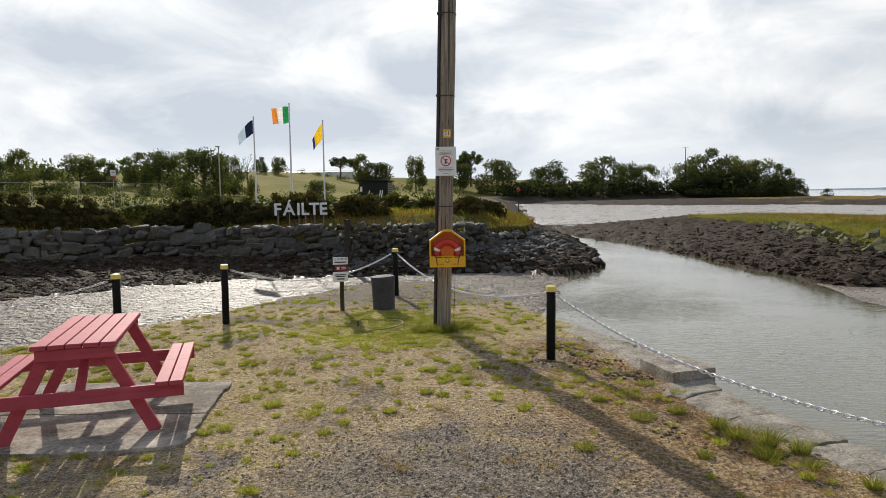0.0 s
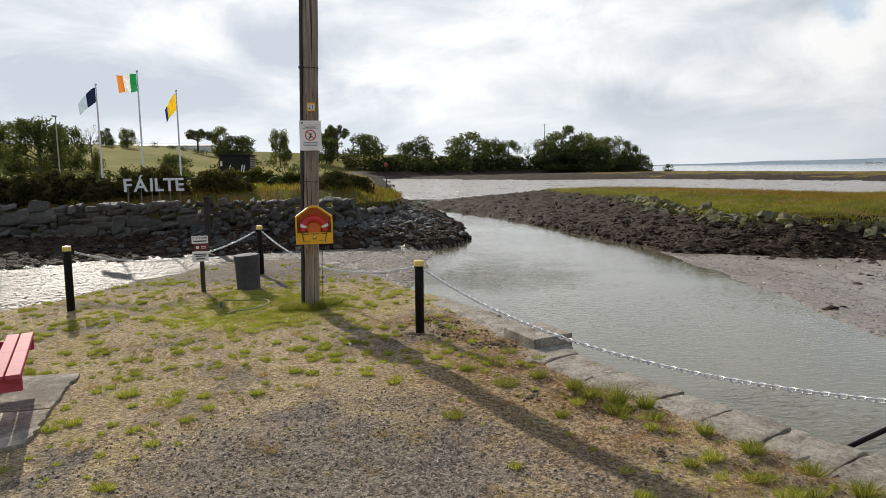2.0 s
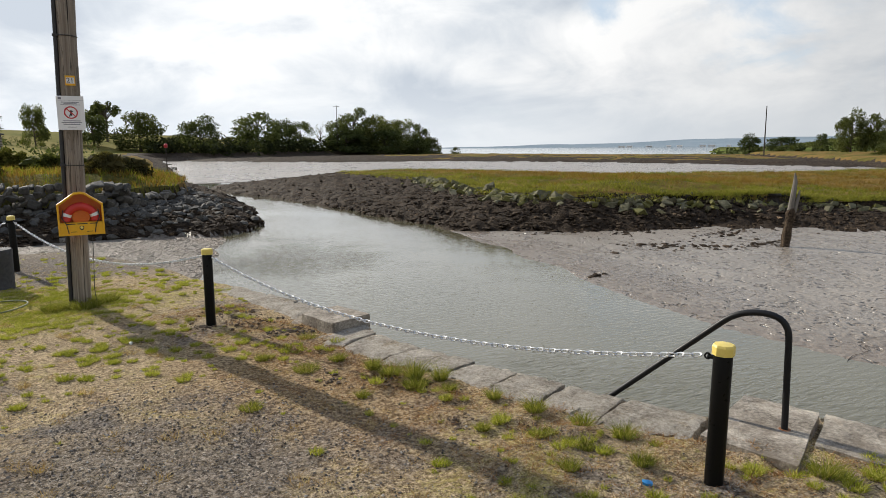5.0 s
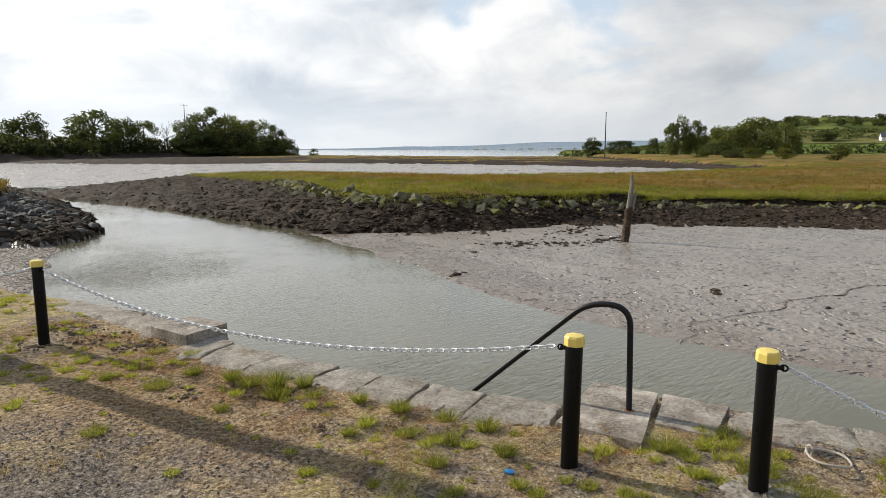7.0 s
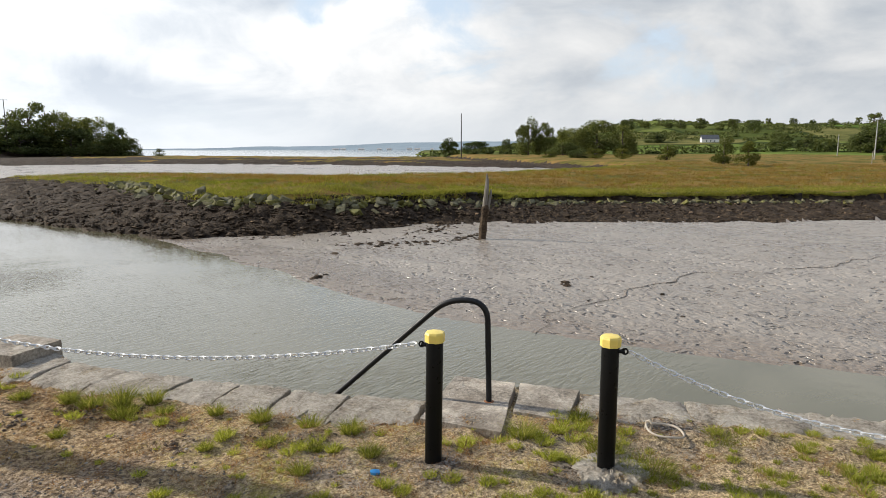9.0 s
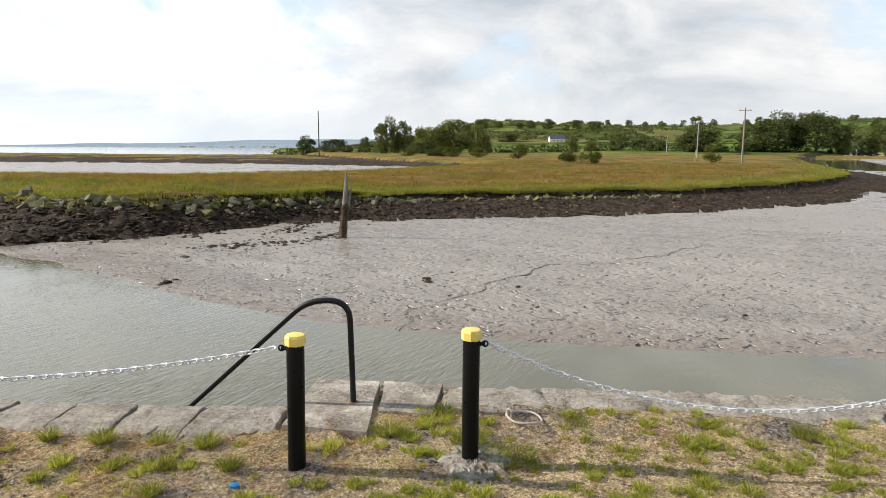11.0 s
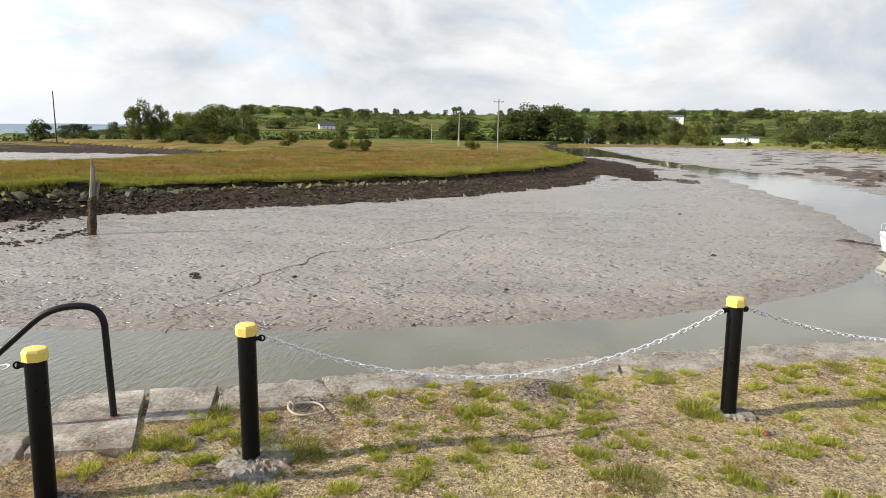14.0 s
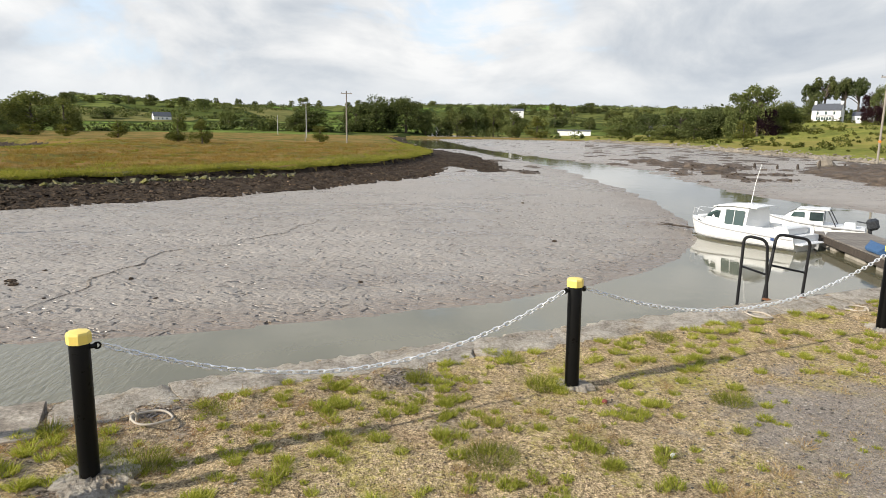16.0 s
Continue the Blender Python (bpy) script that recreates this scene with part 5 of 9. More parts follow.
def build_hose():
    z = 0.045
    pts = [(-1.22, 10.35, 0.03), (-1.22, 10.38, 0.075), (-1.15, 10.46, 0.085), (-0.95, 10.6, 0.05), (-0.72, 10.62, z), (-0.55, 10.5, z), (-0.52, 10.3, z), (-0.62, 10.1, 0.035), (-0.8, 9.95, 0.03), (-0.98, 9.88, 0.03), (-1.08, 9.75, 0.025)]
    fine = []
    for i in range(len(pts) - 1):
        p0, p1, p2, p3 = (Vector(pts[max(0, min(len(pts) - 1, i + d))]) for d in (-1, 0, 1, 2))
        for k in range(5):
            t = k / 5
            fine.append(0.5 * ((2 * p1) + (p2 - p0) * t + (2 * p0 - 5 * p1 + 4 * p2 - p3) * t * t + (3 * p1 - p0 - 3 * p2 + p3) * t ** 3))
    ob = thing("garden_hose", "thin olive green hose lying in a loop on the grass", "hose", pose(0, 0, 0))
    part("tube", Build().tube(fine, 0.010, 8), "hose", ob)
    part("nozzle", Build().tube([(-1.22, 10.36, 0.08), (-1.22, 10.34, 0.0)], 0.018, 8), "hose_end", ob, "black nozzle")


build_hose()


def build_table():
    ob = thing("picnic_table", "red painted wooden picnic table with two fixed benches", "picnic table", pose(-3.25, 6.22, 0.028, 0, 0, 16.2))
    L, top, seat = 1.50, 0.826, 0.462
    w, gap = 0.120, 0.012
    rng = random.Random(12)
    for k in range(5):
        plank = Build().box((w, L + rng.uniform(-0.012, 0.012), 0.040), None, 0.005)
        part("top_plank", plank, "red_wood", ob, at=pose((k - 2) * (w + gap), 0, top - 0.02, 0, rng.uniform(-0.5, 0.5), 0))
    for s in (-1, 1):
        for k in range(2):
            part("bench_plank", Build().box((0.108, 1.58, 0.040), None, 0.005), "red_wood", ob, at=pose(s * (0.68 + 0.116 * k), -0.05, seat - 0.02, 0, rng.uniform(-0.6, 0.6), 0))
    for s in (-1, 1):
        y = s * 0.70
        part("top_bearer", Build().box((0.60, 0.044, 0.10), None, 0.005), "red_wood", ob, at=pose(0, y, top - 0.092))
        part("bench_bearer", Build().box((1.70, 0.044, 0.115), None, 0.006), "red_wood", ob, at=pose(0, y - 0.044, seat - 0.099))
        for q in (-1, 1):
            leg = Build().box((0.105, 0.044, 0.90), None, 0.005)
            part("leg", leg, "red_wood", ob, at=pose(q * 0.40, y - s * 0.0455, 0.385, 0, -q * 26.5, 0))
    brace = Build().box((0.075, 0.045, 0.66), None, 0.005).mesh("brace", ["red_wood"])
    for s in (-1, 1):
        part("brace", brace, "", ob, at=pose(0, s * 0.36, 0.58, s * 52, 0, 0))
    p = thing("concrete_pad", "old cracked concrete pad under the table", "paving slab", pose(-3.1, 6.25, -0.034))
    for outline in ([(0.99, -0.86), (0.96, -0.53), (0.91, -0.08), (-1.3, -0.02), (-1.3, -1.02), (-0.44, -1.01), (0.17, -1.0), (0.46, -0.98)], [(0.905, -0.06), (0.84, 0.45), (0.83, 1.0), (0.25, 1.02), (-1.3, 1.05), (-1.3, 0.0)]):
        fine = []
        for a, b in zip(outline, outline[1:] + outline[:1]):
            for k in range(7):
                q = Vector(a).lerp(Vector(b), k / 7)
                fine.append((q.x + rng.uniform(-0.02, 0.02), q.y + rng.uniform(-0.012, 0.012)))
        part("slab", Build().slab(fine, -0.06, 0.05), "coping_stone", p)


build_table()


def bent(points, radius, steps=5):
    """Round the corners of a line."""
    pts = [Vector(p) for p in points]
    out = [pts[0]]
    for i in range(1, len(pts) - 1):
        a, b, c = pts[i - 1], pts[i], pts[i + 1]
        r = min(radius, (b - a).length * 0.49, (c - b).length * 0.49)
        p, q = b + (a - b).normalized() * r, b + (c - b).normalized() * r
        for k in range(steps + 1):
            t = k / steps
            out.append((1 - t) ** 2 * p + 2 * t * (1 - t) * b + t * t * q)
    return out + [pts[-1]]


def build_step_rail():
    ob = thing("step_handrail", "black bent steel handrail down the quay steps", "handrail", pose(0, 0, 0))
    line = bent([(4.45, 2.72, 0.0), (4.44, 2.735, 0.86), (4.32, 3.045, 0.865), (3.80, 4.365, -0.42), (3.27, 5.70, -1.72)], 0.22, 8)
    part("rail", Build().tube(line, 0.024, 12), "black_rail", ob)
    part("foot_plate", Build().lathe([(0.06, 0.0), (0.058, 0.012), (0.03, 0.02)], 16, pose(4.45, 2.72, 0.005)), "rust", ob, "rusted foot plate")


build_step_rail()


def build_ladder():
    ob = thing("quay_ladder", "black steel ladder hoops at the quay edge", "ladder", pose(0, 0, 0))
    one = bent([(7.72, -4.98, -1.6), (7.70, -5.0, 0.80), (7.55, -5.22, 0.76), (7.52, -5.27, 0.0)], 0.10, 6)
    two = bent([(7.62, -5.29, -0.05), (7.66, -5.42, 0.82), (7.60, -5.86, 0.75), (7.60, -5.82, 0.0)], 0.10, 6)
    part("hoop", Build().tube(one, 0.019, 10), "black_rail", ob)
    part("hoop", Build().tube(two, 0.019, 10), "black_rail", ob)
    part("rung", Build().tube([(7.70, -5.0, 0.40), (7.535, -5.245, 0.32)], 0.014, 8), "black_rail", ob)
    part("rung", Build().tube([(7.64, -5.36, 0.42), (7.60, -5.835, 0.32)], 0.014, 8), "black_rail", ob)
    for x, y in ((7.52, -5.27), (7.60, -5.82)):
        part("foot_plate", Build().lathe([(0.05, 0.0), (0.048, 0.012), (0.025, 0.02)], 14, pose(x, y, 0.0)), "rust", ob)


build_ladder()


def build_ring(x, y, r, turn, pale):
    ob = thing("mooring_ring", "old rusted iron mooring ring lying on the quay" if not pale else "pale mooring ring lying on the quay", "mooring ring", pose(x, y, ground_at(x, y) + 0.02, 6, -4, turn), "mooring rings")
    ring = Build().tube([(r * math.cos(a), r * math.sin(a), 0.012 + 0.006 * math.sin(a * 3)) for a in [k * math.tau / 30 for k in range(30)]], 0.0085, 8, closed=True)
    part("ring", ring, "rusty_ring", ob)
    eye = Build().tube([(r - 0.022, 0, -0.05), (r - 0.022, 0, 0.02), (r, 0, 0.036), (r + 0.022, 0, 0.02), (r + 0.022, 0, -0.05)], 0.010, 8)
    part("staple", eye, "rusty_ring", ob)


build_ring(4.70, 1.36, 0.135, 75, False)
build_ring(6.80, -4.68, 0.15, 40, True)
build_ring(7.0, -6.1, 0.12, 200, True)


def build_litter(name, x, y, size, material, label, seed):
    rng = random.Random(seed)
    n = 6
    top = [(size * (0.6 + 0.5 * rng.random()) * math.cos(k * math.tau / n), size * 0.55 * (0.6 + 0.5 * rng.random()) * math.sin(k * math.tau / n), 0.012 + 0.02 * rng.random()) for k in range(n)]
    low = [(p[0] * 0.8, p[1] * 0.8, 0.0) for p in top]
    b = Build().add(low + top + [(0, 0, 0.035)], [(k, (k + 1) % n, n + (k + 1) % n, n + k) for k in range(n)] + [(n + k, n + (k + 1) % n, 2 * n) for k in range(n)] + [tuple(range(n))[::-1]])
    thing(name, label, "litter", pose(x, y, ground_at(x, y), 0, 0, rng.uniform(0, 180)), mesh=b.mesh(name, [material], 20))


build_litter("litter", 3.03, 2.70, 0.055, "litter_blue", "crushed bright blue wrapper", 1)
build_litter("litter", 4.66, -1.97, 0.035, "litter_red", "torn scrap of dark red plastic", 3)
build_litter("litter", 3.79, -2.08, 0.03, "litter_white", "small scrap of white paper", 4)
build_litter("litter", 0.53, 7.75, 0.035, "litter_white", "scrap of white paper", 2)

# ---- the far bank with its wall, letters, flags and hut ----
def land_at(x, y):
    return float(land(np.array([x]), np.array([y]))[0][0])


def leaf_cloud(centres, radii, per, size, seed, flat=1.0, shell=0.55):
    """Small leaf sprays scattered in the outer part of many balls: vertices and four-cornered faces."""
    rng = np.random.default_rng(seed)
    idx = np.repeat(np.arange(len(centres)), per)
    n = len(idx)
    d = rng.normal(size=(n, 3))
    d /= np.linalg.norm(d, axis=1, keepdims=True)
    r = radii[idx] * (shell + (1 - shell) * rng.uniform(0, 1, n) ** 0.6) * rng.uniform(0.8, 1.12, n)
    p = centres[idx] + d * r[:, None] * np.array([1, 1, flat])
    u = rng.normal(size=(n, 3)) + d * 0.3
    u /= np.linalg.norm(u, axis=1, keepdims=True)
    v = np.cross(u, rng.normal(size=(n, 3)))
    v /= np.linalg.norm(v, axis=1, keepdims=True)
    s = size * rng.uniform(0.55, 1.35, n)[:, None]
    V = np.stack([p - u * s, p + v * s * 0.55, p + u * s, p - v * s * 0.55], 1).reshape(-1, 3)
    F = np.arange(4 * n).reshape(n, 4)
    return V, F


def build_letters():
    ob = thing("letter_sign", "white free-standing letters spelling a welcome", "letter sign", pose(0, 0, 0))
    word = "F\u00c1ILTE"
    a, b = Vector((-9.02, 38.4)), Vector((-6.38, 38.95))
    offs = (0.0, 0.24, 0.44, 0.575, 0.775, 0.965)
    for ch, s in zip(word, offs):
        q = a + (b - a) * s
        turn = math.degrees(math.atan2((b - a).y, (b - a).x))
        z = 1.30
        letters(ch, 0.98, 0.07, "white_paint", ob, "letter", pose(q.x, q.y, z, 90, 0, turn), bold=0.02)
        part("stake", Build().box((0.06, 0.05, 0.9), pose(q.x, q.y + 0.08, 0.8), 0.006), "grey_timber", ob)


build_letters()


def build_flag(x, y, top, base, kind, bearing, drop):
    names = {"navy": "flagpole with a navy and pale blue flag", "tricolour": "flagpole with a green, white and orange tricolour", "county": "flagpole with a yellow and blue flag"}
    ob = thing("flagpole", "white " + names[kind], "flagpole", pose(x, y, base), "flagpoles on the bank")
    h = top - base
    part("pole", Build().tube([(0, 0, -0.3), (0, 0, h * 0.5), (0, 0, h)], [0.055, 0.05, 0.035], 10), "white_paint", ob)
    part("finial", Build().lathe([(0.02, 0), (0.06, 0.04), (0.06, 0.08), (0.02, 0.11)], 12, pose(0, 0, h)), "white_paint", ob)
    mats = {"navy": ["flag_navy", "flag_pale"], "tricolour": ["flag_green", "flag_white", "flag_orange"], "county": ["flag_yellow", "flag_blue"]}[kind]
    long, tall, hang = {"navy": (0.95, 0.85, 0.95), "tricolour": (1.05, 0.98, 0.1), "county": (0.62, 1.0, 1.0)}[kind]
    nu, nv = 18, 8
    for s, mat in enumerate(mats):
        verts, faces = [], []
        cuts = (0.0, 0.8, 1.0) if kind == "county" else tuple(k / len(mats) for k in range(len(mats) + 1))
        u0, u1 = cuts[s], cuts[s + 1]
        for i in range(nu + 1):
            u = u0 + (u1 - u0) * i / nu
            for j in range(nv + 1):
                v = j / nv
                px = -0.05 - long * u * (1 - 0.10 * v)
                pz = h - 0.12 - tall * v * (1 - 0.25 * u * (kind != "tricolour")) - hang * u * (0.6 + 0.4 * u) + 0.04 * math.sin(7 * u + 2 * v)
                py = 0.10 * math.sin(8 * u + 1.5 * v) * (0.3 + u)
                verts.append((px, py, pz))
        for i in range(nu):
            for j in range(nv):
                k = i * (nv + 1) + j
                faces.append((k, k + 1, k + nv + 2, k + nv + 1))
        b = Build().add(verts, faces)
        part("flag_panel", b, mat, ob, at=pose(0, 0, 0, 0, 0, -bearing), angle=80)


build_flag(-11.05, 41.55, 6.95, 0.75, "navy", -6, 0)
build_flag(-8.72, 41.05, 7.66, 0.75, "tricolour", -4, 0)
build_flag(-6.92, 42.4, 6.76, 0.75, "county", -12, 0)


def build_hut():
    x, y = -5.15, 60.5
    z = land_at(x, y)
    ob = thing("hut", "dark slatted timber hut with a flat roof", "hut", facing(x, y, z, -5 + 14))
    w, d, h = 2.5, 2.0, 2.75 - (z - 0.6)
    part("body", Build().box((w, d, h), pose(0, 0, h / 2), 0.02), "shed_dark", ob)
    for k in range(12):
        part("slat", Build().box((w + 0.06, 0.04, 0.15), pose(0, -d / 2 - 0.02, 0.2 + k * 0.2), 0.01), "shed_dark", ob)
        part("slat", Build().box((0.04, d + 0.04, 0.13), pose(w / 2 + 0.02, 0, 0.2 + k * 0.2), 0.01), "grey_timber", ob)
    part("roof", Build().box((w + 0.35, d + 0.35, 0.12), pose(0, 0, h + 0.05, 0, 2, 0), 0.02), "shed_dark", ob)
    part("post", Build().box((0.09, 0.09, h + 0.25), pose(-w / 2 - 0.05, -d / 2 - 0.05, h / 2), 0.01), "dark_timber", ob)
    for k, (bx, tilt) in enumerate(((-0.5, 18), (0.55, 12), (0.75, 10))):
        part("leaning_board", Build().box((0.09, 0.03, 1.0), pose(bx, -d / 2 - 0.16, 1.35, 0, tilt, 0), 0.005), "white_paint", ob, "pale board leaning on the wall")
    part("notice", Build().box((0.3, 0.02, 0.42), pose(-w / 2 + 0.05, -d / 2 - 0.06, h - 0.7), 0.004), "white_sign", ob)


build_hut()


def build_barriers():
    """Temporary crowd barriers along the road behind the hedge."""
    a, b = Vector((-31.5, 41.5)), Vector((-20.4, 50.3))
    n = 5
    run = (b - a) / n
    turn = math.degrees(math.atan2(run.y, run.x))
    first = None
    for k in range(n):
        q = a + run * (k + 0.5)
        z = land_at(q.x, q.y)
        L = run.length - 0.12
        m = pose(q.x, q.y, z, 0, 0, turn)
        if first is None:
            first = thing("crowd_barrier", "galvanised steel crowd barrier panel", "barrier", m, "crowd barriers")
            frame_line = bent([(-L / 2, 0, 0), (-L / 2, 0, 2.5), (L / 2, 0, 2.5), (L / 2, 0, 0)], 0.2)
            part("frame", Build().tube(frame_line, 0.018, 8), "pole_grey", first)
            part("lower_rail", Build().tube([(-L / 2, 0, 0.6), (L / 2, 0, 0.6)], 0.016, 6), "pole_grey", first)
        else:
            copy_thing(first, m)


build_barriers()


def build_thin_pole(name, label, category, x, y, h, r, material, arm=0.0, base=None, bearing=0.0, extra=None):
    z = land_at(x, y) if base is None else base
    ob = thing(name, label, category, facing(x, y, z, bearing))
    part("shaft", Build().tube([(0, 0, -0.4), (0, 0, h * 0.5), (0, 0, h)], [r, r * 0.9, r * 0.7], 8), material, ob)
    if arm:
        part("crossarm", Build().box((arm, 0.12, 0.14), pose(0, -0.08, h - 0.5), 0.01), material, ob)
        for s in (-1, 0, 1):
            part("insulator", Build().lathe([(0.05, 0), (0.07, 0.08), (0.03, 0.2)], 8, pose(s * arm * 0.42, -0.08, h - 0.43)), "dark_gap", ob)
    return ob


p = build_thin_pole("lamp_post", "thin grey steel lamp post", "lamp post", -19.8, 62.0, 6.3, 0.07, "pole_grey")
part("lamp_head", Build().box((0.25, 0.6, 0.1), pose(0, -0.3, 6.3), 0.02), "pole_grey", p)
p = build_thin_pole("road_sign", "small white road sign on a post", "road sign", -22.6, 47.3, 2.9, 0.03, "pole_grey", bearing=-24)
part("panel", Build().box((0.34, 0.03, 0.4), pose(0, -0.04, 3.1), 0.01), "white_sign", p)
part("panel_bars", Build().box((0.18, 0.01, 0.05), pose(0, -0.06, 3.15), 0.002), "black_ink", p)
part("lower_panel", Build().box((0.2, 0.03, 0.2), pose(0, -0.04, 2.7), 0.01), "red_sign", p)
p = build_thin_pole("channel_marker", "thin channel marker post with a red top", "marker post", 8.45, 65.5, 3.0, 0.05, "dark_timber")
part("topmark", Build().lathe([(0.06, 0), (0.16, 0.05), (0.16, 0.32), (0.05, 0.4)], 12, pose(0, 0, 2.9)), "red_sign", p, "red topmark")
p = thing("mooring_timber", "old dark timber post against the rubble wall", "timber post", pose(-4.52, 34.3, -1.85, 0, 1.0, 0))
part("shaft", Build().box((0.27, 0.25, 2.75), pose(0, 0, 1.3), 0.03), "dark_timber", p)
part("head", Build().box((0.33, 0.3, 0.12), pose(0, 0, 2.62), 0.02), "dark_timber", p)


def build_stake():
    ob = thing("mud_stake", "split grey timber stake leaning in the mud", "timber stake", pose(23.3, 14.9, -2.0, 0, 0, 0))
    part("shaft", Build().tube([(0, 0, -0.3), (0.01, -0.02, 0.6), (0.06, -0.10, 1.5), (0.10, -0.17, 2.3), (0.12, -0.20, 2.75), (0.10, -0.18, 3.05)], [0.12, 0.125, 0.115, 0.095, 0.075, 0.02], 9), "stake_timber", ob)
    part("split_side", Build().tube([(0.10, -0.12, 1.1), (0.15, -0.23, 1.7), (0.20, -0.31, 2.2), (0.205, -0.33, 2.42)], [0.085, 0.075, 0.055, 0.02], 7), "stake_timber", ob, "pale splintered side of the stake")
    rng = random.Random(8)
    line = [(0, 0, -0.2), (0.01, -0.02, 0.15), (0.02, -0.03, 0.4), (0.03, -0.05, 0.7), (0.05, -0.07, 1.0), (0.065, -0.10, 1.3), (0.08, -0.13, 1.55), (0.09, -0.15, 1.75)]
    part("weed_collar", Build().tube(line, [0.165 + rng.uniform(-0.02, 0.025) for _ in line[:-1]] + [0.10], 11), "weed_rock", ob, "dark weed growing round the foot")


build_stake()

# ---- trees, houses and poles in the distance ----
NORTH_TREES = [
    (-79, 128, 7.8, 5.4, "round"), (-65, 112, 5.5, 8.1, "olive"), (-70, 133, 7.1, 7.9, "round"), (-66, 135, 6.0, 5.1, "round"), (-65, 146, 7.5, 6.7, "round"), (-57, 139, 8.4, 7.6, "round"),
    (-53, 140, 8.3, 5.5, "round"), (-34, 99, 8.5, 7.9, "dark"), (-41, 134, 9.0, 6.5, "dark"), (-40, 144, 8.9, 4.7, "bare"), (-60, 232, 5.7, 5.0, "round"), (-54, 234, 6.4, 5.4, "round"),
    (-24, 87, 4.7, 2.8, "olive"), (-16, 94, 3.8, 4.4, "dark"), (-37, 267, 9.0, 10.8, "umbrella"), (-29, 268, 11.5, 7.7, "round"), (-23, 269, 9.1, 16.0, "dark"), (-7, 270, 14.8, 8.8, "round"),
    (-77, 117, 7.0, 4.9, "round"),
]

CREEK_TREES = [
    (18, 317, 17.0, 14.1, "umbrella"), (12, 298, 12.0, 15.3, "dark"), (28, 289, 16.1, 19.2, "dark"), (55, 313, 15.4, 18.6, "dark"), (84, 327, 18.7, 24.6, "round"), (98, 334, 16.2, 12.7, "round"),
    (108, 336, 15.1, 15.2, "round"), (118, 333, 15.8, 6.5, "bare"), (69, 321, 7.2, 16.2, "olive"), (128, 334, 15.4, 15.1, "round"), (138, 336, 22.3, 20.4, "round"), (149, 331, 20.8, 19.9, "round"),
    (164, 335, 18.8, 19.8, "round"), (177, 334, 17.2, 13.3, "round"), (183, 331, 11.3, 11.1, "dark"), (130, 328, 11.4, 23.7, "dark"), (151, 325, 13.5, 25.5, "dark"), (171, 326, 10.0, 17.5, "dark"),
    (41, 295, 7.0, 10.0, "dark"), (216, 360, 5.5, 8.0, "olive"),
]

MARSH_TREES = [
    (244, 174, 7.9, 9.3, "dark"), (259, 170, 6.0, 14.2, "dark"), (258, 153, 7.2, 5.2, "dark"), (228, 125, 14.0, 10.0, "dark"), (233, 120, 12.4, 8.1, "round"), (245, 114, 11.0, 14.7, "round"),
    (258, 110, 13.9, 18.7, "round"), (271, 104, 11.9, 12.2, "round"), (170, 86, 1.9, 5.3, "olive"), (164, 75, 2.5, 6.0, "dark"), (161, 69, 2.8, 7.3, "olive"), (154, 59, 2.8, 5.6, "olive"),
    (143, 45, 3.8, 5.6, "olive"), (115, 27, 4.8, 5.0, "olive"), (114, 23, 4.3, 4.4, "olive"), (355, 58, 8.9, 11.6, "round"), (357, 47, 5.9, 12.2, "dark"), (225, 109, 5.1, 12.3, "dark"),
]

HILL_FOOT_TREES = [
    (345, 18, 13.0, 23.8, "dark"), (344, 24, 8.4, 11.4, "dark"), (350, -6, 14.1, 16.7, "dark"), (350, -16, 18.4, 24.6, "dark"), (351, -32, 18.2, 22.9, "dark"), (349, -42, 13.8, 8.9, "round"),
    (355, -60, 15.0, 16.4, "dark"), (358, -71, 16.5, 15.2, "round"), (356, -80, 16.9, 11.3, "round"), (329, -84, 12.9, 11.6, "round"), (307, -90, 11.1, 13.3, "olive"), (140, 5, 3.7, 4.6, "olive"),
    (399, 132, 5.8, 12.9, "dark"), (675, 186, 1.0, 12.0, "dark"), (703, 157, 7.0, 13.5, "dark"), (348, 38, 6.1, 11.7, "round"),
]

EAST_TREES = [
    (303, -130, 10.6, 15.8, "round"), (280, -133, 11.2, 14.5, "dark"), (239, -126, 11.1, 15.5, "dark"), (220, -128, 11.7, 13.1, "dark"), (212, -133, 15.0, 11.7, "round"), (209, -138, 17.3, 14.6, "ash"),
    (214, -151, 11.2, 10.6, "round"), (196, -125, 6.7, 6.6, "olive"), (205, -139, 8.8, 7.5, "purple"), (213, -153, 6.7, 10.5, "round"), (219, -121, 7.5, 13.1, "dark"), (316, -237, 19.2, 11.3, "umbrella"),
    (316, -245, 23.5, 15.4, "umbrella"), (309, -251, 22.6, 10.9, "umbrella"), (307, -257, 23.2, 14.6, "umbrella"), (307, -232, 13.0, 10.0, "dark"), (300, -257, 15.8, 9.5, "purple"), (261, -226, 8.8, 9.1, "purple"),
    (270, -238, 18.7, 10.6, "round"), (257, -207, 2.5, 2.9, "olive"), (269, -200, 2.9, 8.8, "olive"), (237, -119, 5.9, 12.2, "round"),
]

LEAF = {"round": "leaf_mid", "dark": "leaf_dark", "olive": "leaf_olive", "umbrella": "leaf_dark", "purple": "leaf_purple", "ash": "leaf_mid", "bare": "leaf_mid"}


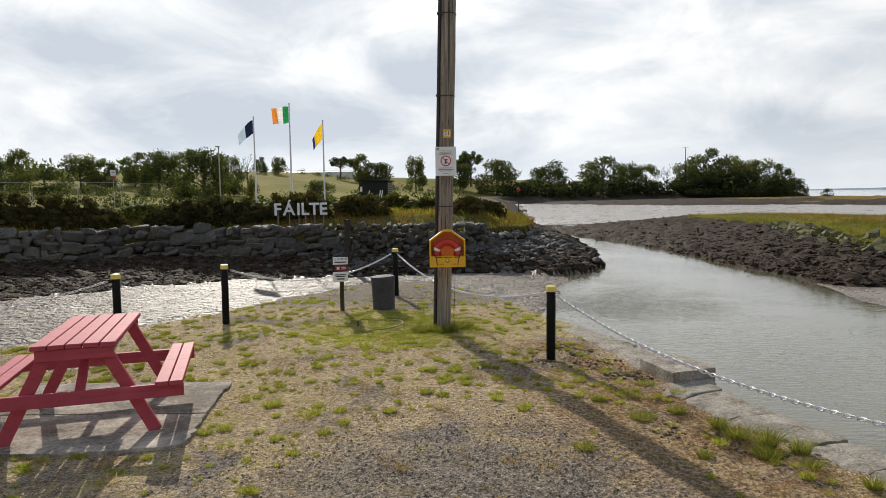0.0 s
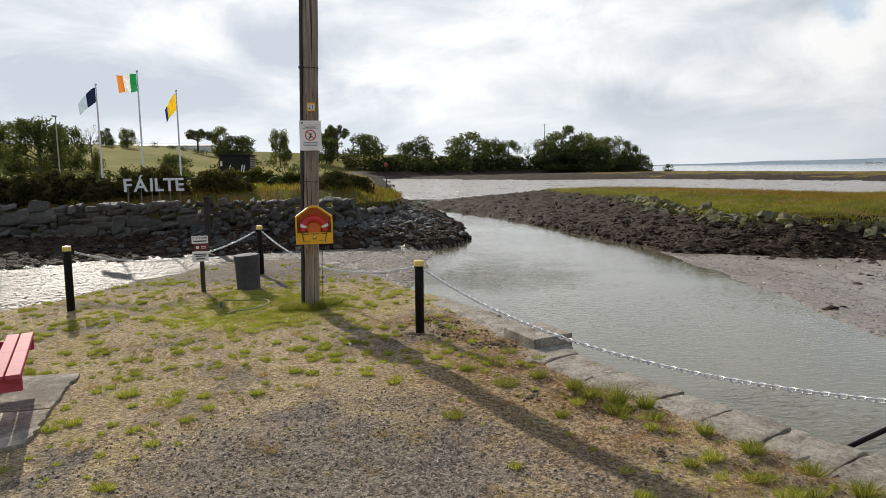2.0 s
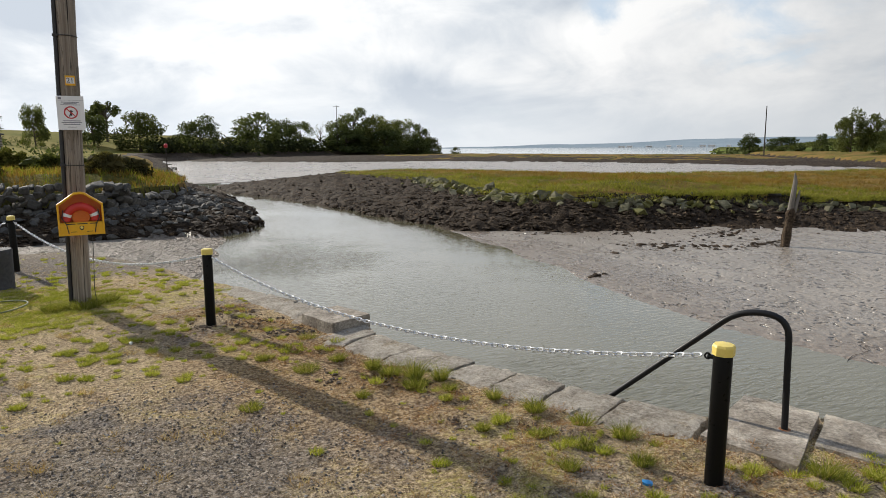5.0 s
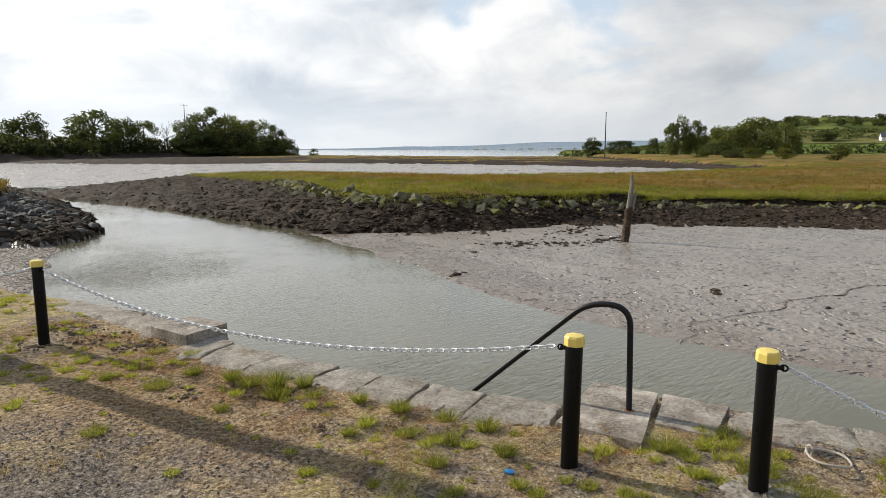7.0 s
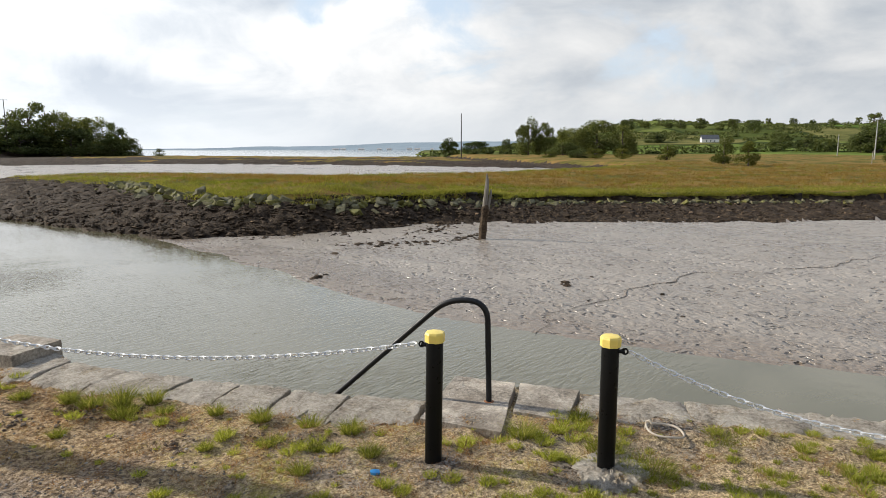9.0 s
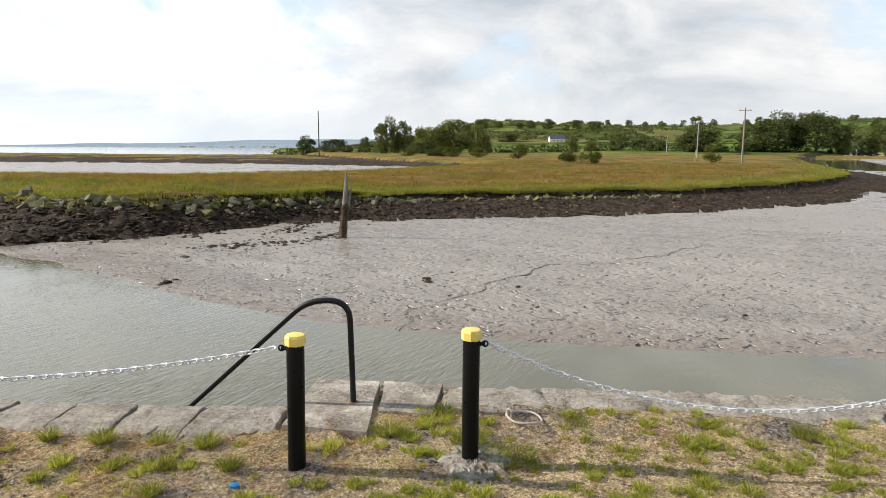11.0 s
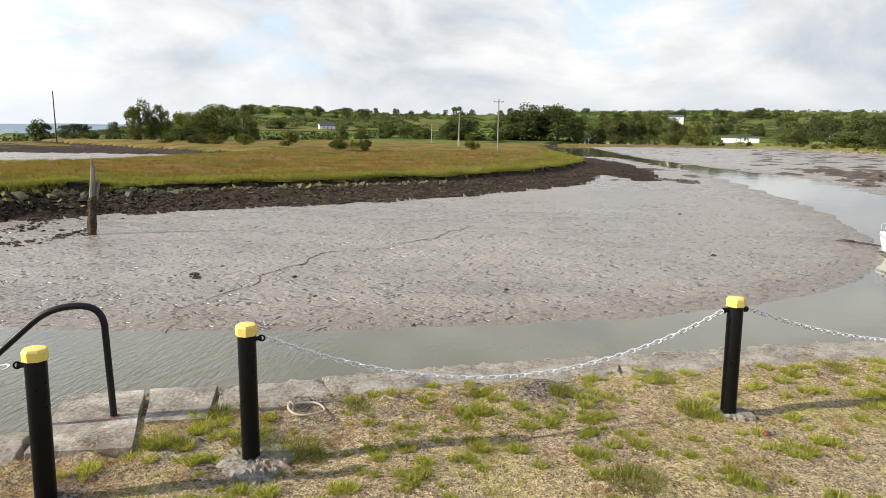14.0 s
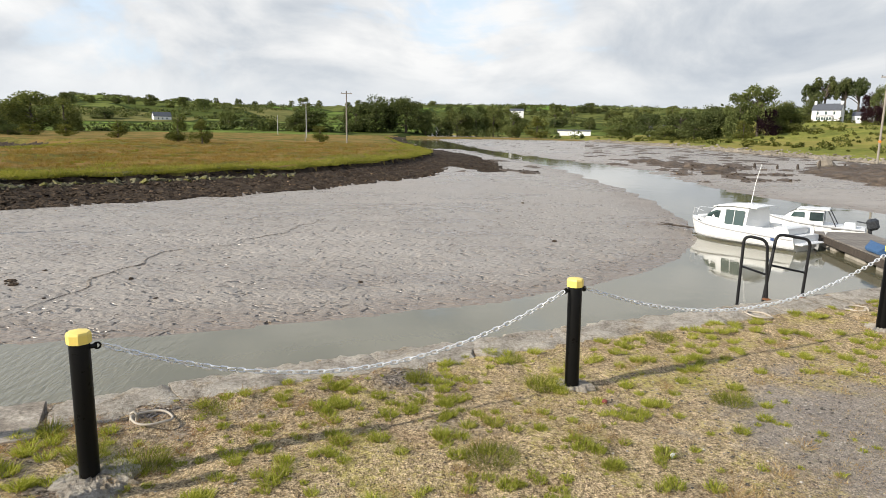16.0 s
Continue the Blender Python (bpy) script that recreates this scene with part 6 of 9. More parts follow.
def tree_meshes(style, seed):
    """A tree one metre high and about one metre wide: trunk with limbs, and a crown of leaf sprays with gaps."""
    rng = np.random.default_rng(seed)
    b = Build()
    low = {"umbrella": 0.52, "bare": 0.3, "olive": 0.02, "ash": 0.25}.get(style, 0.02)
    b.tube([(0, 0, -0.03), (0.01, 0.0, low + 0.1), (0.0, 0.02, 0.55), (0.02, 0, 0.8)], [0.034, 0.024, 0.018, 0.006], 7)
    blobs, radii = [], []
    n = {"umbrella": 22, "bare": 9, "olive": 18, "ash": 26}.get(style, 38)
    for k in range(n):
        a = rng.uniform(0, math.tau)
        if style == "umbrella":
            r, z, s = 0.42 * math.sqrt(rng.uniform(0.02, 1)), rng.uniform(0.66, 0.93), rng.uniform(0.08, 0.14)
            z -= 0.12 * (r / 0.42) ** 2
        elif style == "olive":
            r, z, s = 0.34 * math.sqrt(rng.uniform(0, 1)), rng.uniform(0.12, 0.82), rng.uniform(0.12, 0.2)
            r *= 1.2 - z * 0.8
        else:
            z = rng.uniform(low + 0.05, 0.9)
            t = (z - low) / (0.93 - low)
            r = 0.40 * math.sqrt(max(0.05, 1 - (1.35 * t - 0.42) ** 2)) * rng.uniform(0.5, 1.0)
            s = rng.uniform(0.12, 0.21) * (0.75 if style in ("bare", "ash") else 1)
        p = (r * math.cos(a), r * math.sin(a), z)
        blobs.append(p)
        radii.append(s)
        if k % 3 == 0 or style in ("umbrella", "bare", "ash"):
            start = min(z * 0.72, 0.6)
            b.tube([(0.005, 0.005, start), (p[0] * 0.45, p[1] * 0.45, start + (z - start) * 0.6), p], [0.014, 0.009, 0.003], 5)
    per = {"bare": 40, "ash": 130}.get(style, 170)
    V, F = leaf_cloud(np.array(blobs), np.array(radii), per, 0.023 if style != "bare" else 0.018, seed + 7, 0.85, 0.35)
    return b.mesh("trunk", ["bark"], 60), fast_mesh("crown", V, F, [LEAF[style]])


TREE_KINDS = {}
TREE_LABEL = {"round": "broad leafy tree with a rounded uneven crown", "dark": "dense dark green broadleaf tree", "olive": "low olive-green bushy scrub tree", "umbrella": "tall tree with bare stems and a flat crown",
              "purple": "dark purple-leaved copper beech", "ash": "tall airy ash tree with an open crown", "bare": "thin sparse half-bare tree"}


def plant(trees, group):
    for k, (x, y, h, w, style) in enumerate(trees):
        kinds = TREE_KINDS.setdefault(style, [tree_meshes(style, 40 + 11 * i + 3 * len(TREE_KINDS)) for i in range(3 if style in ("round", "dark", "olive") else 2)])
        trunk, crown = kinds[k % len(kinds)]
        ob = thing("tree" if style != "olive" else "bush", TREE_LABEL[style], "tree" if style != "olive" else "bush", pose(x, y, land_at(x, y) - 0.1, 0, 0, 47 * k) , group)
        s = Matrix.Diagonal((w * 1.12, w * 1.12, h * 1.02, 1))
        part("trunk", trunk, "", ob, at=s)
        part("crown", crown, "", ob, at=s)


plant(NORTH_TREES, "trees on the north fields")
plant(CREEK_TREES, "trees along the far shore")
plant(MARSH_TREES, "trees and bushes on the marsh")
plant(HILL_FOOT_TREES, "trees at the foot of the hill")
plant(EAST_TREES, "trees round the big house")


def hedgerow_trees(seed):
    """Trees standing in the hedges between the fields of the far hill, thicker along its ridge."""
    rng = random.Random(seed)
    out = []
    for start, stop, near, far, count in ((64, 80, 520, 560, 12), (78, 96, 610, 640, 12), (94, 112, 480, 520, 16), (99, 113, 640, 690, 18), (68, 84, 760, 800, 10), (84, 99, 780, 815, 10), (108, 118, 560, 600, 8)):
        for k in range(count):
            q = (k + rng.uniform(-0.45, 0.45)) / count
            a = radians(start + (stop - start) * q)
            r = near + (far - near) * rng.random()
            h = rng.uniform(4.5, 9.5)
            out.append((r * math.sin(a), r * math.cos(a), h, h * rng.uniform(0.95, 1.6), rng.choice(("round", "dark", "dark", "round", "ash"))))
    return out


plant(hedgerow_trees(29), "hedgerow trees on the far hill")


def scrub(name, label, xy, radii, per, size, seed, material, flat=0.8, lift=0.5, category="scrub"):
    """Uncountable undergrowth as one mesh of leaf sprays."""
    z, _ = land(xy[:, 0], xy[:, 1])
    c = np.column_stack([xy, z + radii * lift])
    V, F = leaf_cloud(c, radii, per, size, seed, flat, 0.4)
    me = fast_mesh(name, V, F, [material])
    return thing(name, label, category, kind="stuff", mesh=me)


def along(points, step, spread, seed):
    rng = np.random.default_rng(seed)
    out = []
    for (ax, ay), (bx, by) in zip(points, points[1:]):
        n = max(1, int(math.hypot(bx - ax, by - ay) / step))
        for k in range(n):
            t = (k + rng.uniform(0, 1)) / n
            out.append((ax + (bx - ax) * t + rng.normal(0, spread), ay + (by - ay) * t + rng.normal(0, spread)))
    return np.array(out)


def build_far_scrub():
    rng = np.random.default_rng(77)
    # undergrowth along the wooded shore, the shade under the trees put into its colour
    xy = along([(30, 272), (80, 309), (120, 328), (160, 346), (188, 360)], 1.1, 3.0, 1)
    scrub("shore_undergrowth", "undergrowth below the trees on the far shore, coloured dark for shade", xy, rng.uniform(2.6, 5.4, len(xy)), 46, 0.8, 2, "leaf_shade", 0.9)
    # field hedges to the north
    xy = np.concatenate([along([(-75, 96), (-46, 92), (-22, 84), (2, 80)], 1.3, 0.7, 3), along([(-98, 120), (-60, 120), (-40, 126)], 2.0, 2.0, 13), along([(-70, 252), (-30, 272), (5, 282)], 2.5, 1.0, 4)])
    scrub("field_hedge", "straggling dark hedge between the north fields", xy, rng.uniform(0.9, 1.9, len(xy)), 110, 0.2, 5, "leaf_dark", 0.9)
    # the scrubby hill
    n = 4200
    a, r = np.radians(rng.uniform(57, 122, n)), rng.uniform(420, 1000, n)
    xy = np.column_stack([r * np.sin(a), r * np.cos(a)])
    keep = rumple(xy[:, 0], xy[:, 1], 150.0) + 0.5 * rumple(xy[:, 0], xy[:, 1], 60.0) > -0.12
    xy = xy[keep]
    scrub("hill_scrub", "gorse and hawthorn scrub on the far hill", xy, rng.uniform(1.4, 4.2, len(xy)), 34, 0.8, 6, "leaf_dark", 0.5, 0.22)
    # the line of bushes at the hill's foot
    xy = np.concatenate([along([(240, 190), (252, 150), (262, 118), (300, 90), (345, 60), (350, 10)], 2.6, 3.0, 7), along([(352, 5), (356, -60)], 3.0, 4.0, 8), along([(356, -60), (330, -95), (290, -110)], 7.0, 3.0, 8)])
    scrub("hill_foot_hedge", "dark hedge and bushes at the hill's foot", xy, rng.uniform(1.2, 3.4, len(xy)), 40, 0.75, 9, "leaf_dark", 0.8)
    # scrub on the east shore
    xy = np.concatenate([along([(262, -114), (215, -108), (190, -106), (150, -104), (118, -98), (100, -96)], 3.4, 5.0, 10), along([(230, -150), (196, -152), (160, -150), (130, -140)], 2.6, 9.0, 12), along([(262, -200), (250, -212), (240, -222)], 2.2, 3.0, 16)])
    scrub("shore_bushes", "olive bushes above the stony east shore", xy, rng.uniform(0.4, 1.4, len(xy)), 40, 0.42, 11, "leaf_olive", 0.8)
    n = 480
    xy = np.column_stack([rng.uniform(95, 290, n), rng.uniform(-230, -84, n)])
    xy = xy[(inside(EAST_SHORE, xy[:, 0], xy[:, 1]) > 6) & (rumple(xy[:, 0], xy[:, 1], 22.0) > -0.15)]
    scrub("slope_scrub", "low bramble and rough grass clumps on the east slope", xy, rng.uniform(0.15, 1.0, len(xy)) ** 3 * 1.7 + 0.25, 46, 0.26, 18, "leaf_olive", 0.6)
    n = 260
    a, r = np.radians(rng.uniform(118, 140, n)), rng.uniform(400, 480, n)
    xy = np.column_stack([r * np.sin(a), r * np.cos(a)])
    scrub("east_wood", "distant wood behind the big house", xy, rng.uniform(3.5, 7.0, n), 60, 1.2, 14, "leaf_dark", 0.9)
    n = 60
    a, r = np.radians(rng.uniform(-60, -22, n)), rng.uniform(165, 260, n)
    xy = np.column_stack([r * np.sin(a), r * np.cos(a)])
    scrub("north_wood", "distant wood beyond the north fields", xy, rng.uniform(1.8, 3.4, n), 50, 0.7, 15, "leaf_mid", 0.9)


build_far_scrub()


def build_house(x, y, z, w, d, eaves, roof, bearing, label, windows, chimneys=True, porch=False):
    """A plain rendered house: walls, gabled roof, windows, chimneys."""
    ob = thing("house", label, "house", facing(x, y, z, bearing))
    b = Build()
    h = eaves
    b.add([(-w / 2, -d / 2, -4), (w / 2, -d / 2, -4), (w / 2, d / 2, -4), (-w / 2, d / 2, -4), (-w / 2, -d / 2, h), (w / 2, -d / 2, h), (w / 2, d / 2, h), (-w / 2, d / 2, h), (-w / 2, 0, h + roof), (w / 2, 0, h + roof)],
          [(0, 1, 5, 4), (1, 2, 6, 9, 5), (2, 3, 7, 6), (3, 0, 4, 8, 7)])
    part("wall", b, "white_wall", ob, angle=20)
    for s in (-1, 1):
        slope = math.degrees(math.atan2(roof, d / 2))
        length = math.hypot(roof, d / 2) + 0.3
        part("roof_slope", Build().box((w + 0.5, length, 0.16), pose(0, s * (d / 4 + 0.05), h + roof / 2 + 0.05, -s * slope, 0, 0), 0.02), "slate", ob, "grey slate roof")
    if chimneys:
        for s in (-1, 1):
            part("chimney", Build().box((0.9, 1.0, 1.9), pose(s * (w / 2 - 0.45), 0, h + roof + 0.35), 0.04), "white_wall", ob)
    for wx, wz, ww, wh in windows:
        win = part("window", Build().box((ww, 0.10, wh), pose(wx, -d / 2 - 0.03, wz), 0.01), "white_wall", ob)
        part("pane", Build().box((ww - 0.16, 0.04, wh - 0.16), pose(wx, -d / 2 - 0.09, wz), 0.005), "tinted_glass", win)
    if porch:
        p2 = part("porch", Build().box((6.4, 1.9, 2.5), pose(-0.4, -d / 2 - 0.95, 1.25), 0.04), "white_wall", ob)
        for k in range(6):
            part("porch_pane", Build().box((0.85, 0.05, 1.2), pose(-0.4 - 2.6 + k * 1.04, -d / 2 - 1.92, 1.45), 0.01), "tinted_glass", p2)
        part("porch_roof", Build().box((6.7, 2.2, 0.14), pose(-0.4, -d / 2 - 0.95, 2.62, 10, 0, 0), 0.02), "slate", ob)
    return ob


two_floor = [(k * 3.3, 3.9, 1.0, 1.5) for k in (-1, 0, 1)]
big = build_house(272.5, -213.5, 8.0, 11.4, 7.0, 5.0, 2.9, 141.0, "large white two-storey house with a slate roof", two_floor, True, True)
build_house(269.0, -228.5, 8.2, 8.0, 5.0, 2.8, 1.6, 141.0, "low white annex beside the big house", [(-1.5, 1.4, 1.0, 1.0), (1.5, 1.4, 1.0, 1.0)], False)
build_house(407.5, 104.0, 4.6, 9.5, 5.0, 2.6, 2.3, 62.0, "white two-storey farmhouse below the hill", [(-2.3, 1.5, 0.8, 1.0), (0, 1.5, 0.8, 1.0), (2.3, 1.5, 0.8, 1.0)], False)
build_house(309.5, -152.0, 1.9, 8.5, 6.0, 2.3, 1.6, 116.0, "grey-roofed white bungalow by the creek", [(-3, 1.4, 1.3, 1.1), (2.5, 1.4, 1.3, 1.1)], False)
build_house(484, -126, 14.4, 10.0, 6.0, 2.1, 1.5, 104.0, "distant white bungalow on the hillside", [(-2.2, 1.1, 1.2, 0.9), (2.2, 1.1, 1.2, 0.9)], False)
build_house(377, -133, 0.9, 19.0, 5.0, 1.5, 0.7, 110.0, "long low white farm shed by the creek", [], False)
build_house(-50, 290, 10.6, 30.0, 8.0, 1.6, 0.8, -9.0, "long low farm building on the hilltop", [], False)
build_thin_pole("utility_pole", "wooden power pole with a crossarm on the marsh", "utility pole", 138.1, -0.5, 10.3, 0.16, "grey_timber", 2.2, bearing=95)
build_thin_pole("utility_pole", "wooden power pole on the marsh", "utility pole", 199.8, 10.9, 9.6, 0.15, "pole_grey", 0, bearing=90)
build_thin_pole("utility_pole", "distant wooden power pole", "utility pole", 258.9, 24.7, 7.1, 0.14, "pole_grey", 0, bearing=90)
build_thin_pole("utility_pole", "dark power pole at the marsh edge", "utility pole", 206.2, 141.5, 16.6, 0.2, "dark_timber", 0, bearing=55)
build_thin_pole("utility_pole", "distant pole with a crossarm above the trees", "utility pole", 124.5, 326.0, 23.5, 0.2, "dark_timber", 3.0, bearing=21)
p = build_thin_pole("utility_pole", "wooden power pole with an orange warning plate", "utility pole", 82.4, -72.9, 11.9, 0.15, "grey_timber", 1.6, base=-1.4, bearing=132)
part("warning_plate", Build().box((0.32, 0.03, 0.32), pose(0.0, -0.17, 2.75, 0, 45, 0), 0.01), "orange_plastic", p)
p = thing("leaning_stick", "short leaning stick on the marsh", "stick", pose(132, 7.5, -0.6, 0, 28, 0))
part("shaft", Build().tube([(0, 0, 0), (0, 0, 2.4)], [0.07, 0.05], 6), "grey_timber", p)


def build_far_shore():
    """A pale industrial shore on the far side of the estuary."""
    rng = random.Random(6)
    for k in range(9):
        a = radians(44.6 + k * 1.25 + rng.uniform(-0.4, 0.4))
        r = 2480
        ob = thing("shore_building", "pale distant building across the estuary", "building", facing(r * math.sin(a), r * math.cos(a), -2.2, math.degrees(a)), "buildings across the estuary")
        w, h = rng.uniform(8, 26), rng.uniform(2.4, 5.0)
        part("wall", Build().box((w, 14, h), pose(0, 0, h / 2), 0.1), "far_white", ob)
        rise = rng.uniform(1.2, 2.4)
        e = w / 2 + 0.6
        verts = [(-e, -8, h + 0.01), (e, -8, h + 0.01), (e, 8, h + 0.01), (-e, 8, h + 0.01), (-e, 0, h + rise), (e, 0, h + rise)]
        part("roof", Build().add(verts, [(0, 1, 5, 4), (2, 3, 4, 5), (1, 2, 5), (3, 0, 4), (3, 2, 1, 0)]), "pole_grey", ob)


build_far_shore()

# ---- boats and pontoon ----
def loft(stations, closed_ends=True):
    """Join cross-sections, each a list of points from keel to gunwale on one side, mirrored."""
    b = Build()
    rows = []
    for sec in stations:
        rows.append([(x, y, z) for x, y, z in sec] + [(x, -y, z) for x, y, z in sec[::-1]])
    n = len(rows[0])
    verts = [p for r in rows for p in r]
    faces = [(i * n + k, i * n + k + 1, (i + 1) * n + k + 1, (i + 1) * n + k) for i in range(len(rows) - 1) for k in range(n - 1)]
    if closed_ends:
        faces += [tuple(range(n)), tuple((len(rows) - 1) * n + k for k in range(n))[::-1]]
    b.add(verts, faces)
    return b


def hull(length, beam, free_bow, free_stern, draught=0.25):
    out = []
    for k in range(13):
        t = k / 12  # stern to bow
        half = beam / 2 * (0.90 + 0.18 * t - 0.02 if t < 0.55 else 0.98 * (1 - ((t - 0.55) / 0.45) ** 2.3) + 0.005)
        free = free_stern + (free_bow - free_stern) * t ** 1.6
        x = -length / 2 + length * t
        keel = -draught * (1 - max(0, (t - 0.7) / 0.3) ** 2)
        rake = 0.35 * max(0, (t - 0.8) / 0.2) ** 2
        out.append([(x - rake * 0.9, 0.0, keel), (x - rake * 0.6, half * 0.62, keel * 0.35 + 0.02), (x - rake * 0.35, half * 0.86, 0.14), (x, half, free * 0.72), (x + 0.03, half * 1.01, free)])
    return out


def deck_of(sec, drop=0.03):
    b = Build()
    L = [(p[-1][0], p[-1][1], p[-1][2] - drop) for p in sec]
    verts = L + [(x, -y, z) for x, y, z in L]
    n = len(L)
    b.add(verts, [(i, i + 1, n + i + 1, n + i)[::-1] for i in range(n - 1)])
    return b


def build_cruiser():
    ob = thing("cabin_cruiser", "white cabin cruiser moored at the pontoon", "boat", pose(23.3, -15.25, WATER + 0.02, 0, 0, 25.0) @ Matrix.Diagonal((0.94, 0.97, 0.86, 1)))
    L, B = 5.0, 2.0
    sec = hull(L, B, 0.86, 0.60)
    h = part("hull", loft(sec), "gelcoat", ob, "white glossy hull")
    rail = [(p[-1][0], p[-1][1] + 0.01, p[-1][2] - 0.12) for p in sec]
    part("rubbing_strake", Build().tube(rail, 0.025, 6).tube([(x, -y, z) for x, y, z in rail], 0.025, 6), "rub_rail", h)
    part("deck", deck_of(sec), "gelcoat", ob)
    # cabin: sections from the raked windscreen to the open back, with a rounded roof edge
    prof = [(1.66, 0.94, 0.30), (1.44, 1.06, 0.52), (1.24, 1.28, 0.61), (1.04, 1.46, 0.66), (0.74, 1.56, 0.69), (0.34, 1.61, 0.71), (-0.10, 1.62, 0.72), (-0.52, 1.60, 0.72)]
    cab = Build()
    verts = []
    for x, z, hw in prof:
        base = 0.66
        verts += [(x, hw + 0.12, base), (x, hw + 0.07, base + (z - base) * 0.35), (x, hw - 0.01, base + (z - base) * 0.82), (x, hw * 0.88, base + (z - base) * 0.95), (x, hw * 0.5, z)]
        verts += [(x, -hw * 0.5, z), (x, -hw * 0.88, base + (z - base) * 0.95), (x, -hw + 0.01, base + (z - base) * 0.82), (x, -hw - 0.07, base + (z - base) * 0.35), (x, -hw - 0.12, base)]
    n = 10
    cab.add(verts, [(i * n + k, i * n + k + 1, (i + 1) * n + k + 1, (i + 1) * n + k) for i in range(len(prof) - 1) for k in range(n - 1)] + [tuple(range(n)), tuple((len(prof) - 1) * n + k for k in range(n))[::-1]])
    part("cabin", cab, "gelcoat", ob, "white cabin", angle=50)
    lid = Build().add([(x, y * w, z + 0.02 - 0.05 * abs(y) ** 2.5 + dz) for dz in (0.045, 0.0) for x, z, w in ((1.08, 1.475, 0.66), (0.7, 1.57, 0.74), (0.1, 1.62, 0.78), (-0.5, 1.61, 0.77), (-0.86, 1.585, 0.73)) for y in (-1, -0.7, 0, 0.7, 1)],
                      [(q * 25 + i * 5 + k, q * 25 + i * 5 + k + 1, q * 25 + i * 5 + k + 6, q * 25 + i * 5 + k + 5) for q in (0, 1) for i in range(4) for k in range(4)]
                      + [(i * 5 + e, i * 5 + 5 + e, 30 + i * 5 + e, 25 + i * 5 + e) for i in range(4) for e in (0, 4)] + [(r + k, r + k + 1, 26 + r + k, 25 + r + k) for r in (0, 20) for k in range(4)])
    part("cabin_roof", lid, "gelcoat", ob, "white roof overhanging aft", angle=50)
    part("foredeck_hatch", Build().box((0.5, 0.5, 0.05), pose(1.85, 0, 0.95, 0, 5, 0), 0.02), "gelcoat", ob)
    for s in (-1, 1):
        part("side_window", Build().add([(0.42, s * 0.755, 1.42), (0.42, s * 0.828, 0.78), (-0.41, s * 0.845, 0.78), (-0.41, s * 0.765, 1.42)], [(0, 1, 2, 3), (3, 2, 1, 0)]), "tinted_glass", ob, "dark green tinted side window")
        part("window_bar", Build().tube([(0.02, s * 0.768, 1.42), (0.02, s * 0.842, 0.78)], 0.014, 6), "gelcoat", ob)
        part("front_side_window", Build().add([(1.18, s * 0.655, 1.20), (1.42, s * 0.64, 0.99), (0.72, s * 0.775, 0.99), (0.68, s * 0.728, 1.33), (0.95, s * 0.695, 1.31)], [(0, 1, 2, 3, 4), (4, 3, 2, 1, 0)]), "tinted_glass", ob)
        part("porthole", Build().box((0.16, 0.02, 0.07), pose(1.62, s * 0.80, 0.80, 0, 0, -s * 24), 0.01), "dark_gap", ob)
        line = bent([(2.4, s * 0.12, 0.98), (2.36, s * 0.16, 1.26), (1.75, s * 0.58, 1.24), (1.5, s * 0.72, 1.22)], 0.1)
        part("bow_rail", Build().tube(line, 0.010, 6), "galvanised", ob)
    part("windscreen", Build().add([(1.46, 0.46, 1.07), (1.46, -0.46, 1.07), (1.07, -0.50, 1.47), (1.07, 0.50, 1.47)], [(0, 1, 2, 3), (3, 2, 1, 0)]), "tinted_glass", ob)
    part("aerial", Build().tube([(-0.42, 0.45, 1.62), (-0.44, 0.30, 2.6), (-0.50, 0.10, 3.45)], [0.016, 0.012, 0.007], 6), "white_band", ob, "white whip aerial")
    part("transom_seat", Build().box((0.5, 1.5, 0.35), pose(-1.9, 0, 0.75), 0.05), "gelcoat", ob)
    for s in (-1, 1):
        part("coaming", Build().box((1.85, 0.10, 0.26), pose(-1.38, s * 0.86, 0.70), 0.04), "gelcoat", ob)
    part("swim_platform", Build().box((0.4, 1.5, 0.08), pose(-2.6, 0, 0.30), 0.03), "gelcoat", ob)
    part("boot_stripe", Build().tube([(p[2][0], p[2][1] + 0.015, 0.10) for p in sec], 0.03, 6).tube([(p[2][0], -p[2][1] - 0.015, 0.10) for p in sec], 0.03, 6), "rub_rail", h)
    part("hull_mark", Build().box((0.14, 0.012, 0.12), pose(-1.75, 0.985, 0.42, 0, 0, 0), 0.004).box((0.14, 0.012, 0.12), pose(-1.75, -0.985, 0.42), 0.004), "blue_stripe", h)


build_cruiser()


